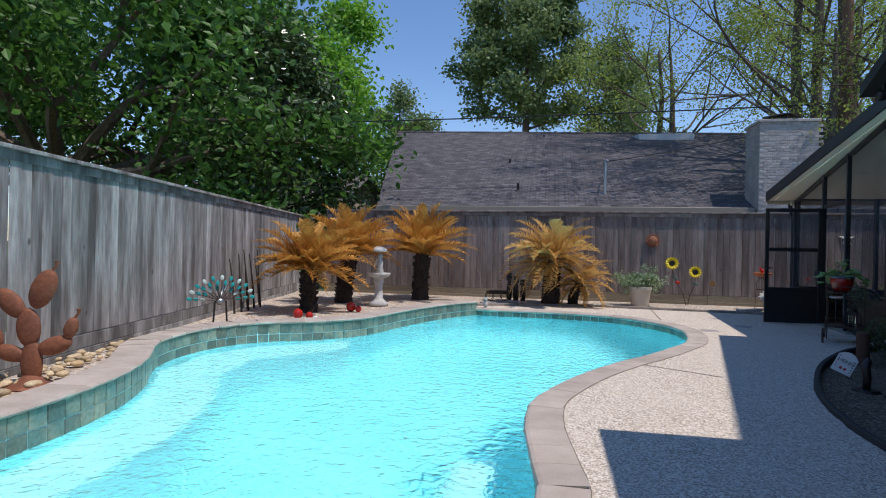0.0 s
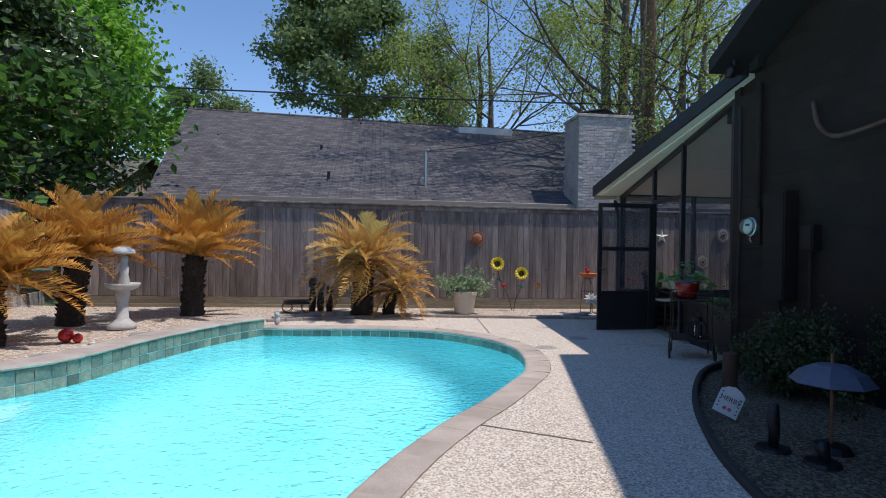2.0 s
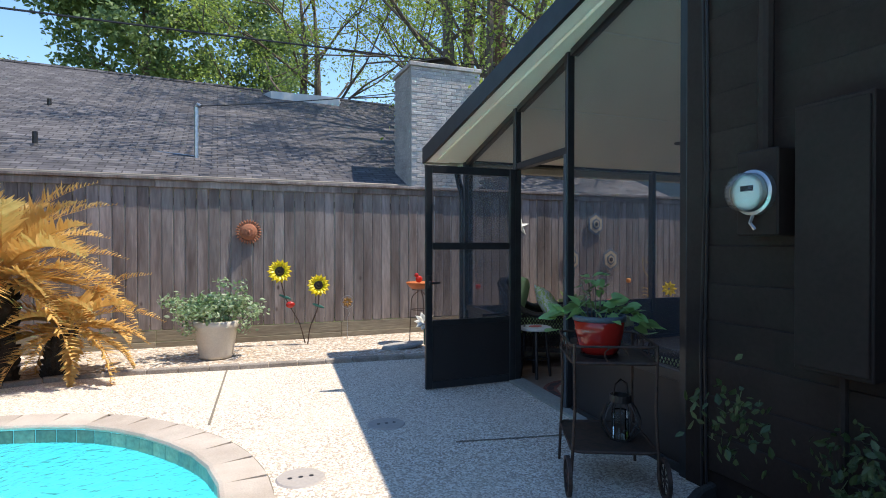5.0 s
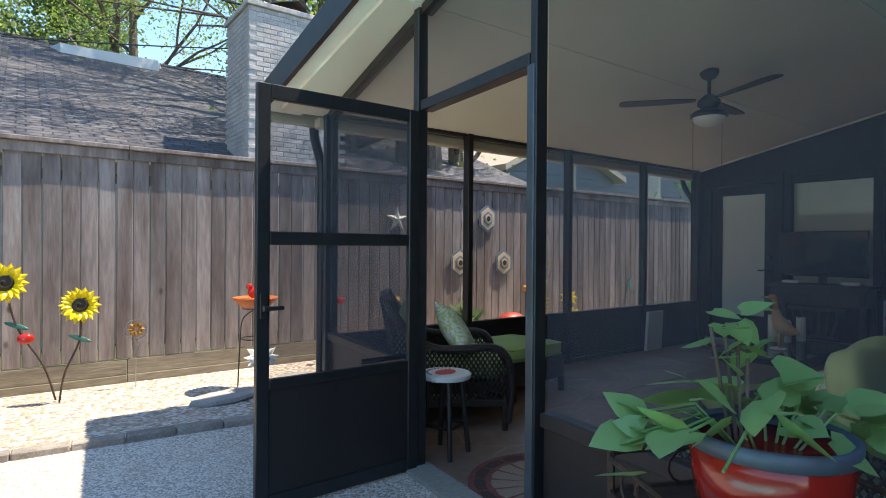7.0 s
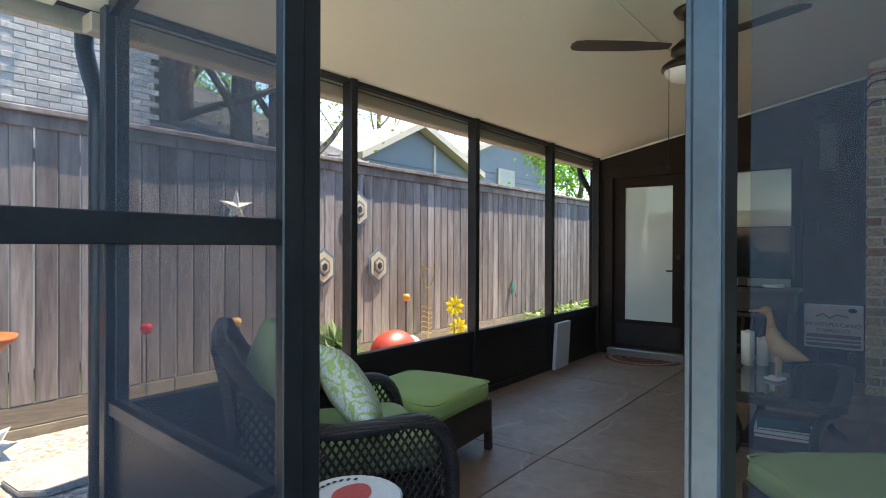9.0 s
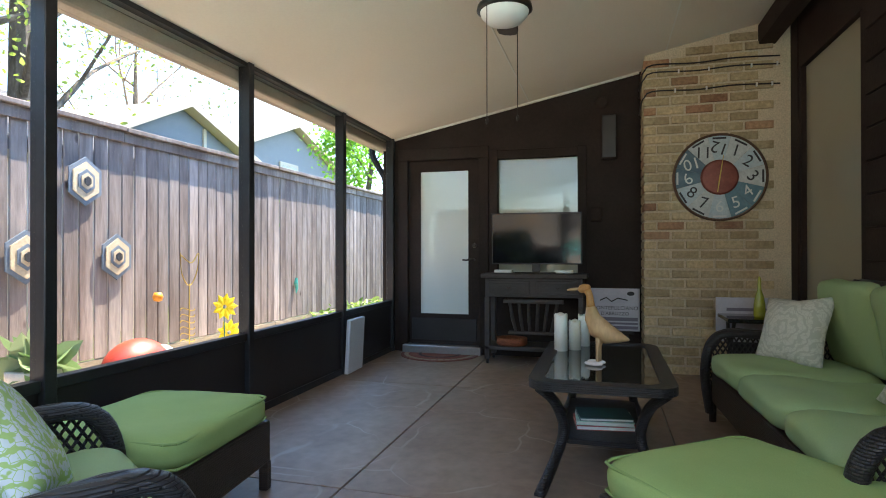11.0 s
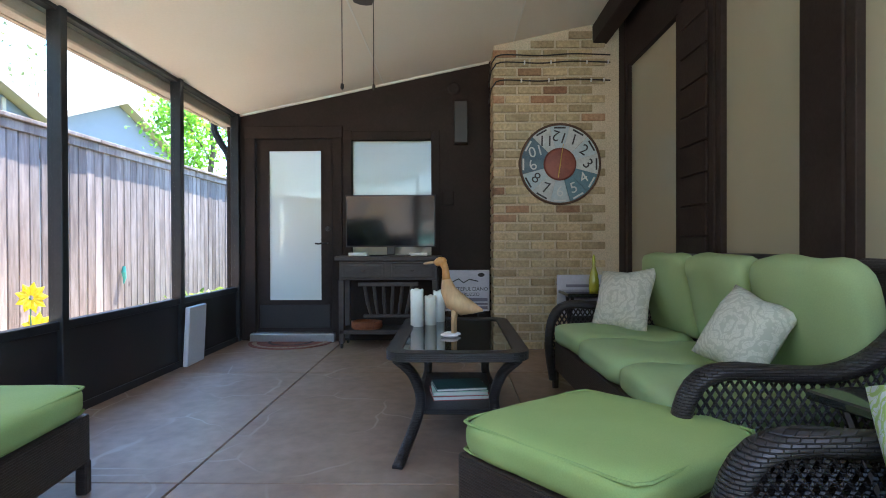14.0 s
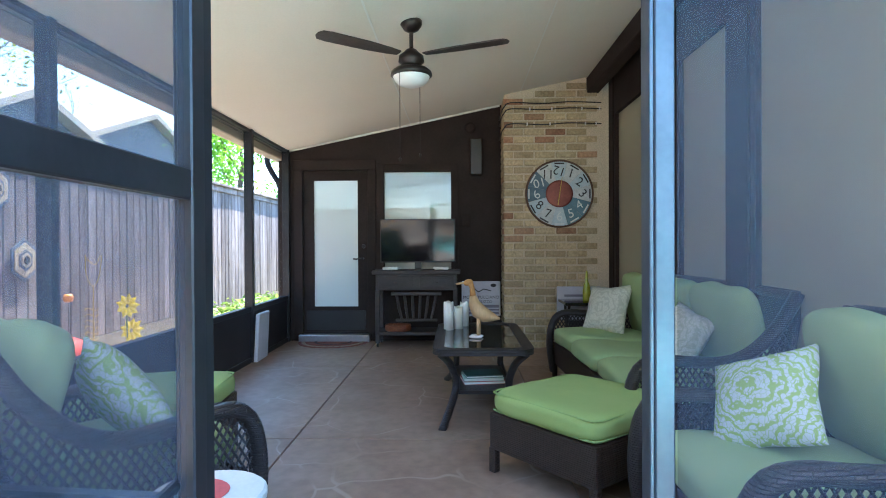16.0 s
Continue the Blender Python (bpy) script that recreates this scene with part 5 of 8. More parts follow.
# console with television
con = thing("console_table", pose(9.93, 10.26, 0.0), "dark painted rustic console with two drawers and open shelf", "console")
DKWOOD = mat("dark_stained_wood", (0.04, 0.032, 0.029), 0.6, color2=(0.06, 0.048, 0.042), scale=3, amount=0.8, fine=0.15, fine_scale=30, stretch=(1, 1, 4), bump=0.15)
part("top", box(-0.20, 0.20, -0.51, 0.51, 0.845, 0.89, 0.006), DKWOOD, con)
part("case", box(-0.17, 0.19, -0.47, 0.47, 0.66, 0.843, 0.004), DKWOOD, con)
for y in (-0.235, 0.235):
    dr = part("drawer", box(-0.185, -0.172, y - 0.20, y + 0.20, 0.685, 0.82, 0.004), DKWOOD, con)
    part("inset", box(-0.19, -0.1855, y - 0.17, y + 0.17, 0.71, 0.795, 0.002), DKWOOD, dr)
    part("handle", tube([(-0.192, y - 0.018, 0.758), (-0.203, y, 0.745), (-0.192, y + 0.018, 0.758)], 0.004, 6), IRON, dr)
for y in (-0.45, 0.45):
    for x in (-0.155, 0.165):
        part("leg", box(x - 0.025, x + 0.025, y - 0.025, y + 0.025, 0.05, 0.66, 0.004), DKWOOD, con)
        part("caster", lathe([(0, -0.01), (0.025, -0.01), (0.025, 0.01), (0, 0.01)], 14, m=pose(x, y, 0.025, 90, 0, 0)), BLACK, con)
part("shelf", box(-0.18, 0.19, -0.475, 0.475, 0.14, 0.18, 0.004), DKWOOD, con)
part("wine_rail", box(-0.17, -0.14, -0.29, 0.29, 0.60, 0.64, 0.004), DKWOOD, con)
for k in range(6):
    y = -0.2 + 0.08 * k
    part("spindle", tube([(-0.15, y * 1.15, 0.61), (-0.16, y, 0.45), (-0.15, y * 0.85, 0.33)], [0.016, 0.018, 0.014], 8), DKWOOD, con)
part("wine_rail", box(-0.17, -0.14, -0.24, 0.24, 0.30, 0.33, 0.004), DKWOOD, con)
bs = lathe([(0, 0.0), (0.14, 0.0), (0.155, 0.02), (0.15, 0.09), (0.145, 0.09), (0.14, 0.02), (0, 0.015)], 24)
bs = link("basket", bs, wicker_mat("rust_basket", (0.25, 0.07, 0.03), (0.35, 0.12, 0.05)), True)
bs.location = (9.85, 10.48, 0.181)
bs.scale = (0.8, 1.0, 0.85)
tagged(bs, "low rust-coloured woven basket on the console shelf", "basket")
tv = thing("television", pose(9.93, 10.25, 0.891), "flat black television on a stand, switched off", "television")
TVGLASS = mat("black_screen", (0.004, 0.005, 0.008), 0.08, spec=0.45)
part("body", box(0.0, 0.035, -0.445, 0.445, 0.085, 0.60, 0.005, m=Matrix.Rotation(radians(-3.2), 4, "Y")), BLACK, tv)
part("screen", box(-0.004, 0.0, -0.432, 0.432, 0.10, 0.587, m=Matrix.Rotation(radians(-3.2), 4, "Y")), TVGLASS, tv, "glossy black screen")
part("foot", box(-0.10, 0.10, -0.2, 0.2, 0.0, 0.012, 0.004), TVGLASS, tv)
part("neck", box(0.005, 0.03, -0.04, 0.04, 0.012, 0.09, 0.004), BLACK, tv)
for y, w in ((9.98, 0.12), (10.58, 0.12)):
    c = link("media_box", box(-0.05, 0.05, -w / 2 - 0.03, w / 2 + 0.03, 0, 0.03, 0.004), WHITEWAX)
    c.location = (9.97, y, 0.891)
    tagged(c, "small pale media box beside the television", "media box", "media boxes")

# ---- text helper ----
def letters(s, size, material, parent, m, name="lettering", depth=0.001):
    cu = bpy.data.curves.new("t", "FONT")
    cu.body, cu.size, cu.align_x, cu.align_y, cu.extrude = s, size, "CENTER", "CENTER", depth
    cu.resolution_u = 3
    ob = new("t", cu)
    bpy.context.view_layer.update()
    me = bpy.data.meshes.new_from_object(ob.evaluated_get(bpy.context.evaluated_depsgraph_get()))
    bpy.data.objects.remove(ob)
    me.materials.clear()
    me.materials.append(material)
    o = new(name, me)
    o.parent = parent
    o.matrix_local = m
    return o


FACE_W = pose(0, 0, 0, 90, 0, -90)      # turns a picture lying in x, y to face -x
INK = mat("black_ink", (0.02, 0.02, 0.025), 0.6)
# wine sign on its stand
sg = thing("wine_sign", pose(10.12, 9.50, 0.0), "white printed wine sign leaning on a black stand", "sign")
part("board", box(-0.012, 0.0, -0.235, 0.235, 0.32, 0.74, 0.006, m=Matrix.Translation((0.0, 0, 0))), mat("sign_white", (0.52, 0.52, 0.58), 0.5, color2=(0.42, 0.42, 0.5), scale=7, amount=0.6, fine=0.05), sg)
PURPLE = mat("muted_purple_ink", (0.16, 0.15, 0.2), 0.6)
letters("MONTEPULCIANO", 0.052, INK, sg, Matrix.Translation((-0.0145, 0, 0.545)) @ FACE_W)
letters("D'ABRUZZO", 0.048, INK, sg, Matrix.Translation((-0.0145, 0, 0.49)) @ FACE_W)
part("flourish", tube([(-0.014, 0.14, 0.62), (-0.014, 0.08, 0.65), (-0.014, 0.03, 0.61), (-0.014, -0.03, 0.645), (-0.014, -0.12, 0.625)], 0.006, 5), INK, sg)
part("seal", lathe([(0, 0.002), (0.035, 0.002), (0.035, 0.0)], 18, m=Matrix.Translation((-0.0125, -0.15, 0.69)) @ pose(0, 0, 0, 0, -90, 0) @ Matrix.Diagonal((0.6, 1, 1, 1))), INK, sg)
for z, h in ((0.34, 0.03), (0.385, 0.02), (0.42, 0.035)):
    part("printed_bar", box(-0.0145, -0.0122, -0.215, 0.215, z, z + h), PURPLE, sg)
for y in (-0.12, 0.12):
    part("stand_leg", tube([(-0.02, y, 0.0), (0.01, y, 0.33), (0.03, y, 0.72)], 0.009, 6), BLACK, sg)
part("stand_lip", box(-0.05, 0.005, -0.18, 0.18, 0.295, 0.318, 0.003), BLACK, sg)

# wall clock
ck = thing("wall_clock", pose(BX - 0.012, 8.62, 1.757), "large round clock of old licence plates with a copper centre", "clock")
R = 0.375
part("rim", lathe([(R - 0.01, 0.0), (R + 0.012, 0.0), (R + 0.012, 0.03), (R, 0.036), (R - 0.01, 0.03)], 48, m=pose(0, 0, 0, 0, -90, 0)), mat("rusty_rim", (0.12, 0.07, 0.045), 0.7, 0.3, fine=0.2), ck)
PL = [mat("plate_white", (0.55, 0.58, 0.58), 0.45, color2=(0.42, 0.46, 0.46), scale=14, amount=0.7, fine=0.1), mat("plate_pale_blue", (0.40, 0.50, 0.55), 0.45, color2=(0.5, 0.56, 0.58), scale=12, amount=0.7, fine=0.1),
      mat("plate_teal", (0.07, 0.17, 0.23), 0.45, color2=(0.12, 0.22, 0.27), scale=14, amount=0.7, fine=0.1), mat("plate_navy", (0.045, 0.10, 0.15), 0.45, color2=(0.1, 0.16, 0.2), scale=14, amount=0.7, fine=0.1)]
tone = {12: 1, 1: 0, 2: 1, 3: 0, 4: 2, 5: 2, 6: 1, 7: 0, 8: 1, 9: 3, 10: 3, 11: 0}
LIGHTINK = mat("pale_ink", (0.6, 0.63, 0.62), 0.5)
for h in range(1, 13):
    a = radians(90 - 30 * h)
    bm = bmesh.new()
    n = 6
    arc = [a - radians(14.8) + radians(29.6) * k / n for k in range(n + 1)]
    f0 = [bm.verts.new((-0.012, -r * math.cos(t), r * math.sin(t))) for r, t in [(0.15, t) for t in arc] + [(R - 0.008, t) for t in reversed(arc)]]
    f = bm.faces.new(f0)
    bm.normal_update()
    bmesh.ops.solidify(bm, geom=[f], thickness=0.008)
    pl = part("plate", bm, PL[tone[h]], ck)
    ink = LIGHTINK if tone[h] > 1 or h == 6 else INK
    letters(str(h), 0.145, ink, ck, Matrix.Translation((-0.0225, -0.262 * math.cos(a), 0.262 * math.sin(a))) @ FACE_W @ pose(0, 0, 0, 0, 0, (-30 * h if h not in (4, 5, 6, 7, 8) else 180 - 30 * h) * 0.55), "numeral")
    b = box(-0.002, 0.002, -0.055, 0.055, -0.008, 0.008)
    bmesh.ops.transform(b, matrix=Matrix.Translation((-0.021, -0.345 * math.cos(a), 0.345 * math.sin(a))) @ pose(0, 0, 0, 30 * h, 0, 0), verts=b.verts)
    part("worn_lettering", b, ink, ck)
part("hub", lathe([(0, 0.03), (0.14, 0.024), (0.155, 0.014), (0.155, 0.0)], 36, m=pose(-0.008, 0, 0, 0, -90, 0)), mat("copper_disc", (0.16, 0.035, 0.025), 0.45, 0.3, color2=(0.24, 0.07, 0.045), scale=9, amount=0.8, fine=0.12), ck, "rust-red copper disc")
BRASS = mat("brass", (0.55, 0.38, 0.09), 0.35, 0.9)
part("minute_hand", tube([(-0.042, 0, 0), (-0.042, -0.03, 0.19)], [0.005, 0.003], 6), BRASS, ck)
part("hour_hand", tube([(-0.045, 0, 0), (-0.045, 0.02, -0.13)], [0.006, 0.004], 6), BRASS, ck)

# cables and small fixtures on the walls
WHITECLIP = mat("white_clip", (0.7, 0.7, 0.68), 0.5, fine=0.05)
for k, z in enumerate((2.56, 2.73, 2.80)):
    pts = [(BX - 0.02, BY1 + 0.0, z - 0.06), (BX - 0.02, BY1 - 0.08, z), (BX - 0.02, 8.8, z - 0.012), (BX - 0.02, 8.5, z + 0.004), (BX - 0.02, 8.14, z - 0.01)]
    pts = [(EX - 0.02, BY1 + 0.012, z - 0.10), (BX + 0.1, BY1 + 0.012, z - 0.07)] + pts
    c = link("cable", tube(smooth_curve(pts, step=0.05), 0.007, 6), BLACK)
    tagged(c, "black cable clipped along the brick chimney breast", "cable", "wall cables")
    for yy in ((8.98, 8.72, 8.32, 8.2), (8.95, 8.70, 8.36, 8.16), ())[k]:
        part("clip", box(BX - 0.030, BX - 0.004, yy - 0.007, yy + 0.007, z - 0.022, z + 0.012, 0.002), WHITECLIP, c, "small white plastic clip")
sp_ = thing("loudspeaker", pose(EX - 0.06, 9.55, 2.25), "slim dark wall loudspeaker under the ceiling", "loudspeaker")
part("cabinet", box(-0.06, 0.05, -0.075, 0.075, -0.22, 0.22, 0.01), BROWN, sp_)
part("grille", box(-0.066, -0.061, -0.065, 0.065, -0.21, 0.21, 0.002), BLACK, sp_)
o_ = thing("outlet_box", pose(EX, 9.68, 1.48), "small brown weatherproof outlet box", "outlet")
part("box", box(-0.045, 0.0, -0.055, 0.055, -0.075, 0.075, 0.006), BROWN, o_)
part("cover", box(-0.052, -0.046, -0.045, 0.045, -0.065, 0.065, 0.003), BROWN, o_)
v_ = link("wall_vent", lathe([(0, 0.02), (0.05, 0.02), (0.07, 0.0)], 20, m=pose(EX - 0.001, 9.62, 2.62, 0, -90, 0)), BROWN)
tagged(v_, "small round brown vent cap on the end wall", "vent")
wp = link("foam_panel", box(-0.17, 0.17, -0.02, 0.02, 0, 0.49, 0.006), mat("white_foam", (0.62, 0.64, 0.68), 0.7, fine=0.04))
wp.matrix_world = pose(9.10, 11.84, 0.0, 3, 0, 2)
tagged(wp, "white rectangular panel leaning on the black kick panel", "panel")

# half-round door mat and the round mat at the entrance
def half_mat(name, m, r, a0, a1, label, tones, rings):
    th = thing(name, m, label, "doormat", "doormats")
    part("base", prism([(r * math.cos(radians(a0 + (a1 - a0) * k / 32)), r * math.sin(radians(a0 + (a1 - a0) * k / 32))) for k in range(33 if a1 - a0 < 360 else 32)], 0.001, 0.008), tones[0], th)
    for k, (r0, r1) in enumerate(rings):
        n = 16
        for s in range(n):
            t0, t1 = radians(a0 + (a1 - a0) * (s + 0.08) / n), radians(a0 + (a1 - a0) * (s + 0.92) / n)
            motif = prism([(r0 * math.cos(t0), r0 * math.sin(t0)), (r1 * math.cos(t0), r1 * math.sin(t0)), (r1 * math.cos((t0 + t1) / 2) * 1.02, r1 * math.sin((t0 + t1) / 2) * 1.02), (r1 * math.cos(t1), r1 * math.sin(t1)), (r0 * math.cos(t1), r0 * math.sin(t1))], 0.0085, 0.011)
            part("woven_motif", motif, tones[1 + k % 2], th)


RUGRED = mat("rust_rug", (0.20, 0.06, 0.045), 0.95, color2=(0.26, 0.11, 0.08), fine=0.2, fine_scale=90, amount=0.7, bump=0.4, bump_scale=200)
RUGTAN = mat("tan_rug", (0.34, 0.25, 0.18), 0.95, fine=0.2, fine_scale=90)
RUGDK = mat("dark_rug", (0.08, 0.05, 0.045), 0.95, fine=0.2, fine_scale=90)
half_mat("doormat", pose(10.12, 11.3, 0.0), 0.42, 90, 270, "half-round rust doormat before the glass door", (RUGRED, RUGTAN, RUGDK), ((0.34, 0.38), (0.2, 0.23)))
half_mat("doormat", pose(4.98, 9.75, 0.0), 0.46, 0, 360, "round rust mat with a radiating medallion at the entrance", (RUGRED, RUGDK, RUGTAN), ((0.37, 0.42), (0.12, 0.33), (0.04, 0.09)))

# ceiling fan
fz = ceil_z(10.09)
fan = thing("ceiling_fan", pose(7.175, 10.09, fz), "dark bronze ceiling fan with a frosted light and pull chains", "ceiling fan")
FANM = mat("dark_bronze_metal", (0.035, 0.03, 0.027), 0.4, 0.6, fine=0.1)
part("canopy", lathe([(0.0, 0.01), (0.075, 0.01), (0.075, -0.02), (0.05, -0.055), (0.02, -0.07), (0.0, -0.07)], 20), FANM, fan, smooth=True)
part("downrod", tube([(0, 0, -0.06), (0, 0, -0.20)], 0.014, 10), FANM, fan)
part("motor", lathe([(0.0, -0.19), (0.035, -0.19), (0.06, -0.215), (0.085, -0.235), (0.09, -0.275), (0.07, -0.29), (0.07, -0.31), (0.115, -0.325), (0.14, -0.345), (0.145, -0.37), (0.13, -0.378), (0.0, -0.378)], 28), FANM, fan, smooth=True)
part("light_globe", lathe([(0.128, -0.375), (0.12, -0.40), (0.09, -0.43), (0.045, -0.446), (0.0, -0.45)], 24), mat("frosted_globe", (0.75, 0.75, 0.72), 0.35), fan, "frosted white glass bowl", smooth=True)
for k, a in enumerate((8, 128, 248)):
    b = bmesh.new()
    L = [(0.10, 0.03), (0.18, 0.045), (0.35, 0.062), (0.62, 0.066), (0.68, 0.055), (0.70, 0.02)]
    top = [b.verts.new((x, y, 0.004 + 0.10 * y)) for x, y in L] + [b.verts.new((x, -y, 0.004 - 0.10 * y)) for x, y in reversed(L)]
    f = b.faces.new(top)
    b.normal_update()
    bmesh.ops.solidify(b, geom=[f], thickness=0.008)
    bmesh.ops.transform(b, matrix=pose(0, 0, -0.238, 0, 0, a), verts=b.verts)
    part("blade", b, DKWOOD, fan, "dark wooden blade")
for x, y, zb in ((-0.115, 0.07, -0.95), (0.115, -0.05, -0.89)):
    part("pull_chain", tube([(x, y, -0.36), (x, y, zb)], 0.0022, 5), FANM, fan)
    part("chain_knob", blob(0.01, 0.01, 0.02, m=Matrix.Translation((x, y, zb - 0.015)), sub=1), FANM, fan)

# painted stool by the door
st = thing("stool", pose(4.79, 10.47, 0.0, 0, 0, 20), "small dark stool with a painted white apple top", "stool")
part("seat", lathe([(0, 0.47), (0.155, 0.47), (0.16, 0.476), (0.16, 0.496), (0.152, 0.502), (0, 0.502)], 28), mat("painted_white", (0.62, 0.62, 0.58), 0.5, fine=0.05), st, "white painted round seat")
part("painted_apple", prism([(0.075 * math.cos(t) * (1 + 0.12 * math.cos(2 * t)), 0.06 * math.sin(t)) for t in [k * math.pi / 10 for k in range(20)]], 0.5035, 0.5045), mat("apple_red", (0.5, 0.05, 0.04), 0.5, fine=0.1), st, "red painted apple")
ring = [(0.115 * math.cos(radians(a)), 0.115 * math.sin(radians(a)), 0.5035) for a in range(20, 170, 12)]
for p in ring:
    part("painted_mark", box(-0.008, 0.008, -0.005, 0.005, 0, 0.0015, m=Matrix.Translation(p)), INK, st)
for k in range(4):
    a = radians(45 + 90 * k)
    part("leg", tube([(0.15 * math.cos(a), 0.15 * math.sin(a), 0.0), (0.10 * math.cos(a), 0.10 * math.sin(a), 0.475)], [0.015, 0.017], 8), BLACK, st)
    a2 = radians(135 + 90 * k)
    part("stretcher", tube([(0.13 * math.cos(a), 0.13 * math.sin(a), 0.18), (0.13 * math.cos(a2), 0.13 * math.sin(a2), 0.18)], 0.009, 6), BLACK, st)


def side_table(m, w, h, label):
    th = thing("side_table", m, label, "side table", "side tables")
    part("top", box(-w / 2, w / 2, -w / 2, w / 2, h - 0.03, h, 0.006), DARKGLASS, th)
    for sx in (-1, 1):
        part("leg", tube([(sx * w * 0.42, -w * 0.4, 0), (-sx * w * 0.3, -w * 0.36, h - 0.03)], 0.014, 6), BLACK, th)
        part("leg", tube([(sx * w * 0.42, w * 0.4, 0), (-sx * w * 0.3, w * 0.36, h - 0.03)], 0.014, 6), BLACK, th)
    part("stretcher", tube([(0, -w * 0.36, h / 2), (0, w * 0.36, h / 2)], 0.012, 6), BLACK, th)
    return th


side_table(pose(9.12, 8.50, 0.0), 0.42, 0.60, "small dark folding side table beside the sofa")
t2 = side_table(pose(5.88, 8.33, 0.0, 0, 0, 10), 0.42, 0.56, "dark glass side table beside the armchair")
bo = link("bottle", lathe([(0, 0), (0.036, 0.0), (0.042, 0.02), (0.04, 0.10), (0.03, 0.16), (0.014, 0.21), (0.012, 0.29), (0.005, 0.31), (0, 0.312)], 20), mat("yellow_green_glass", (0.30, 0.33, 0.02), 0.1, color2=(0.4, 0.42, 0.05), scale=20, amount=0.7, spec=0.8), True)
bo.location = (9.08, 8.46, 0.601)
tagged(bo, "tall yellow-green glass bottle on the side table", "bottle")
ps = thing("printed_sign", pose(9.35, 8.50, 0.42), "white printed sign behind the side table", "sign")
part("board", box(-0.01, 0.0, -0.24, 0.22, -0.05, 0.31, 0.004), bpy.data.materials["sign_white"], ps)
for z in (0.02, 0.10, 0.2):
    part("printed_bar", box(-0.0125, -0.0105, -0.18, 0.14, z, z + 0.025), PURPLE, ps)
part("foot", box(-0.05, 0.05, -0.1, 0.1, -0.42, -0.05, 0.004), BLACK, ps)


# ---- garden things ----
def leaf_mat(name, c1, c2, trans=0.35, rough=0.5):
    m = bpy.data.materials.new(name)
    m.use_nodes = True
    t = m.node_tree
    b = t.nodes["Principled BSDF"]
    b.inputs["Roughness"].default_value = rough
    geo, mx, tr, ms = t.nodes.new("ShaderNodeNewGeometry"), t.nodes.new("ShaderNodeMix"), t.nodes.new("ShaderNodeBsdfTranslucent"), t.nodes.new("ShaderNodeMixShader")
    mx.data_type = "RGBA"
    mx.inputs[6].default_value, mx.inputs[7].default_value = (*c1, 1), (*c2, 1)
    t.links.new(geo.outputs["Random Per Island"], mx.inputs[0])
    t.links.new(mx.outputs[2], b.inputs["Base Color"])
    t.links.new(mx.outputs[2], tr.inputs[0])
    ms.inputs[0].default_value = trans
    t.links.new(b.outputs[0], ms.inputs[1])
    t.links.new(tr.outputs[0], ms.inputs[2])
    t.links.new(ms.outputs[0], t.nodes["Material Output"].inputs[0])
    return m


FROND = leaf_mat("dry_golden_frond", (0.50, 0.24, 0.04), (0.74, 0.43, 0.10), 0.3, 0.6)
FRONDPALE = leaf_mat("dry_straw_frond", (0.58, 0.35, 0.10), (0.76, 0.52, 0.19), 0.3, 0.6)
CYTRUNK = mat("shaggy_cycad_trunk", (0.022, 0.016, 0.013), 0.95, color2=(0.05, 0.035, 0.025), scale=14, amount=0.8, fine=0.3)


def frond(L, droop, seed, material):
    """A feather leaf along +x, arching down, with many narrow leaflets."""
    r = random.Random(seed)
    verts, faces = [], []
    n = 38
    def axis(s):
        return Vector((L * (s - 0.10 * droop * s * s), 0.02 * math.sin(3 * s + seed), L * (0.12 * s - droop * 0.55 * s ** 2.3)))
    for i in range(6):
        a, b = axis(i / 6), axis((i + 1) / 6)
        w0, w1 = 0.012 * (1 - i / 7), 0.012 * (1 - (i + 1) / 7)
        k = len(verts)
        verts += [a + Vector((0, w0, 0)), a - Vector((0, w0, 0)), b - Vector((0, w1, 0)), b + Vector((0, w1, 0)), a - Vector((0, 0, w0)), b - Vector((0, 0, w1))]
        faces += [(k, k + 1, k + 2, k + 3), (k + 1, k + 4, k + 5, k + 2), (k + 4, k, k + 3, k + 5)]
    for i in range(n):
        s = 0.14 + 0.86 * i / (n - 1)
        p = axis(s)
        l = L * 0.22 * (math.sin(math.pi * min(1, 0.18 + 0.86 * s)) ** 0.7) * r.uniform(0.85, 1.1)
        for sg in (-1, 1):
            fw = radians(r.uniform(38, 58))
            d = Vector((math.cos(fw), sg * math.sin(fw) * r.uniform(0.6, 0.85), r.uniform(0.1, 0.45) - 0.25 * droop))
            q = p + d.normalized() * l
            w = Vector((0.017, -sg * 0.006, 0))
            mid = (p + q) / 2 + Vector((0, 0, 0.008))
            k = len(verts)
            verts += [p - w * 0.6, p + w * 0.6, mid + w, q, mid - w]
            faces += [(k, k + 1, k + 2, k + 4), (k + 4, k + 2, k + 3)]
    me = bpy.data.meshes.new("frond")
    me.from_pydata([tuple(v) for v in verts], [], faces)
    me.materials.append(material)
    return me


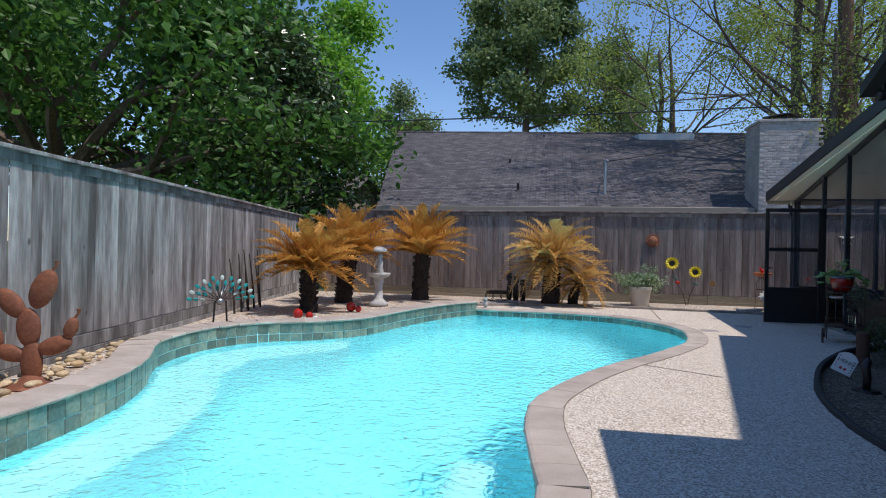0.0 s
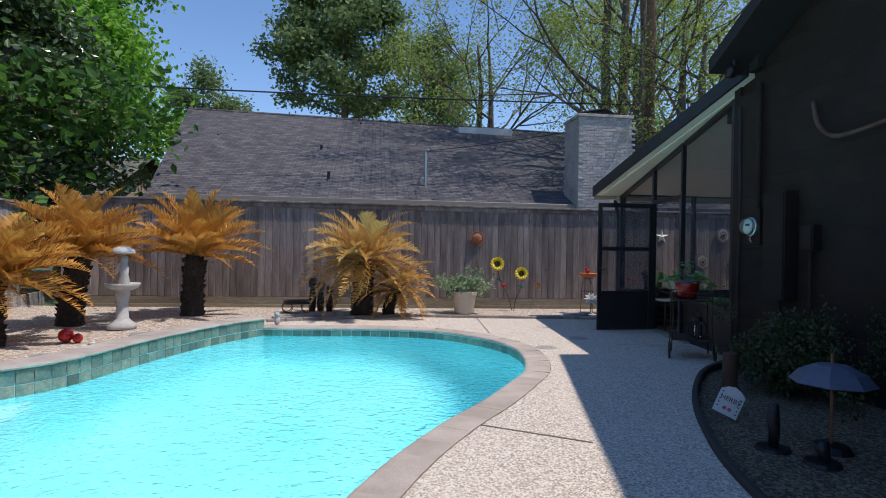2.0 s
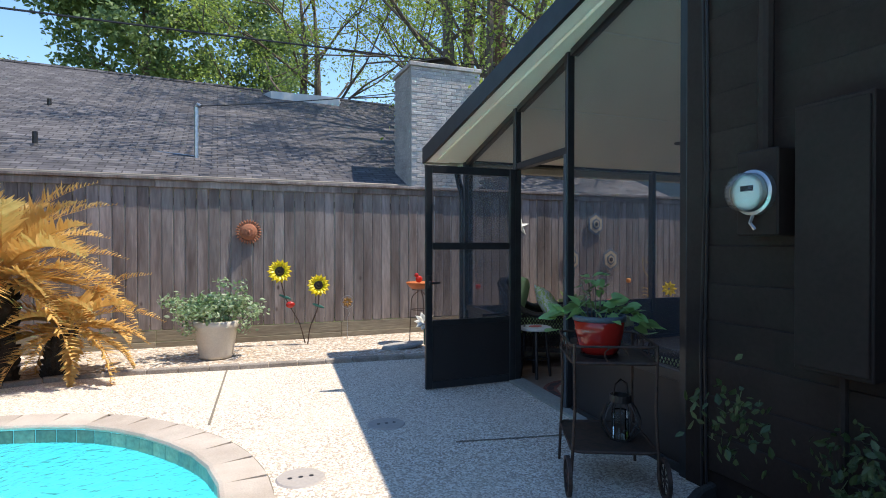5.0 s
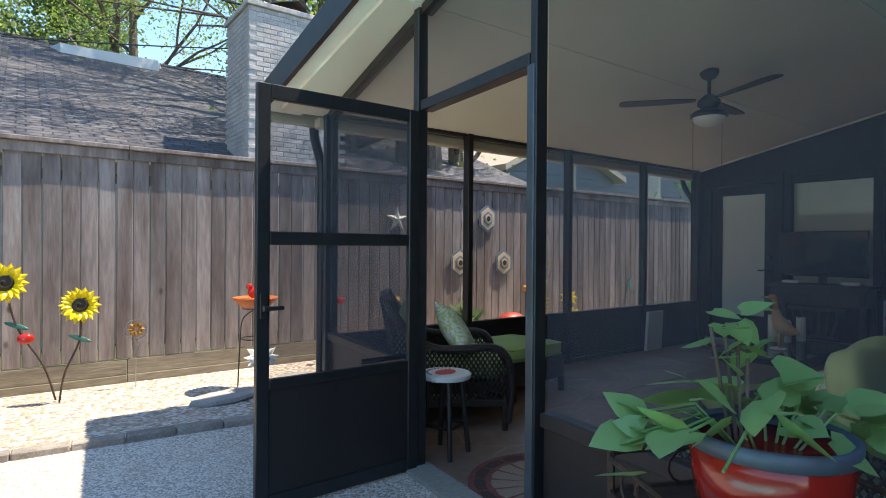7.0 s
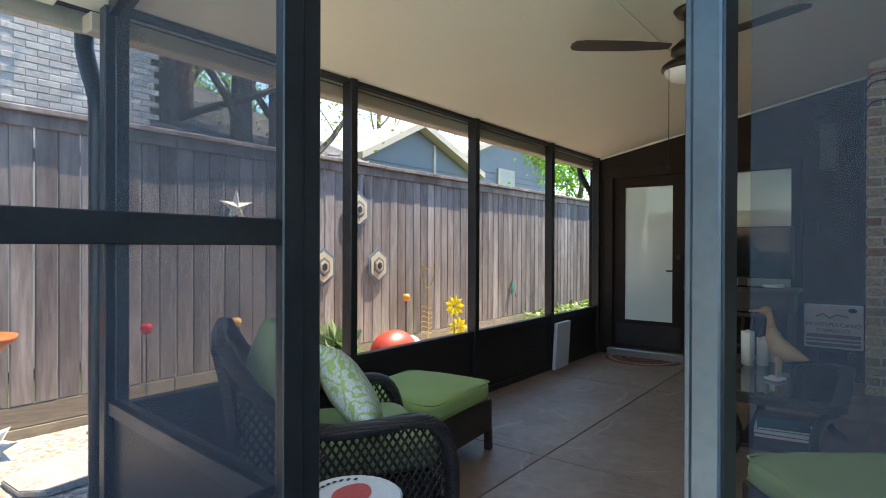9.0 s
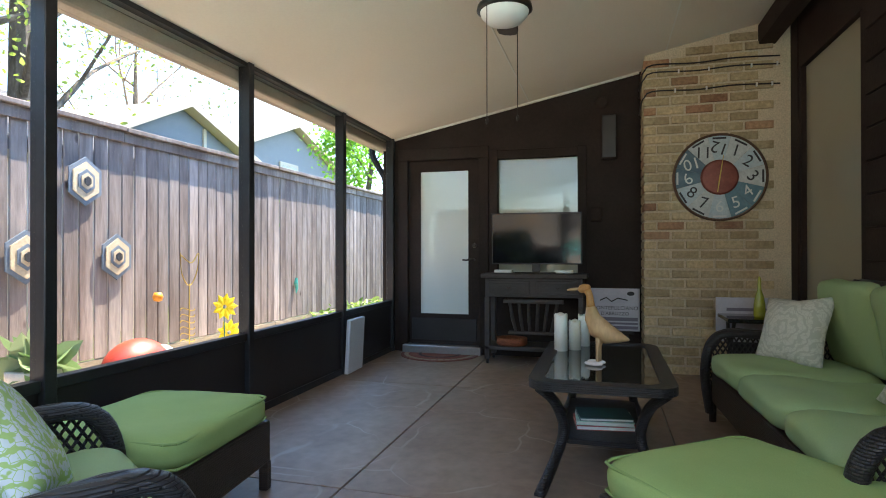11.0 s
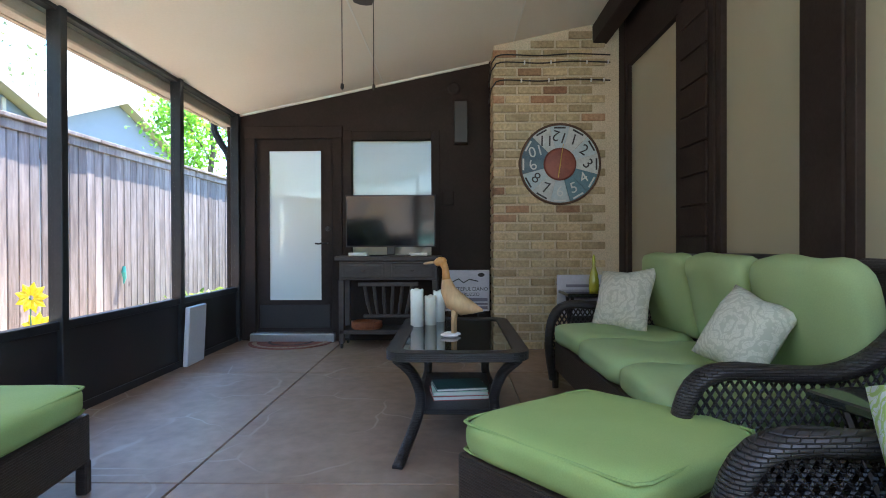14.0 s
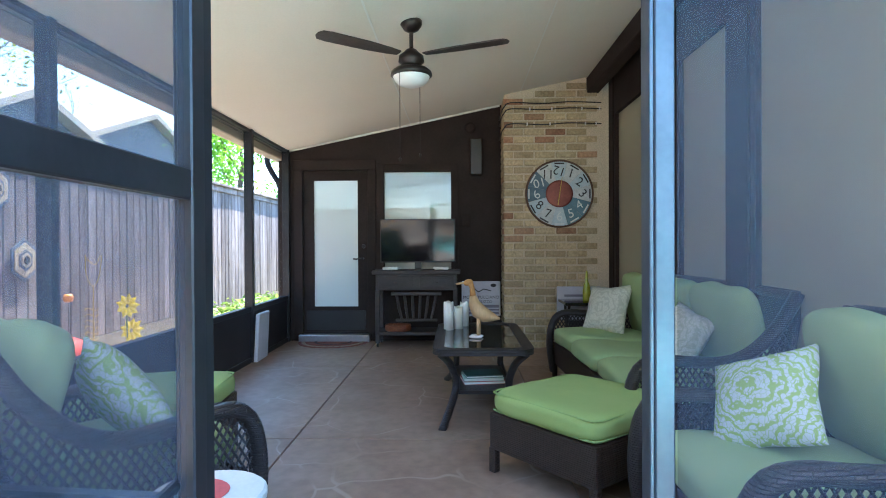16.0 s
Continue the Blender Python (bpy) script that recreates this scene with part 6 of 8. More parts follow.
def cycad(x, y, z0, top, h, r0, reach, droop, lean, count, seed, label, up=(5, 78), pale=False):
    th = thing("sago_palm", pose(x, y, z0), label, "sago palm", "sago palms")
    r = random.Random(seed)
    tx, ty = lean
    pts = [Vector((tx * s * s, ty * s * s, h * s)) for s in (0, 0.25, 0.5, 0.75, 1.0)]
    tb = tube(pts, [r0 * 1.1, r0 * 0.95, r0 * 0.9, r0 * 0.95, r0 * 0.8], 12)
    for k in range(150):
        s = r.random()
        a = r.uniform(0, 2 * math.pi)
        p = Vector((tx * s * s, ty * s * s, h * s)) + 0.92 * r0 * Vector((math.cos(a), math.sin(a), 0))
        lathe([(0.026, -0.01), (0.022, 0.02), (0.0, 0.055)], 4, tb, Matrix.Translation(p) @ Vector((math.cos(a), math.sin(a), 0.75)).to_track_quat("Z", "Y").to_matrix().to_4x4())
    part("trunk", tb, CYTRUNK, th, "dark shaggy trunk")
    ms = [frond(reach * k, droop * q, seed + i, FRONDPALE if pale else FROND) for i, (k, q) in enumerate(((1.0, 1.0), (0.9, 0.8), (1.05, 1.2), (0.82, 0.9)))]
    for k in range(count):
        s = (k + 0.5) / count
        el = up[1] + (up[0] - up[1]) * s ** 0.8 + r.uniform(-7, 7)
        az = k * 137.5 + r.uniform(-12, 12)
        shared("frond", ms[k % 4], th, Matrix.Translation((tx, ty, h - 0.03 + 0.05 * (1 - s))) @ pose(0, 0, 0, 0, 0, az) @ pose(0, 0, 0, r.uniform(-18, 18), -el, 0))


cycad(-4.56, 9.0, -0.01, 0, 0.80, 0.15, 1.18, 0.6, (0.0, 0.0), 54, 11, "sago palm with dry golden fronds beside the pool wall", (-8, 72))
cycad(-4.62, 10.95, -0.01, 0, 1.05, 0.18, 1.30, 0.62, (0.14, 0.0), 54, 22, "leaning sago palm with dry golden fronds")
cycad(-3.2, 12.2, -0.01, 0, 1.08, 0.19, 1.36, 0.5, (0.03, 0.0), 56, 33, "sago palm with upright dry golden fronds by the fence", (2, 80))
cycad(-0.2, 12.15, -0.01, 0, 1.0, 0.19, 1.30, 0.95, (0.02, 0.0), 58, 44, "sago palm with drooping straw-coloured fronds", (-25, 78), True)
cycad(0.28, 12.2, -0.01, 0, 0.5, 0.09, 0.9, 1.0, (0.14, -0.06), 24, 55, "small straw-coloured sago palm offset", (-25, 60), True)

# stone birdbath fountain with a child-under-umbrella finial kept as plain shapes
STONE = mat("grey_cast_stone", (0.42, 0.42, 0.40), 0.9, color2=(0.54, 0.53, 0.5), scale=8, amount=0.8, fine=0.15, bump=0.3, bump_scale=60)
b = lathe([(0, 0), (0.19, 0), (0.19, 0.05), (0.13, 0.09), (0.085, 0.14), (0.075, 0.35), (0.10, 0.46), (0.09, 0.5), (0.20, 0.54), (0.235, 0.60), (0.225, 0.605), (0.17, 0.57), (0, 0.56)], 28)
lathe([(0.05, 0.56), (0.075, 0.62), (0.05, 0.72), (0.06, 0.80), (0.035, 0.86), (0.05, 0.90), (0.04, 0.96), (0.0, 0.97)], 14, b, Matrix.Translation((0.02, 0, 0)))
blob(0.035, 0.03, 0.09, b, pose(-0.06, 0, 0.80, 0, 25, 0))
lathe([(0.0, 1.10), (0.08, 1.085), (0.14, 1.05), (0.165, 1.0), (0.155, 0.995), (0.10, 1.02), (0.0, 1.03)], 20, b)
tube([(0.03, 0, 0.9), (0.0, 0, 1.03)], 0.015, 6, b)
fo = link("fountain_statue", b, STONE, True)
fo.location = (-3.72, 10.6, -0.005)
fo.scale = (1.05, 1.05, 1.12)
tagged(fo, "grey cast stone birdbath statue under a small canopy", "fountain")

# rusty metal cactus
RUST = mat("rusted_sheet_metal", (0.30, 0.115, 0.06), 0.7, 0.3, color2=(0.19, 0.075, 0.045), scale=7, amount=0.8, fine=0.2, fine_scale=40, bump=0.2)
cx = thing("metal_cactus", pose(-4.42, 3.22, 0.0, 0, 0, 15), "rust-coloured metal prickly pear sculpture", "garden sculpture")
part("base", lathe([(0, 0.10), (0.06, 0.09), (0.10, 0.04), (0.17, 0.012), (0.18, 0)], 18), RUST, cx, smooth=True)
for rx, rz_, x, z, tilt in ((0.088, 0.19, 0.0, 0.19, 0), (0.097, 0.165, -0.03, 0.48, -4), (0.10, 0.175, 0.08, 0.80, 24), (0.085, 0.15, -0.17, 0.68, -42),
                            (0.075, 0.145, 0.18, 0.335, 72), (0.055, 0.095, 0.305, 0.48, 18), (0.07, 0.13, -0.17, 0.27, -74), (0.06, 0.10, -0.29, 0.40, -14)):
    part("pad", blob(rx, 0.042, rz_, m=pose(x, 0, z, 0, tilt, 0), sub=3), RUST, cx, smooth=True)
for x, z in ((0.155, 0.96), (0.335, 0.565), (-0.31, 0.49)):
    part("bud", tube([(x, 0, z), (x + 0.025, 0, z + 0.035), (x + 0.03, 0, z + 0.075)], [0.012, 0.011, 0.02], 6), RUST, cx)
ROCK = mat("river_rock", (0.46, 0.33, 0.18), 0.8, color2=(0.58, 0.48, 0.33), scale=6, amount=0.8, fine=0.2, rand=0.3, bump=0.2)
rr = random.Random(4)
rockm = [mesh_of("river_rock", blob(1, 1, 0.65, sub=2, wob=0.25, freq=1.3 + k), ROCK, True) for k in range(4)]
rk = thing("rock_pile", pose(0, 0, 0), "pile of rounded tan river rocks beside the coping", "rocks")
for k in range(120):
    t = rr.random()
    p = Vector((-4.05, 2.3, 0)).lerp(Vector((-4.95, 5.0, 0)), t) + Vector((rr.uniform(-0.35, 0.25), rr.uniform(-0.25, 0.25), 0))
    s = rr.uniform(0.024, 0.05)
    shared("river_rock", rockm[k % 4], rk, Matrix.Translation((p.x - 0.22, p.y, 0.02 + s * 0.3)) @ Matrix.Rotation(rr.uniform(0, 6), 4, "Z") @ Matrix.Diagonal((s * 1.3, s, s, 1)))

# peacock of coloured glass on a stand
GLS = [mat("teal_glass", (0.02, 0.30, 0.30), 0.15, color2=(0.05, 0.4, 0.38), scale=20, amount=0.6), mat("milky_glass", (0.55, 0.66, 0.62), 0.2)]
pk = thing("glass_peacock", pose(-5.02, 6.9, 0.0, 0, 0, 50), "metal peacock with a fan of teal glass drops", "garden ornament")
part("base", lathe([(0, 0.02), (0.2, 0.02), (0.2, 0.0)], 20), BLACK, pk)
for x in (-0.1, 0.1):
    part("stand_leg", tube([(x, 0, 0.02), (x * 0.8, 0, 0.36)], 0.014, 6), BLACK, pk)
part("body", blob(0.075, 0.09, 0.065, m=Matrix.Translation((0, 0.05, 0.35)), sub=2), STEEL, pk, smooth=True)
part("neck", tube([(0.02, 0.1, 0.36), (0.06, 0.14, 0.44), (0.07, 0.16, 0.50)], [0.03, 0.018, 0.02], 8), STEEL, pk, smooth=True)
for ring, (rad, n) in enumerate(((0.26, 8), (0.36, 10), (0.46, 11))):
    for k in range(n):
        a = radians(8 + 164 * k / (n - 1))
        c = Vector((rad * math.cos(a), -0.03 * ring, 0.36 + 0.75 * rad * math.sin(a)))
        fe = part("feather", tube([(0, 0, 0.36), c], 0.0035, 4), IRON, pk)
        part("glass_drop", blob(0.028, 0.01, 0.042, m=Matrix.Translation(c) @ pose(0, 0, 0, 0, 90 - math.degrees(a), 0), sub=2), GLS[(k + ring) % 2 if ring != 1 else 0], fe, smooth=True)

# flagstones and red glass balls along the raised coping
FLAG = mat("grey_flagstone", (0.27, 0.26, 0.245), 0.9, color2=(0.38, 0.36, 0.33), scale=5, amount=0.8, fine=0.2, rand=0.2, bump=0.4, bump_scale=40)


def flagstone(x, y, z, s, h, rz, seed):
    r = random.Random(seed)
    out = [(s * r.uniform(0.75, 1.1) * math.cos(2 * math.pi * k / 8), 0.7 * s * r.uniform(0.75, 1.1) * math.sin(2 * math.pi * k / 8)) for k in range(8)]
    o = link("flagstone", prism(out, 0, h, bevel=0.006), FLAG)
    o.matrix_world = pose(x, y, z, r.uniform(-4, 4), r.uniform(-4, 4), rz)
    return tagged(o, "flat broken grey flagstone in the gravel bed", "flagstone", "flagstones")


for k, (x, y, s) in enumerate(((-3.35, 8.05, 0.26), (-3.15, 8.8, 0.24), (-2.95, 9.4, 0.26), (-2.7, 10.0, 0.22), (-2.45, 10.6, 0.24), (-2.15, 11.1, 0.22), (-1.55, 11.75, 0.24), (-1.05, 11.95, 0.22), (-0.55, 12.05, 0.2), (-3.5, 7.6, 0.2), (-4.9, 6.3, 0.2))):
    flagstone(x, y, 0.0 if k != 10 else 0.02, s, 0.05 + 0.02 * (k % 3), 40 * k, k)
flagstone(4.05, 12.55, 0.0, 0.30, 0.035, 10, 70)
flagstone(4.75, 12.75, 0.0, 0.34, 0.035, 60, 71)
for k, (x, y, r) in enumerate(((-4.30, 8.0, 0.085), (-4.12, 8.05, 0.06), (-3.85, 9.3, 0.09), (-3.70, 9.28, 0.06))):
    o = link("gazing_ball", lathe([(0, -r), (0.4 * r, -0.92 * r), (0.87 * r, -0.5 * r), (r, 0), (0.87 * r, 0.5 * r), (0.5 * r, 0.87 * r), (0.2 * r, r), (0.0, 1.04 * r)], 20), mat("red_glaze", (0.42, 0.02, 0.012), 0.12), True)
    o.location = (x, y, r - 0.005)
    tagged(o, "glossy red glass ball resting on the gravel", "gazing ball", "gazing balls")
for k, (x, y) in enumerate(((-3.95, 7.9), (-3.35, 8.9))):
    o = link("white_stone", blob(0.05, 0.04, 0.045, sub=2, wob=0.2), WHITEWAX, True)
    o.location = (x, y, 0.03)
    tagged(o, "small rounded white stone in the bed", "stone", "white stones")
# bare dark stems by the side fence
for k in range(7):
    y = 8.3 + 0.22 * k
    x = -4.244 + -0.1922 * y + 0.22 + 0.05 * (k % 3)
    o = link("dead_stem", tube([(x, y, -0.02), (x - 0.06, y + 0.03, 0.5), (x - 0.15 + 0.04 * (k % 2), y + 0.05, 0.95 + 0.08 * (k % 3))], [0.02, 0.016, 0.008], 6), CYTRUNK)
    tagged(o, "bare dark stem leaning against the fence", "plant stem", "dead stems")
# small stone figure at the end of the raised wall and iron ornaments behind
b = blob(0.05, 0.045, 0.075, m=Matrix.Translation((0, 0, 0.07)), sub=2)
blob(0.042, 0.04, 0.045, b, Matrix.Translation((0.0, -0.01, 0.165)))
blob(0.018, 0.015, 0.025, b, Matrix.Translation((-0.03, 0, 0.205)))
blob(0.018, 0.015, 0.025, b, Matrix.Translation((0.03, 0, 0.205)))
o = link("stone_figure", b, STONE, True)
o.location = (-1.52, 10.92, 0.004)
tagged(o, "small grey stone animal figure on the coping", "garden statue")
wg = thing("toy_wagon", pose(-1.45, 12.75, 0.0, 0, 0, 10), "small dark rusted iron wagon ornament", "garden ornament")
part("tray", box(-0.25, 0.25, -0.12, 0.12, 0.16, 0.24, 0.01), IRON, wg)
for x in (-0.18, 0.18):
    for y in (-0.14, 0.14):
        part("wheel", lathe([(0.085, -0.008), (0.10, -0.008), (0.10, 0.008), (0.085, 0.008), (0.085, -0.008)], 18, m=pose(x, y, 0.1, 90, 0, 0)), IRON, wg)
part("handle", tube([(0.25, 0, 0.18), (0.45, 0, 0.35), (0.5, 0, 0.5)], 0.008, 6), IRON, wg)
for k, (x, h) in enumerate(((-1.18, 0.62), (-1.02, 0.55), (-0.85, 0.48))):
    t_ = thing("iron_figure", pose(x, 12.95, 0.0), "dark iron ornament standing by the fence", "garden ornament", "iron ornaments")
    part("body", tube([(0, 0, 0), (0, 0, h * 0.3), (0, 0, h * 0.6), (0, 0, h * 0.8), (0, 0, h)], [0.06, 0.075, 0.055, 0.035, 0.03], 10), BLACK, t_, smooth=True)
    part("crest", box(-0.07, 0.07, -0.008, 0.008, h * 0.75, h * 1.05, 0.004), BLACK, t_)


def leaf_cloud(bm_name, spots, n, size, material, seed, spread, flat_=0.6, curl=0.15):
    """Many small leaves round the given spots, in one mesh."""
    r = np.random.RandomState(seed)
    spots = np.array(spots, float)
    c = spots[r.randint(0, len(spots), n)] + r.normal(0, 1, (n, 3)) * np.array(spread)
    d = r.normal(0, 1, (n, 3))
    d[:, 2] *= flat_
    d /= np.linalg.norm(d, axis=1)[:, None]
    s = np.cross(d, r.normal(0, 1, (n, 3)))
    s /= np.linalg.norm(s, axis=1)[:, None] + 1e-9
    nrm = np.cross(d, s)
    L = size * r.uniform(0.6, 1.25, (n, 1))
    W = L * 0.28
    v = np.empty((n, 6, 3))
    v[:, 0] = c
    v[:, 1] = c + d * L * 0.35 + s * W
    v[:, 2] = c + d * L * 0.72 + s * W * 0.7 - nrm * L * curl * 0.4
    v[:, 3] = c + d * L - nrm * L * curl
    v[:, 4] = c + d * L * 0.72 - s * W * 0.7 - nrm * L * curl * 0.4
    v[:, 5] = c + d * L * 0.35 - s * W
    k = np.arange(n)[:, None] * 6
    f = np.concatenate([k + np.array([[0, 1, 2, 3]]), k + np.array([[0, 3, 4, 5]])])
    me = bpy.data.meshes.new(bm_name)
    me.from_pydata(v.reshape(-1, 3).tolist(), [], f.tolist())
    me.materials.append(material)
    return me


# white planter with a bushy plant
pp = thing("planter", pose(1.79, 12.72, 0.0), "cream plastic planter with a bushy variegated plant", "planter")
CREAM = mat("cream_plastic", (0.56, 0.50, 0.42), 0.6, color2=(0.48, 0.42, 0.35), scale=4, amount=0.6, fine=0.06)
part("pot", lathe([(0, 0), (0.185, 0), (0.19, 0.03), (0.235, 0.34), (0.25, 0.36), (0.255, 0.43), (0.24, 0.435), (0.225, 0.40), (0.0, 0.38)], 32), CREAM, pp, smooth=True)
rp = random.Random(8)
spots = [(rp.gauss(0, 0.20), rp.gauss(0, 0.17), 0.50 + abs(rp.gauss(0, 0.12))) for _ in range(60)] + [(0.32, -0.05, 0.36), (0.36, 0, 0.45), (-0.33, 0, 0.42), (-0.28, -0.1, 0.33)]
ob = new("foliage", leaf_cloud("foliage", spots, 2600, 0.055, leaf_mat("variegated_leaf", (0.15, 0.26, 0.10), (0.42, 0.50, 0.33), 0.3), 5, (0.05, 0.05, 0.045)))
ob.parent = pp
# sunflowers of painted metal
YEL = mat("yellow_enamel", (0.80, 0.62, 0.01), 0.4, color2=(0.72, 0.5, 0.01), scale=20, amount=0.7, fine=0.08)
LEAFGRN = mat("green_enamel", (0.02, 0.12, 0.08), 0.4, fine=0.1)
COIL = mat("dark_coil", (0.05, 0.035, 0.02), 0.5, 0.5, fine=0.2)


def petal_ring(n, r0, r1, w, tilt, z=0.0, off=0.0):
    bm = bmesh.new()
    for k in range(n):
        b = bmesh.new()
        vs = [b.verts.new(c) for c in ((r0, -w * 0.4, 0), (r0 + (r1 - r0) * 0.55, -w, tilt * 0.5), (r1, 0, tilt), (r0 + (r1 - r0) * 0.55, w, tilt * 0.5), (r0, w * 0.4, 0), ((r0 + r1) / 2, 0, tilt * 0.5 + 0.012))]
        for q in ((0, 1, 5), (1, 2, 5), (2, 3, 5), (3, 4, 5), (4, 0, 5)):
            b.faces.new([vs[i] for i in q])
        bmesh.ops.transform(b, matrix=Matrix.Translation((0, 0, z)) @ Matrix.Rotation(2 * math.pi * (k + off) / n, 4, "Z"), verts=b.verts)
        join(bm, b)
    return bm


def sunflower(x, y, z, r, foot, label):
    th = thing("metal_sunflower", pose(x, y, z, 80, 0, -14), label, "garden flower", "metal sunflowers")
    part("petals", petal_ring(14, 0.3 * r, r, 0.17 * r, 0.02), YEL, th)
    part("petals", petal_ring(14, 0.3 * r, 0.85 * r, 0.17 * r, 0.05, 0.01, 0.5), YEL, th)
    pts = [(0.05 * s * r * 1.0 * math.cos(s), 0.05 * s * r * math.sin(s), 0.035) for s in [0.5 * k for k in range(16)]]
    part("coil", tube(pts, 0.008, 6), COIL, th)
    part("disc", lathe([(0, 0.03), (0.38 * r, 0.02), (0.4 * r, 0.0)], 18), COIL, th)
    inv = th.matrix_world.inverted()
    st_ = [inv @ Vector(p) for p in ((x, y + 0.02, z), (x + (foot - x) * 0.15 + 0.02, y + 0.02, z * 0.65), (x + (foot - x) * 0.75, y + 0.02, z * 0.3), (foot, y + 0.03, 0.0))]
    part("stem", tube(smooth_curve([tuple(p) for p in st_], step=0.05), 0.008, 6), IRON, th)
    p = st_[1]
    part("leaf", blob(0.02, 0.09, 0.008, m=Matrix.Translation(p) @ pose(0, 0, 0, 0, 0, 70)), LEAFGRN, th)
    return th


sunflower(2.57, 13.25, 0.97, 0.165, 2.9, "yellow painted metal sunflower leaning by the fence")
sunflower(3.06, 13.15, 0.78, 0.155, 2.92, "shorter yellow painted metal sunflower by the fence")
o = link("ladybug_ornament", blob(0.06, 0.03, 0.045, sub=2), bpy.data.materials["red_glaze"], True)
o.location = (2.70, 13.22, 0.53)
tagged(o, "red metal ladybug on the sunflower stem", "ladybug ornament")
# terracotta sun face, as a plain relief
TERRA = mat("terracotta", (0.34, 0.12, 0.06), 0.85, color2=(0.24, 0.10, 0.055), scale=10, amount=0.8, fine=0.15)
b = petal_ring(26, 0.11, 0.175, 0.016, 0.005)
lathe([(0, 0.06), (0.05, 0.055), (0.09, 0.035), (0.115, 0.0)], 24, b)
blob(0.016, 0.03, 0.02, b, Matrix.Translation((0, -0.005, 0.06)))
blob(0.03, 0.012, 0.012, b, Matrix.Translation((0, -0.05, 0.048)))
for x in (-0.035, 0.035):
    blob(0.018, 0.01, 0.01, b, Matrix.Translation((x, 0.03, 0.052)))
o = link("sun_plaque", b, TERRA)
o.matrix_world = pose(2.2, 13.645, 1.50, 90, 0, 0)
tagged(o, "round terracotta sun plaque hung on the fence", "wall plaque")
# wire spinner
spn = thing("garden_spinner", pose(3.50, 13.4, 0.0), "thin wire garden spinner with a bronze flower", "garden spinner")
part("ring", tube([(0.09 * math.cos(a), 0, 0.52 + 0.09 * math.sin(a)) for a in [2 * math.pi * k / 24 for k in range(25)]], 0.004, 5), STEEL, spn)
part("stake", tube([(0, 0, 0), (0.0, 0, 0.30), (0.03, 0, 0.36), (0, 0, 0.43)], 0.004, 5), STEEL, spn)
pr = petal_ring(8, 0.015, 0.075, 0.02, 0.01)
bmesh.ops.transform(pr, matrix=pose(0, 0, 0.52, 90, 0, 0), verts=pr.verts)
part("flower", pr, mat("bronze_leaf", (0.28, 0.15, 0.04), 0.4, 0.6), spn)
# iron stand with orange bowl and bird
bw = thing("plant_stand", pose(4.36, 12.75, 0.0), "tall iron stand holding an orange bowl planter", "plant stand")
for k in range(3):
    a = radians(30 + 120 * k)
    part("leg", tube(smooth_curve([(0.15 * math.cos(a), 0.15 * math.sin(a), 0), (0.13 * math.cos(a), 0.13 * math.sin(a), 0.45), (0.11 * math.cos(a), 0.11 * math.sin(a), 0.62), (0.02 * math.cos(a), 0.02 * math.sin(a), 0.70)], step=0.05), 0.006, 6), IRON, bw)
for z, r in ((0.72, 0.11), (0.45, 0.12)):
    part("hoop", tube([(r * math.cos(2 * math.pi * k / 20), r * math.sin(2 * math.pi * k / 20), z) for k in range(21)], 0.005, 5), IRON, bw)
part("bowl", lathe([(0, 0.72), (0.12, 0.73), (0.19, 0.80), (0.195, 0.82), (0.18, 0.815), (0.0, 0.80)], 28), mat("orange_glaze", (0.52, 0.13, 0.03), 0.5, fine=0.08), bw, "orange terracotta bowl", smooth=True)
b = blob(0.05, 0.035, 0.05, m=pose(0, 0, 0.87, 0, 20, 0))
blob(0.03, 0.027, 0.03, b, Matrix.Translation((-0.035, 0, 0.925)))
o = link("bird_figure", b, bpy.data.materials["red_glaze"], True)
o.location = (4.34, 12.75, -0.01)
tagged(o, "small red bird figure in the orange bowl", "bird figure")
lo_ = thing("lotus_ornament", pose(4.35, 12.55, 0.0), "white metal lotus flower on a stem", "garden flower")
for n, r1, t in ((10, 0.15, 0.03), (9, 0.12, 0.07), (7, 0.08, 0.09)):
    pr = petal_ring(n, 0.015, r1, 0.03, t, 0, 0.3 * n)
    bmesh.ops.transform(pr, matrix=pose(0, 0, 0.30, 50, 0, -15), verts=pr.verts)
    part("petals", pr, mat("white_enamel", (0.75, 0.73, 0.66), 0.4), lo_)
part("stem", tube([(0, 0, 0), (0, 0, 0.29)], 0.008, 6), LEAFGRN, lo_)
# star, red bird and ball stakes beyond the screens
sr = thing("metal_star", pose(6.42, 13.667, 1.62, 90, 0, 0), "white metal star hung on the fence", "wall star")
b = bmesh.new()
c0 = b.verts.new((0, 0, 0.04))
ring = [b.verts.new(((0.17 if k % 2 == 0 else 0.06) * math.sin(math.pi * k / 5), (0.17 if k % 2 == 0 else 0.06) * math.cos(math.pi * k / 5), 0)) for k in range(10)]
for k in range(10):
    b.faces.new((c0, ring[(k + 1) % 10], ring[k]))
b.faces.new(ring)
bmesh.ops.recalc_face_normals(b, faces=b.faces)
part("star", b, mat("white_metal", (0.6, 0.58, 0.5), 0.5, fine=0.1), sr)
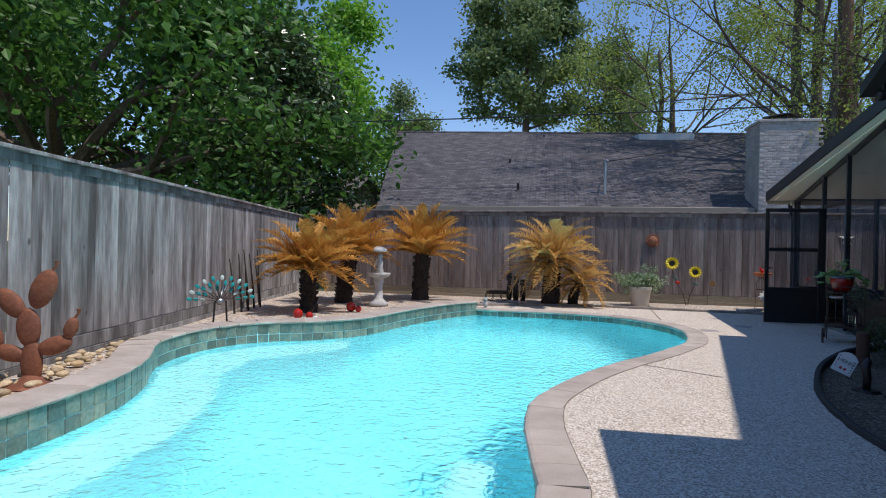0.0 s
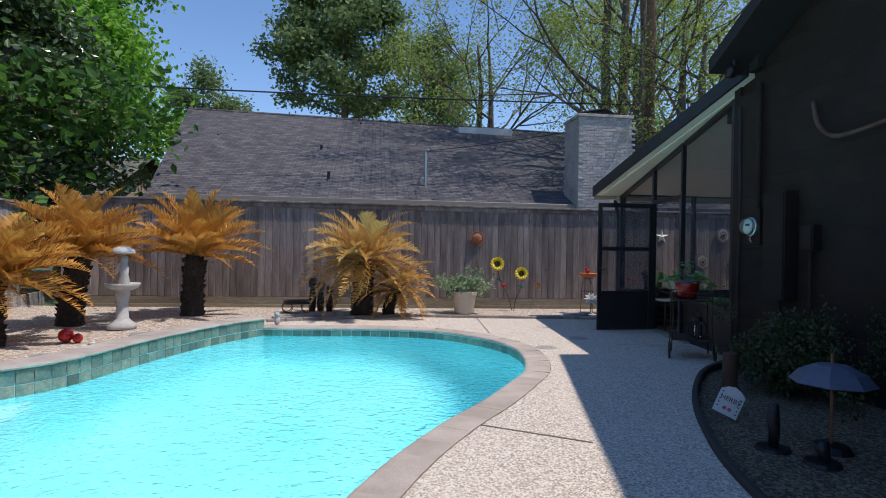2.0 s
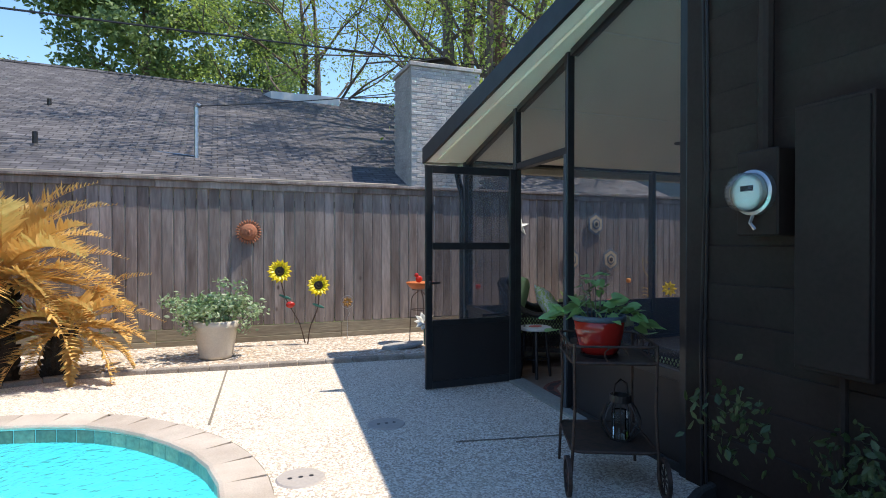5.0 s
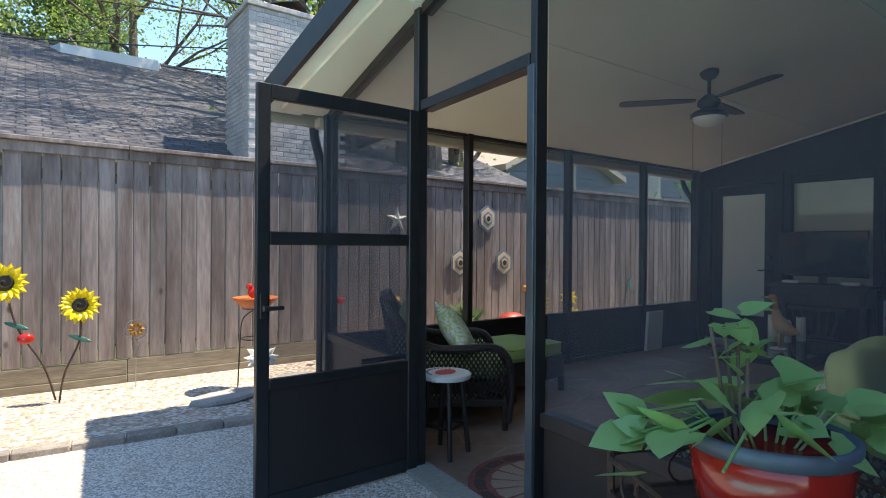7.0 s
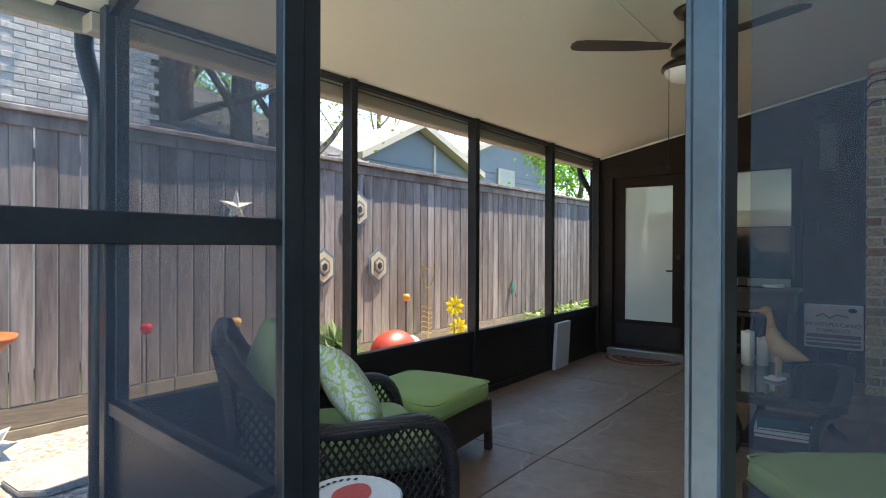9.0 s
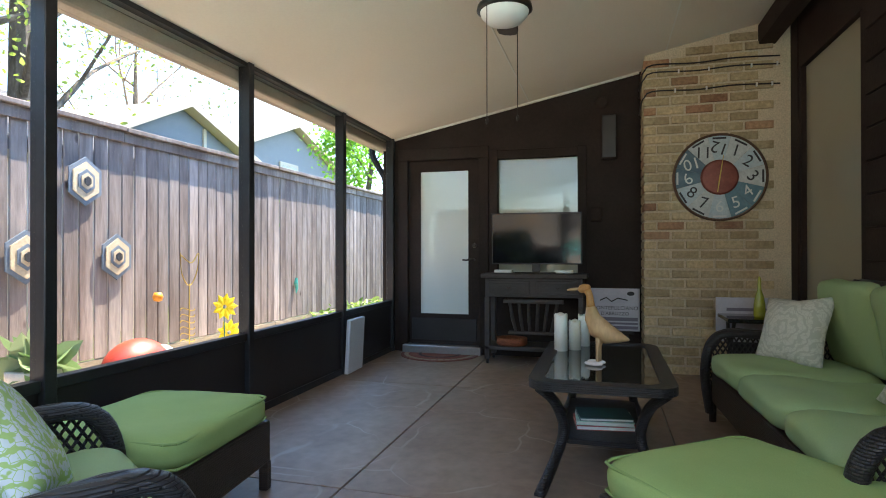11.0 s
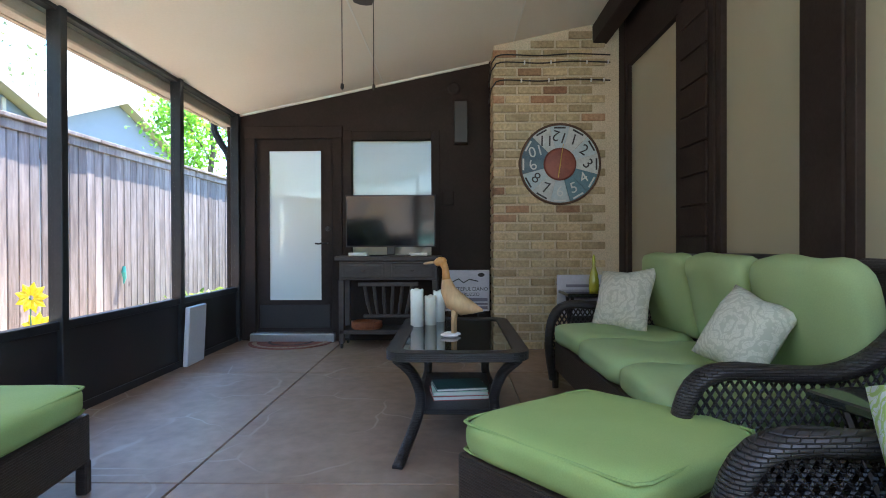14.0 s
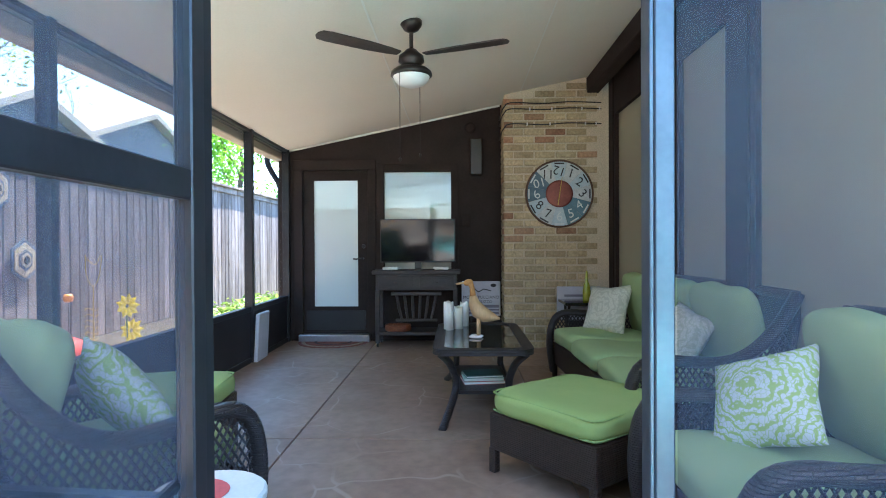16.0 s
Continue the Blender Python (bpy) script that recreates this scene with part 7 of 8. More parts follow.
for x, z, mt, nm, lb in ((5.5, 0.65, bpy.data.materials["red_glaze"], "bird_stake", "red glass bird on a thin stake"), (8.34, 0.68, mat("orange_enamel", (0.7, 0.25, 0.02), 0.4), "flower_stake", "orange glass tulip on a thin stake"), (6.22, 0.62, mat("amber_glass", (0.5, 0.27, 0.05), 0.2), "ball_stake", "amber glass ball on a thin stake")):
    t_ = thing(nm, pose(x, 13.35, 0.0), lb, "garden stake", "garden stakes")
    part("rod", tube([(0, 0, 0), (0, 0, z)], 0.005, 5), IRON, t_)
    part("head", lathe([(0, 0), (0.035, 0.01), (0.045, 0.045), (0.03, 0.08), (0.0, 0.075)], 12, m=Matrix.Translation((0, 0, z - 0.01))), mt, t_, smooth=True)
# hexagon plaques
HEXB = mat("blue_grey_glaze", (0.13, 0.16, 0.2), 0.6, fine=0.15)
HEXC = mat("sand_glaze", (0.50, 0.40, 0.27), 0.6, fine=0.15)
for x, z in ((7.39, 1.07), (7.88, 1.68), (8.19, 1.065)):
    t_ = thing("hexagon_plaque", pose(x, 13.648, z, 90, 0, 0), "hexagonal ceramic plaque in blue-grey and sand", "wall plaque", "hexagon plaques")
    for r, h, mt in ((0.20, 0.012, HEXB), (0.16, 0.020, HEXC), (0.10, 0.026, HEXB), (0.07, 0.032, HEXC), (0.04, 0.04, INK)):
        part("tier", prism([(r * 0.87 * math.cos(radians(30 + 60 * k)), r * math.sin(radians(30 + 60 * k))) for k in range(6)], 0.0, h, bevel=0.002), mt, t_)
# wire figure, yellow flowers, gecko, red beetle, white pot outside the screens
wf_ = thing("wire_ornament", pose(8.85, 13.45, 0.0), "thin copper wire garden figure", "garden ornament")
for k in range(6):
    z = 0.25 + 0.06 * k
    part("wire", tube([(0.10 * math.cos(a), 0.02, z + 0.02 * math.sin(a * 2)) for a in [math.pi * (1 + q / 10) for q in range(11)]], 0.005, 5), BRASS, wf_)
part("wire", tube(smooth_curve([(-0.12, 0, 1.1), (-0.1, 0, 0.9), (0.0, 0, 0.78), (0.1, 0, 0.9), (0.13, 0, 1.1), (0.03, 0, 1.0), (-0.12, 0, 1.08)], step=0.03), 0.005, 5), BRASS, wf_)
part("stake", tube([(0, 0, 0), (0, 0, 0.8)], 0.005, 5), BRASS, wf_)
fl_ = thing("metal_flower", pose(9.18, 13.3, 0.0), "pair of yellow metal daisies on green stems", "garden flower")
for x, z in ((0.0, 0.55), (0.07, 0.28)):
    pr = petal_ring(9, 0.02, 0.14, 0.032, 0.015)
    bmesh.ops.transform(pr, matrix=pose(x, 0, z, 85, 0, -25), verts=pr.verts)
    part("petals", pr, YEL, fl_)
    part("stem", tube([(0.02, 0.01, 0), (x, 0.01, z)], 0.006, 5), LEAFGRN, fl_)
gk = link("gecko_plaque", tube([(0, 0, -0.12), (0.02, 0, -0.05), (0, 0, 0.02), (0.01, 0, 0.09)], [0.006, 0.022, 0.028, 0.018], 8), mat("teal_enamel", (0.03, 0.28, 0.24), 0.4))
gk.location = (11.14, 13.64, 0.66)
tagged(gk, "small teal metal gecko on the fence", "wall plaque")
bt_ = thing("beetle_ornament", pose(7.70, 12.95, 0.0), "large red ladybug garden ornament", "garden ornament")
part("shell", blob(0.27, 0.2, 0.22, m=Matrix.Translation((0, 0, 0.24)), sub=3), mat("red_paint", (0.42, 0.045, 0.02), 0.45, color2=(0.3, 0.03, 0.02), amount=0.6, fine=0.1), bt_, smooth=True)
part("head", blob(0.10, 0.11, 0.10, m=Matrix.Translation((0.25, 0, 0.28)), sub=2), mat("pale_blue_paint", (0.5, 0.58, 0.66), 0.5), bt_, smooth=True)
part("foot", lathe([(0, 0.04), (0.15, 0.04), (0.17, 0)], 16), BLACK, bt_)
wpot = thing("planter", pose(6.88, 12.9, 0.0), "white pot with a spiky succulent on a shelf stone", "planter")
part("pot", lathe([(0, 0), (0.10, 0), (0.14, 0.33), (0.155, 0.34), (0.155, 0.40), (0.13, 0.40), (0, 0.37)], 24), CREAM, wpot, smooth=True)
ob = new("foliage", leaf_cloud("foliage", [(0, 0, 0.40), (0.03, 0, 0.42)], 30, 0.26, leaf_mat("succulent", (0.12, 0.22, 0.08), (0.3, 0.36, 0.2), 0.2), 3, (0.03, 0.03, 0.02), 2.0))
ob.parent = wpot
wr = link("white_stone", blob(0.10, 0.07, 0.06, sub=2, wob=0.2), WHITEWAX, True)
wr.location = (10.0, 13.0, 0.03)
tagged(wr, "rounded white stone outside the screens", "stone", "white stones")
ob = tagged(new("weeds", leaf_cloud("weeds", [(11.2 + 0.2 * k, 13.1 + 0.15 * (k % 3), 0.1 + 0.05 * (k % 2)) for k in range(14)], 1500, 0.10, leaf_mat("weed_leaf", (0.10, 0.2, 0.03), (0.28, 0.36, 0.1), 0.4), 9, (0.12, 0.12, 0.07))), "low green weeds along the fence", "weeds", kind="stuff")
# deck cover plates and skimmer
PLATE = mat("grey_plastic", (0.38, 0.34, 0.31), 0.7, fine=0.08)
for x, y, r in ((2.97, 9.54, 0.14), (2.25, 8.78, 0.14)):
    t_ = thing("deck_cover", pose(x, y, 0.0), "round grey plastic cover set in the deck", "deck cover", "deck covers")
    part("disc", lathe([(0, 0.008), (r - 0.01, 0.008), (r, 0.0)], 28), PLATE, t_)
    for q in (-0.06, 0.0, 0.06):
        part("hole", lathe([(0, 0.0092), (0.014, 0.0092), (0.014, 0.0085)], 10, m=Matrix.Translation((q, 0, 0))), INK, t_)

# ---- by the house wall ----
mt_ = thing("electric_meter", pose(HX - 0.03, 7.42, 1.57), "round glass electric meter on a brown metal box", "electric meter")
part("box", box(-0.13, 0.0, -0.12, 0.10, -0.20, 0.20, 0.008), BROWN, mt_)
part("ring", lathe([(0.085, 0.0), (0.105, 0.0), (0.105, 0.03), (0.085, 0.04)], 28, m=pose(-0.13, -0.01, 0.0, 0, -90, 0)), STEEL, mt_, "bright metal ring")
part("dial", lathe([(0, 0.06), (0.085, 0.06), (0.09, 0.0)], 28, m=pose(-0.13, -0.01, 0.0, 0, -90, 0)), WHITEWAX, mt_, "pale dial face")
part("glass_dome", lathe([(0, 0.125), (0.06, 0.12), (0.085, 0.105), (0.092, 0.03)], 28, m=pose(-0.13, -0.01, 0.0, 0, -90, 0)), GLASS, mt_, "clear glass dome", smooth=True)
part("display", box(-0.196, -0.191, -0.045, 0.02, 0.005, 0.03), INK, mt_)
part("seal_tag", tube([(-0.15, -0.01, -0.105), (-0.155, 0.0, -0.14), (-0.15, -0.02, -0.17)], 0.008, 5), STEEL, mt_)
part("conduit", tube([(-0.07, -0.01, 0.2), (-0.07, -0.01, 1.6)], 0.035, 10), BROWN, mt_)
for (y0, y1, z0, z1, d), lb in (((6.88, 7.2, 0.80, 1.92, 0.16), "tall brown electrical panel box"), ((6.58, 6.74, 1.30, 1.56, 0.10), "small brown switch box")):
    t_ = thing("panel_box", pose(HX - 0.03, 0, 0), lb + " on the siding", "electrical box", "electrical boxes")
    part("body", box(-d, 0.0, y0, y1, z0, z1, 0.006), BROWN, t_)
    part("lid", box(-d - 0.012, -d - 0.001, y0 + 0.01, y1 - 0.01, z0 + 0.02, z1 - 0.02, 0.003), BROWN, t_)
    part("conduit", tube([(-d / 2, (y0 + y1) / 2, 0.0), (-d / 2, (y0 + y1) / 2, z0)], 0.018, 8), BROWN, t_)
for k, dy in enumerate((0.0, 0.03)):
    c = link("cable", tube([(HX - 0.045, 7.80 + dy, 0.02), (HX - 0.05, 7.81 + dy, 0.8), (HX - 0.042, 7.80 + dy * 0.6, 1.7), (HX - 0.05, 7.81 + dy, 3.0)], 0.008, 6), BLACK)
    tagged(c, "black cable run down the corner board", "cable", "wall cables")
dw = link("driftwood", tube(smooth_curve([(HX - 0.08, 6.66, 2.76), (HX - 0.12, 6.55, 2.52), (HX - 0.10, 6.40, 2.38), (HX - 0.13, 6.1, 2.36), (HX - 0.06, 5.78, 2.42)], step=0.05), 0.022, 8), mat("reddish_driftwood", (0.09, 0.045, 0.035), 0.8, color2=(0.14, 0.08, 0.065), scale=6, amount=0.8, fine=0.2), True)
tagged(dw, "curved reddish driftwood branch hung on the siding", "driftwood")
fl = thing("floodlight", pose(3.98, 7.55, 3.38), "dark floodlight under the eave corner", "floodlight")
part("head", lathe([(0.0, 0.06), (0.04, 0.06), (0.06, 0.0), (0.065, -0.06), (0.0, -0.05)], 14, m=pose(-0.02, 0.02, -0.05, 30, -20, 0)), BLACK, fl, smooth=True)
part("bracket", tube([(0, 0, 0.2), (0, 0, 0)], 0.015, 6), BLACK, fl)

# plant cart
cart = thing("plant_cart", pose(3.88, 8.17, 0.0, 0, 0, -26), "wrought iron two-tier plant cart on wheels", "plant cart")
for z in (0.69, 0.22):
    part("tray", prism(rounded(0.44, 0.52, 0.05), z, z + 0.012), IRON, cart)
    part("tray_rim", tube([(x, y, z + 0.012) for x, y in rounded(0.45, 0.53, 0.05) + rounded(0.45, 0.53, 0.05)[:1]], 0.009, 6, caps=False), IRON, cart)
part("gallery", tube([(x, y, 0.79) for x, y in rounded(0.46, 0.54, 0.06) + rounded(0.46, 0.54, 0.06)[:1]], 0.007, 6, caps=False), IRON, cart)
for sx in (-1, 1):
    for sy in (-1, 1):
        part("leg", tube([(sx * 0.23, sy * 0.25, 0.0 if sy > 0 else 0.08), (sx * 0.21, sy * 0.25, 0.45), (sx * 0.215, sy * 0.255, 0.80)], 0.009, 6), IRON, cart)
    for q in (-0.12, 0.12):
        for c in (-1, 1):
            part("scroll", tube([(sx * 0.225, q + c * 0.035 * math.cos(a) - c * 0.03, 0.75 + 0.038 * math.sin(a)) for a in [k * 0.5 for k in range(10)]], 0.004, 5), IRON, cart)
for sy in (-1, 1):
    part("scroll", tube([(0.1 * math.cos(a) * 0.6, sy * 0.265, 0.745 + 0.045 * math.sin(a)) for a in [k * 0.55 for k in range(10)]], 0.004, 5), IRON, cart)
for y in (-0.29, 0.29):
    wl = part("wheel", lathe([(0.085, -0.01), (0.105, -0.01), (0.105, 0.01), (0.085, 0.01), (0.085, -0.01)], 24, m=pose(y * 0.86, -0.27, 0.105, 0, 90, 0)), IRON, cart)
    for k in range(4):
        a = math.pi * k / 4
        part("spoke", tube([(y * 0.86, -0.27 - 0.09 * math.cos(a), 0.105 - 0.09 * math.sin(a)), (y * 0.86, -0.27 + 0.09 * math.cos(a), 0.105 + 0.09 * math.sin(a))], 0.004, 5), IRON, wl)
po = thing("flower_pot", pose(3.82, 8.15, 0.703), "glossy red glazed pot with a trailing green vine", "flower pot")
part("saucer", lathe([(0, 0.0), (0.10, 0.0), (0.115, 0.018), (0.10, 0.018), (0, 0.01)], 28), BLACK, po)
part("pot", lathe([(0, 0.012), (0.095, 0.012), (0.118, 0.06), (0.135, 0.14), (0.14, 0.20), (0.135, 0.205), (0, 0.18)], 32), mat("red_glazed_ceramic", (0.33, 0.018, 0.012), 0.12, color2=(0.27, 0.012, 0.01), scale=5, amount=0.6), po, smooth=True)
part("rim_band", lathe([(0.128, 0.20), (0.146, 0.20), (0.149, 0.228), (0.142, 0.232), (0.13, 0.225)], 32), mat("slate_blue_rim", (0.07, 0.09, 0.12), 0.5, fine=0.1), po, smooth=True)
VINE = leaf_mat("pothos_leaf", (0.16, 0.33, 0.09), (0.34, 0.52, 0.20), 0.3, 0.3)


def heart_leaf(size):
    verts = [(x * size, 0, 0.06 * size * math.sin(x * 3)) for x in (0, 0.25, 0.5, 0.75, 1.0)]
    bm = bmesh.new()
    mid = [bm.verts.new(v) for v in verts]
    for sg in (1, -1):
        ed = [bm.verts.new((x * size, sg * y * size, 0.10 * size * abs(y))) for x, y in ((-0.08, 0.28), (0.15, 0.46), (0.45, 0.40), (0.75, 0.2))]
        for q in ((mid[0], mid[1], ed[1], ed[0]), (mid[1], mid[2], ed[2], ed[1]), (mid[2], mid[3], ed[3], ed[2])):
            bm.faces.new(q if sg > 0 else tuple(reversed(q)))
        bm.faces.new((mid[3], mid[4], ed[3]) if sg > 0 else (ed[3], mid[4], mid[3]))
    bmesh.ops.recalc_face_normals(bm, faces=bm.faces)
    return mesh_of("leaf", bm, VINE, True)


hl = [heart_leaf(s) for s in (0.085, 0.10, 0.06)]
rv = random.Random(12)
for k in range(60):
    a = rv.uniform(0, 2 * math.pi)
    r = rv.uniform(0.04, 0.16) if k < 26 else rv.uniform(0.14, 0.30)
    z = 0.24 + rv.uniform(0, 0.08) if k < 26 else 0.25 - (r - 0.14) * rv.uniform(0.2, 1.1) + rv.uniform(0, 0.04)
    if k >= 26:
        a = rv.choice((2.2, 2.6, -0.6, -0.9, 0.1)) + rv.uniform(-0.3, 0.3)
    p = Vector((r * math.cos(a), r * math.sin(a), z))
    shared("leaf", hl[k % 3], po, Matrix.Translation(p) @ pose(0, 0, 0, rv.uniform(-40, 40), rv.uniform(-35, 45), math.degrees(a) + rv.uniform(-50, 50)))
for k in range(12):
    a = (2.2, 2.6, -0.6, -0.9, 0.1, 1.4)[k % 6] + 0.1 * k
    part("stem", tube([(0.05 * math.cos(a), 0.05 * math.sin(a), 0.18), (0.13 * math.cos(a), 0.13 * math.sin(a), 0.26), (0.25 * math.cos(a), 0.25 * math.sin(a), 0.22)], 0.003, 5), VINE, po)
for k in range(4):
    x, y = -0.02 + 0.02 * k, 0.06
    part("stem", tube([(x, y, 0.18), (x + 0.03 * (k - 1.5), y + 0.02, 0.42)], 0.004, 5), BARK, po)
    for q in range(4):
        shared("leaf", hl[2], po, Matrix.Translation((x + 0.03 * (k - 1.5) + rv.uniform(-0.03, 0.03), y + rv.uniform(-0.03, 0.04), 0.36 + 0.03 * q)) @ pose(0, 0, 0, rv.uniform(-30, 30), rv.uniform(-20, 50), 90 * q + 30 * k))
la = thing("lantern", pose(3.93, 8.1, 0.233), "round dark wire lantern on the cart's lower tier", "lantern")
part("collar", lathe([(0.045, 0.21), (0.06, 0.21), (0.06, 0.25), (0.045, 0.25)], 18), BLACK, la)
for k in range(14):
    a = 2 * math.pi * k / 14
    part("rib", tube([(r * math.cos(a), r * math.sin(a), z) for r, z in ((0.06, 0.0), (0.105, 0.06), (0.11, 0.12), (0.085, 0.18), (0.055, 0.215))], 0.0035, 4), BLACK, la)
part("base", lathe([(0, 0.008), (0.065, 0.008), (0.065, 0)], 18), BLACK, la)
part("handle", tube([(-0.05, 0, 0.25), (-0.04, 0, 0.31), (0, 0, 0.335), (0.04, 0, 0.31), (0.05, 0, 0.25)], 0.005, 5), BLACK, la)
part("glow_jar", lathe([(0, 0.01), (0.05, 0.01), (0.05, 0.15), (0.045, 0.16)], 16), GLASS, la)

# shade bed: herb sign, post, shrub, umbrella ornament, dark ornaments
hs = thing("herb_sign", pose(2.70, 5.70, -0.01, 0, 0, -35), "white painted plaque lettered HERBS with red flowers", "sign")
b = prism([(-0.11, 0), (0.11, 0), (0.11, 0.22), (0.06, 0.26), (0.0, 0.28), (-0.06, 0.26), (-0.11, 0.22)], 0.0, 0.012, bevel=0.003)
LEANM = pose(0, 0, 0.03, 72, 22, 0) @ Matrix.Diagonal((0.82, 0.82, 1, 1))
bmesh.ops.transform(b, matrix=LEANM, verts=b.verts)
part("board", b, mat("white_board", (0.62, 0.62, 0.60), 0.5, fine=0.05), hs)
letters("HERBS", 0.062, INK, hs, LEANM @ pose(0, 0.15, 0.0135))
for x in (-0.02, 0.025):
    o = part("painted_flower", lathe([(0, 0.0145), (0.018, 0.014), (0.018, 0.0125)], 10, m=LEANM @ pose(x, 0.06, 0)), bpy.data.materials["red_glaze"], hs)
for k in range(10):
    part("painted_leaf", box(-0.012, 0.012, -0.004, 0.004, 0.0125, 0.0138, m=LEANM @ pose(-0.085 if k % 2 else 0.085, 0.04 + 0.018 * k, 0, 0, 0, 40 * k)), INK, hs)
sp2 = link("wood_post", lathe([(0, 0.36), (0.06, 0.36), (0.066, 0.35), (0.066, 0.06), (0.085, 0.04), (0.085, -0.05)], 18), mat("brown_post", (0.09, 0.045, 0.03), 0.8, fine=0.2))
sp2.location = (3.32, 6.55, -0.02)
tagged(sp2, "short brown round bollard in the bed", "bollard")
sh = thing("shrub", pose(3.85, 6.45, -0.03), "feathery dark green shrub against the house", "shrub")
rs = random.Random(3)
spots = [(rs.gauss(0, 0.16), rs.gauss(0, 0.28), 0.15 + abs(rs.gauss(0, 0.24))) for _ in range(80)]
ob = new("crown", leaf_cloud("crown", spots, 9000, 0.04, leaf_mat("rosemary_leaf", (0.035, 0.065, 0.02), (0.08, 0.11, 0.04), 0.3), 17, (0.06, 0.06, 0.07), 1.5))
ob.parent = sh
for k in range(9):
    x, y, z = spots[k * 7]
    part("twig", tube([(0.02 * k - 0.08, 0.03 * k - 0.1, 0), (x, y, z)], [0.012, 0.004], 5), BARK, sh)
um = thing("umbrella_ornament", pose(3.0, 5.0, -0.02), "blue-grey metal umbrella garden ornament", "garden ornament")
part("canopy", lathe([(0.0, 0.58), (0.10, 0.565), (0.19, 0.52), (0.25, 0.45), (0.245, 0.445), (0.18, 0.51), (0, 0.57)], 8), mat("slate_blue_metal", (0.12, 0.14, 0.20), 0.5, 0.2, fine=0.1), um)
part("pole", tube([(0, 0, 0), (0, 0, 0.64)], 0.01, 6), mat("copper_pole", (0.25, 0.12, 0.07), 0.5, 0.5), um)
part("base", lathe([(0, 0.05), (0.10, 0.04), (0.13, 0)], 14), BLACK, um)
for k, (x, y, h) in enumerate(((2.62, 5.05, 0.30), (2.75, 4.78, 0.14))):
    t_ = thing("dark_ornament", pose(x, y, -0.02), "small dark cast garden ornament in the bed", "garden ornament", "dark ornaments")
    part("body", tube([(0, 0, 0), (0.01, 0, h * 0.4), (-0.01, 0, h * 0.75), (0.02, 0, h)], [0.03, 0.035, 0.045, 0.02], 8), BLACK, t_, smooth=True)
    part("foot", lathe([(0, 0.02), (0.1, 0.02), (0.11, 0)], 12), BLACK, t_)


# ---- trees, pole and wires beyond the fences ----
def branch(bm, p, d, length, r, rnd_, tips, depth, gravity=0.0, spread=0.6, kids=(2, 3)):
    """A limb that bends and forks; the ends are gathered in tips."""
    pts, radii = [p.copy()], [r]
    n = 4
    for i in range(n):
        d = (d + Vector((rnd_.uniform(-0.18, 0.18), rnd_.uniform(-0.18, 0.18), rnd_.uniform(-0.08, 0.12) - gravity))).normalized()
        p = p + d * length / n
        pts.append(p.copy())
        radii.append(r * (1 - 0.42 * (i + 1) / n))
        if depth <= 1 and i >= 1:
            tips.append(tuple(p))
    tube(pts, radii, 6 if r > 0.06 else 4, bm, caps=False)
    if depth <= 0:
        tips.append(tuple(p))
        return
    for k in range(rnd_.randint(*kids)):
        q = (d + Vector((rnd_.gauss(0, spread), rnd_.gauss(0, spread), rnd_.gauss(0.05, spread * 0.6)))).normalized()
        branch(bm, pts[rnd_.choice((-1, -1, -2))], q, length * rnd_.uniform(0.6, 0.8), radii[-1] * 0.85, rnd_, tips, depth - 1, gravity, spread, kids)


def tree(x, y, height, trunk_r, fork, limbs, limb_len, leaves, leaf_size, material, seed, label, spread=(0.5, 0.5, 0.4), depth=3, up=(0.2, 1.0), gravity=0.0, stems=1, lean=(0, 0), kids=(2, 3), leader=True):
    th = thing("tree", pose(x, y, -0.12), label, "tree", "trees beyond the fence")
    r = random.Random(seed)
    bm, tips = bmesh.new(), []
    for s in range(stems):
        off = Vector((0.5 * s * (-1) ** s, 0.3 * s, 0)) * (stems > 1)
        pts = [off + Vector((lean[0] * q * q + r.uniform(-0.15, 0.15) * q, lean[1] * q * q + r.uniform(-0.15, 0.15) * q, height * q * (0.92 if leader else fork))) for q in (0, 0.2, 0.4, 0.6, 0.8, 1.0)]
        tube(pts, [trunk_r * k for k in (1.15, 1, 0.85, 0.68, 0.45, 0.2)] if leader else [trunk_r * k for k in (1.15, 1, 0.95, 0.9, 0.85, 0.8)], 9, bm, caps=False)
        for k in range(limbs):
            f = (fork + (1 - fork) * (k + 0.3) / limbs) if leader else r.uniform(0.8, 1.0)
            i = min(4, int(f * 5))
            p = pts[i].lerp(pts[i + 1], f * 5 - i)
            a = k * 2.4 + r.uniform(-0.4, 0.4) + s
            e = r.uniform(*up)
            shrink = (1 - 0.55 * f) if leader else 1
            branch(bm, p, Vector((math.cos(a), math.sin(a), e)).normalized(), limb_len * shrink * r.uniform(0.8, 1.15), trunk_r * (0.42 if leader else 0.5) * shrink, r, tips, depth - 1, gravity, 0.55, kids)
    part("trunk", bm, BARK, th, "bark-covered trunk and limbs")
    ob = new("crown", leaf_cloud("crown", tips, leaves, leaf_size, material, seed, spread, 0.8))
    ob.parent = th
    return th


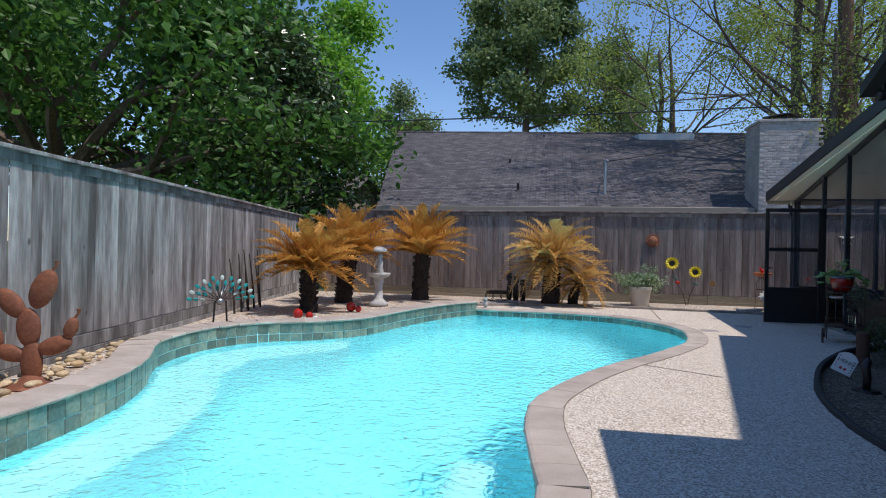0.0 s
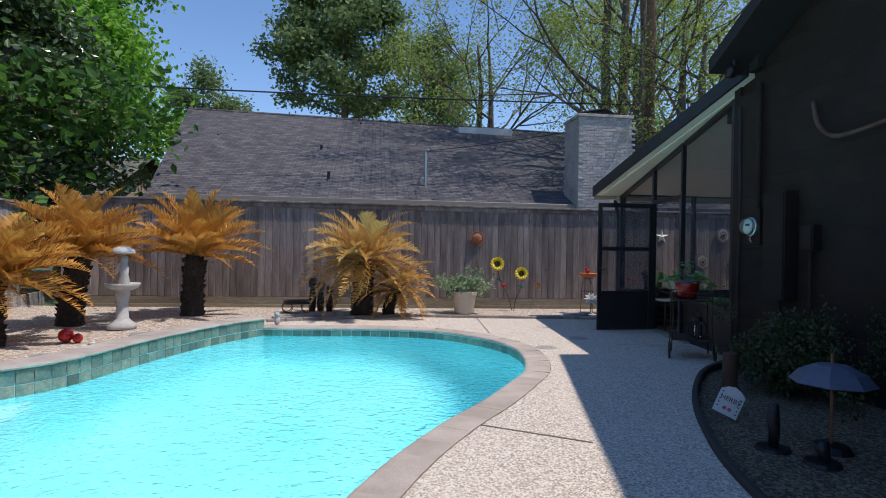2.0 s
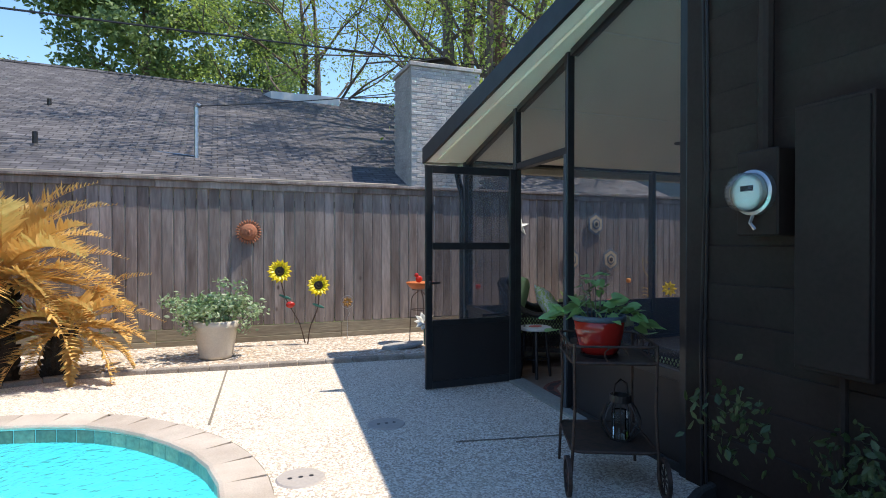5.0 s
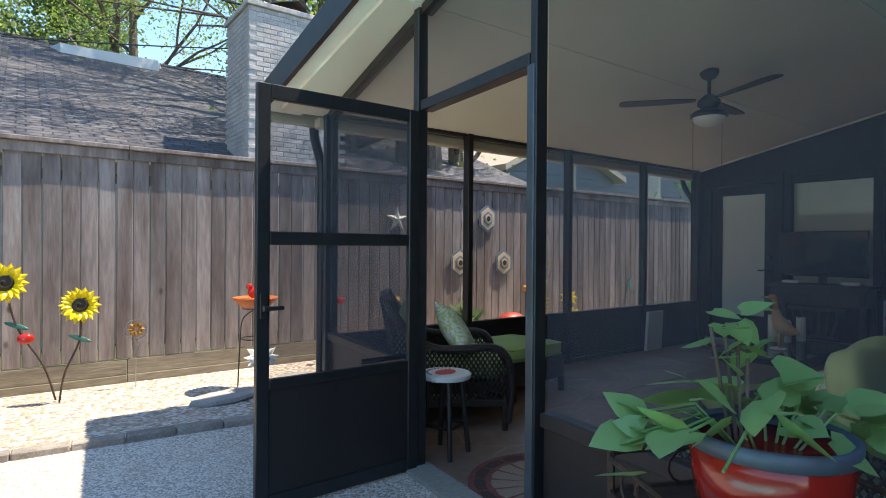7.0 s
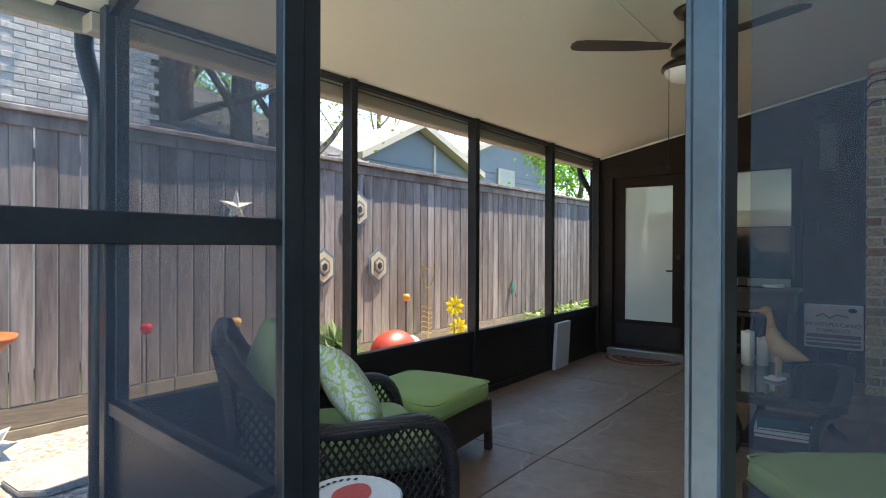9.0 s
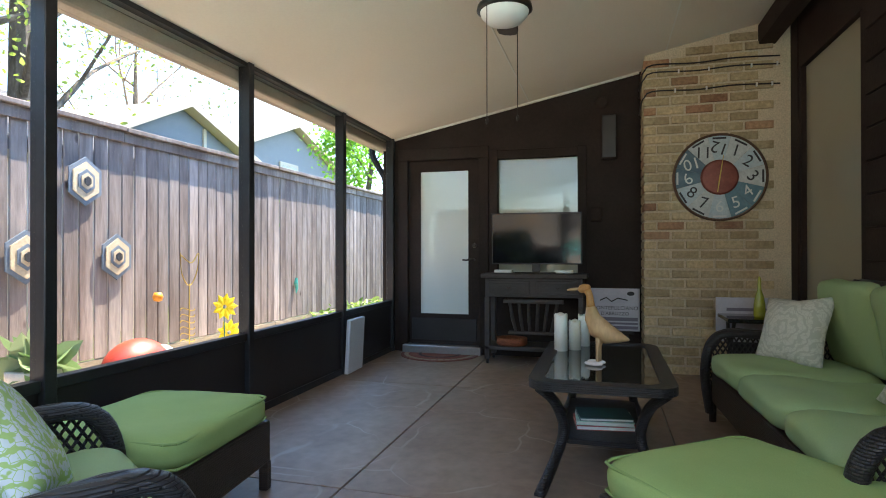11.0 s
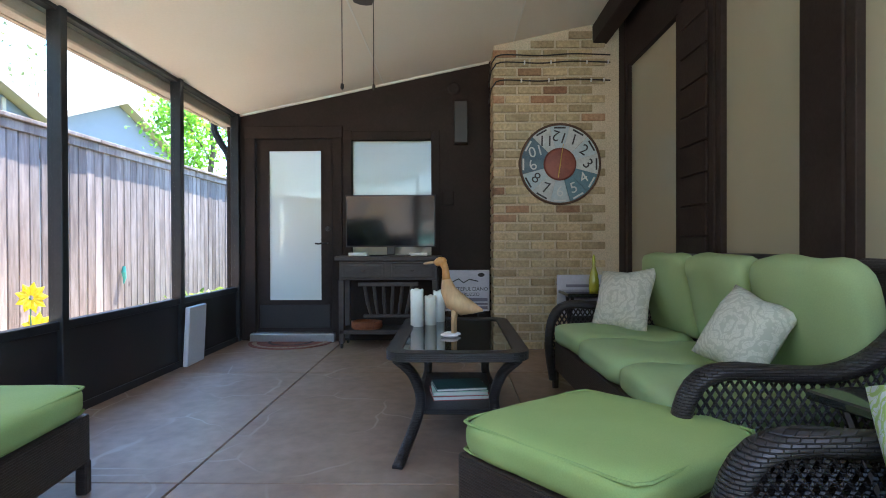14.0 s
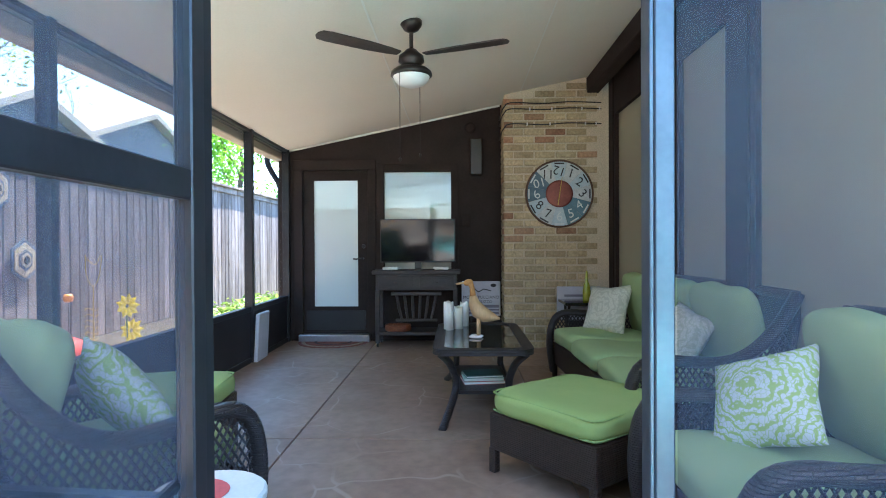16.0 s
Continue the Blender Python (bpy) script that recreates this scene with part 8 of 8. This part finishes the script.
OAKLEAF = leaf_mat("oak_leaf", (0.04, 0.11, 0.016), (0.11, 0.25, 0.04), 0.45)
MAGLEAF = leaf_mat("magnolia_leaf", (0.035, 0.07, 0.02), (0.10, 0.15, 0.055), 0.15, 0.25)
BRIGHT = leaf_mat("spring_leaf", (0.13, 0.34, 0.03), (0.28, 0.52, 0.06), 0.5)
PINE = leaf_mat("pine_needles", (0.12, 0.19, 0.065), (0.24, 0.32, 0.13), 0.4)
YELGREEN = leaf_mat("young_yellow_green", (0.22, 0.31, 0.05), (0.40, 0.48, 0.10), 0.5)
OLIVE = leaf_mat("olive_bush", (0.08, 0.11, 0.04), (0.17, 0.2, 0.09), 0.35)
tree(-16.6, 15.5, 11.0, 0.5, 0.36, 9, 4.6, 24000, 0.27, OAKLEAF, 101, "large dark oak with low spreading limbs", (0.75, 0.75, 0.5), 3, (0.05, 0.7), leader=False)
tree(-17.0, 21.5, 12.0, 0.4, 0.4, 9, 4.0, 22000, 0.27, OAKLEAF, 102, "dark green oak behind the side fence", (0.8, 0.8, 0.55), 3, (0.1, 0.9), leader=False)
tree(-20.0, 24.0, 13.0, 0.45, 0.35, 9, 5.0, 16000, 0.34, OAKLEAF, 103, "tall oak filling the sky beyond the side fence", (0.9, 0.9, 0.7), 3, (0.1, 0.9), leader=False)
# magnolia: dense cone of glossy leaves
th = thing("tree", pose(-9.3, 16.6, -0.12), "dense dark magnolia with glossy leaves", "tree", "trees beyond the fence")
rm = random.Random(5)
bm = tube([(0, 0, 0), (0.05, 0, 2.5), (0, 0.05, 5), (0, 0, 7.4)], [0.2, 0.16, 0.11, 0.03], 8)
spots = []
for k in range(230):
    z = rm.uniform(1.2, 8.1)
    R_ = 3.2 * (1 - ((z - 2.2) / 6.4) ** 2 if z > 2.2 else 0.92) ** 0.8 * rm.uniform(0.55, 1.0) if z < 8.5 else 0.2
    a = rm.uniform(0, 2 * math.pi)
    p = (R_ * math.cos(a), R_ * math.sin(a), z)
    spots.append(p)
    if k % 4 == 0:
        tube([(0, 0, z * 0.8), (p[0] * 0.5, p[1] * 0.5, z * 0.92), p], [0.05, 0.035, 0.012], 4, bm, caps=False)
part("trunk", bm, BARK, th)
ob = new("crown", leaf_cloud("crown", spots, 19000, 0.20, MAGLEAF, 6, (0.30, 0.30, 0.24), 0.7))
ob.parent = th
tree(-12.6, 26.5, 13.2, 0.3, 0.35, 9, 2.9, 17000, 0.26, BRIGHT, 104, "bright spring-green tree behind the magnolia", (0.55, 0.55, 0.5), 3, (0.3, 1.2))
tree(-2.3, 45, 22.6, 0.38, 0.52, 22, 5.2, 26000, 0.36, PINE, 105, "tall pine with a broad clumped crown", (0.65, 0.65, 0.35), 2, (0.1, 0.55))
tree(5.2, 47, 18.2, 0.3, 0.55, 16, 4.0, 13000, 0.30, PINE, 106, "shorter pine behind the neighbour's roof", (0.6, 0.6, 0.35), 2, (0.1, 0.6))
tree(-15.8, 56, 17.0, 0.3, 0.6, 12, 3.8, 8000, 0.34, PINE, 107, "thin distant pine above the roofs", (0.6, 0.6, 0.35), 2, (0.1, 0.6))
tree(-10.8, 34, 7.5, 0.14, 0.3, 8, 2.4, 5000, 0.16, OLIVE, 108, "olive-grey bushy tree beside the roof", (0.5, 0.5, 0.5), 2, (0.4, 1.4), stems=3)
tree(8.6, 20.6, 15.5, 0.22, 0.35, 9, 5.6, 30000, 0.12, YELGREEN, 109, "slender tree with sparse yellow-green spring leaves", (0.42, 0.42, 0.38), 3, (0.5, 1.4), stems=3, kids=(2, 3))
tree(5.6, 29.0, 12.5, 0.24, 0.3, 8, 5.0, 14000, 0.12, YELGREEN, 110, "spreading tree with sparse yellow-green leaves", (0.5, 0.5, 0.4), 3, (0.3, 1.2), stems=2)
tree(13.0, 27.5, 13.5, 0.26, 0.3, 9, 5.0, 20000, 0.14, YELGREEN, 111, "tall tree with light yellow-green leaves", (0.5, 0.5, 0.45), 3, (0.4, 1.3), stems=2)
tree(9.6, 17.4, 9.0, 0.22, 0.25, 6, 3.0, 10000, 0.10, YELGREEN, 112, "multi-stemmed tree behind the porch", (0.4, 0.4, 0.35), 2, (0.5, 1.5), stems=4)
tree(15.5, 31.0, 8.5, 0.2, 0.3, 8, 2.8, 7000, 0.18, BRIGHT, 113, "round light green tree behind the grey house", (0.5, 0.5, 0.4), 2, (0.3, 1.2))
tree(16.9, 15.2, 4.4, 0.12, 0.3, 7, 1.25, 6500, 0.11, BRIGHT, 114, "bright leafy tree at the end of the fence", (0.26, 0.26, 0.28), 2, (0.1, 1.0), lean=(0.2, -0.1))
tree(20.5, 25.5, 9.0, 0.2, 0.3, 8, 3.5, 900, 0.16, OLIVE, 115, "nearly bare tree above the grey roof", (0.4, 0.4, 0.4), 3, (0.4, 1.3))

po_ = thing("utility_pole", pose(8.75, 19.0, -0.12), "tall brown wooden utility pole", "utility pole")
part("pole", tube([(0, 0, 0), (0.02, 0, 6), (0.05, 0, 12.5)], [0.19, 0.17, 0.14], 14), POLEWOOD, po_)
part("crossarm", box(-0.9, 0.9, -0.06, 0.06, 11.7, 11.85, 0.01), POLEWOOD, po_)
part("guard", tube([(0.18, 0.02, 0.2), (0.19, 0.02, 5.6)], 0.03, 8), STEEL, po_)


def wire(a, b, sag, r=0.014):
    a, b = Vector(a), Vector(b)
    pts = [a.lerp(b, t / 16) - Vector((0, 0, sag * 4 * (t / 16) * (1 - t / 16))) for t in range(17)]
    o = link("overhead_wire", tube(pts, r, 5), BLACK)
    return tagged(o, "black overhead utility wire sagging between poles", "wire", "overhead wires")


wire((8.7, 18.9, 6.0), (-32, 14.5, 5.2), 0.35, 0.022)
wire((8.7, 18.9, 5.7), (1.48, 17.56, 4.03), 0.12, 0.012)
wire((8.7, 18.9, 11.6), (-40, 19.5, 10.2), 0.5, 0.01)
wire((8.8, 18.9, 11.6), (40, 20, 11.0), 0.5, 0.01)


# ---- pieces of the setting: coping, tiles, kerb stones, bricks, floor slabs ----
def along(curve, length):
    """Points and headings at even steps along a curve."""
    acc, out, d = 0.0, [], length / 2
    for a, b in zip(curve, curve[1:]):
        s = (b - a).length
        while d <= acc + s:
            f = (d - acc) / s
            t = (b - a).normalized()
            out.append((a.lerp(b, f), math.degrees(math.atan2(t.y, t.x))))
            d += length
        acc += s
    return out


rnd = random.Random(7)
# the coping stones: a rounded nose over the water (local -y is away from it)
def coping_piece(l, w):
    bm = bmesh.new()
    prof = [(-w, -0.04), (-w, 0.0), (0.0, 0.0), (0.022, -0.006), (0.032, -0.022), (0.022, -0.038), (0.0, -0.044)]
    a = [bm.verts.new((-l / 2, y, z)) for y, z in prof]
    b = [bm.verts.new((l / 2, y, z)) for y, z in prof]
    bm.faces.new(a), bm.faces.new(list(reversed(b)))
    for k in range(len(prof)):
        bm.faces.new((a[k], b[k], b[(k + 1) % len(prof)], a[(k + 1) % len(prof)]))
    bmesh.ops.recalc_face_normals(bm, faces=bm.faces)
    return bm


cop = thing("pool_coping", pose(0, 0, 0), "tan bullnose coping stones round the pool edge", "coping", kind="structure")
cm = mesh_of("coping_stone", coping_piece(0.306, 0.30), COPING)
co = mesh_of("coping_stone", coping_piece(0.306, 0.24), COPING)
for p, h in along(open_c, 0.30):
    shared("coping_stone", co, cop, pose(p.x, p.y, 0.006 + rnd.uniform(-0.0015, 0.0015), 0, 0, h))
for p, h in along(raised_c, 0.30):
    shared("coping_stone", cm, cop, pose(p.x, p.y, RAISED_Z + rnd.uniform(-0.0015, 0.0015), 0, 0, h))
tm = mesh_of("tile", box(-0.073, 0.073, -0.006, 0.006, -0.066, 0.066, 0.003), TILE)
for p, h in along(raised_c, 0.151):
    for z in (-0.10, 0.038):
        shared("tile", tm, pool_wall, pose(p.x, p.y, z, 0, 0, h))
bmt = mesh_of("tile", box(-0.073, 0.073, -0.006, 0.006, -0.055, 0.055, 0.003), TILE)
for p, h in along(open_c, 0.151):
    shared("tile", bmt, band, pose(p.x, p.y, -0.098, 0, 0, h))
km = mesh_of("kerb_stone", box(-0.147, 0.147, -0.045, 0.045, -0.05, 0.05, 0.008), STONEKERB)
for p, h in along(kerb_line, 0.30):
    shared("kerb_stone", km, kerb, pose(p.x, p.y, rnd.uniform(-0.004, 0.004), rnd.uniform(-2, 2), 0, h + rnd.uniform(-1.5, 1.5)))

# chimney breast bricks
BL, BH, GAP = 0.220, 0.066, 0.021
bt = [mesh_of("brick", box(-0.011, 0.011, -BL / 2, BL / 2, -BH / 2, BH / 2, 0.003), m) for m in (TANBRICK, REDBRICK)]
bh = [mesh_of("brick", box(-0.011, 0.011, -BL / 4 + 0.003, BL / 4 - 0.003, -BH / 2, BH / 2, 0.003), m) for m in (TANBRICK, REDBRICK)]
stock = 0
for r in range(44):
    z = 0.03 + r * (BH + GAP)
    y = BY1 - BL / 2 - (0 if r % 2 == 0 else (BL + GAP) / 2)
    k = 1 if rnd.random() < 0.5 else 0
    if r % 2 and z < ceil_z(9.2) - 0.05:
        shared("brick", bh[rnd.random() < 0.1], breast, pose(BX, BY1 - BL / 4, z))
    while y - BL / 2 > BY0 - 0.03:
        if z < ceil_z(y) - 0.05:
            shared("brick", bt[rnd.random() < 0.10], breast, pose(BX + rnd.uniform(-0.002, 0.002), y, z))
        y -= BL + GAP
    for x in (BX + 0.11, BX + 0.315) if z < ceil_z(BY1) - 0.04 else ():
        shared("brick", bt[rnd.random() < 0.10], breast, pose(x, BY1 - 0.011, z, 0, 0, 90))

# white-washed chimney of the neighbour, brick by brick on the two seen faces
ch = thing("chimney", pose(0, 0, 0), "broad whitewashed brick chimney with a metal cap", "chimney")
CX0, CX1, CY0, CY1, CT = 5.35, 6.8, 16.1, 17.2, 4.92
part("core", box(CX0 - 0.005, CX1 - 0.01, CY0 - 0.004, CY1 - 0.01, 0, CT - 0.02), MORTAR, ch)
part("crown", box(CX0 - 0.05, CX1 + 0.05, CY0 - 0.05, CY1 + 0.05, CT - 0.08, CT, 0.01), CHIMBRICK, ch)
part("cap", lathe([(0.0, 0.28), (0.5, 0.18), (0.54, 0.15), (0.36, 0.15), (0.36, 0.0)], 4, m=Matrix.Translation((6.08, 16.6, CT))), BLACK, ch, "black metal flue cap")
cb = mesh_of("brick", box(-0.1, 0.1, -0.012, 0.012, -0.031, 0.031, 0.004), CHIMBRICK)
for r in range(34):
    z = CT - 0.12 - 0.073 * r
    for k in range(7):
        shared("brick", cb, ch, pose(CX0 + 0.1 + 0.21 * k + (0.105 if r % 2 else 0), CY0 + rnd.uniform(-0.003, 0.003), z))
rest = bmesh.new()
for r in range(34):
    z = CT - 0.12 - 0.073 * r
    for k in range(5):
        box(-0.1, 0.1, -0.012, 0.012, -0.031, 0.031, 0, rest, pose(CX0, CY0 + 0.11 + 0.21 * k + (0.105 if r % 2 else 0), z, 0, 0, 90))
tagged(part("side_bricks", rest, CHIMBRICK, ch), kind="stuff")

# floor slabs between saw cuts
xs, ys = [4.27, 6.68, 8.75, 10.24], [8.05, 9.21, 10.78, 11.93]
for i in range(3):
    for j in range(3):
        x0, x1, y0, y1 = xs[i] + 0.004, xs[i + 1] - 0.004, ys[j] + 0.004, ys[j + 1] - 0.004
        if i == 0:
            x0 = (4.44, 4.57, 4.68)[j]
        part("floor_slab", box(x0, x1, y0, y1, -0.05, 0.0, 0.003), SLAB, floor)
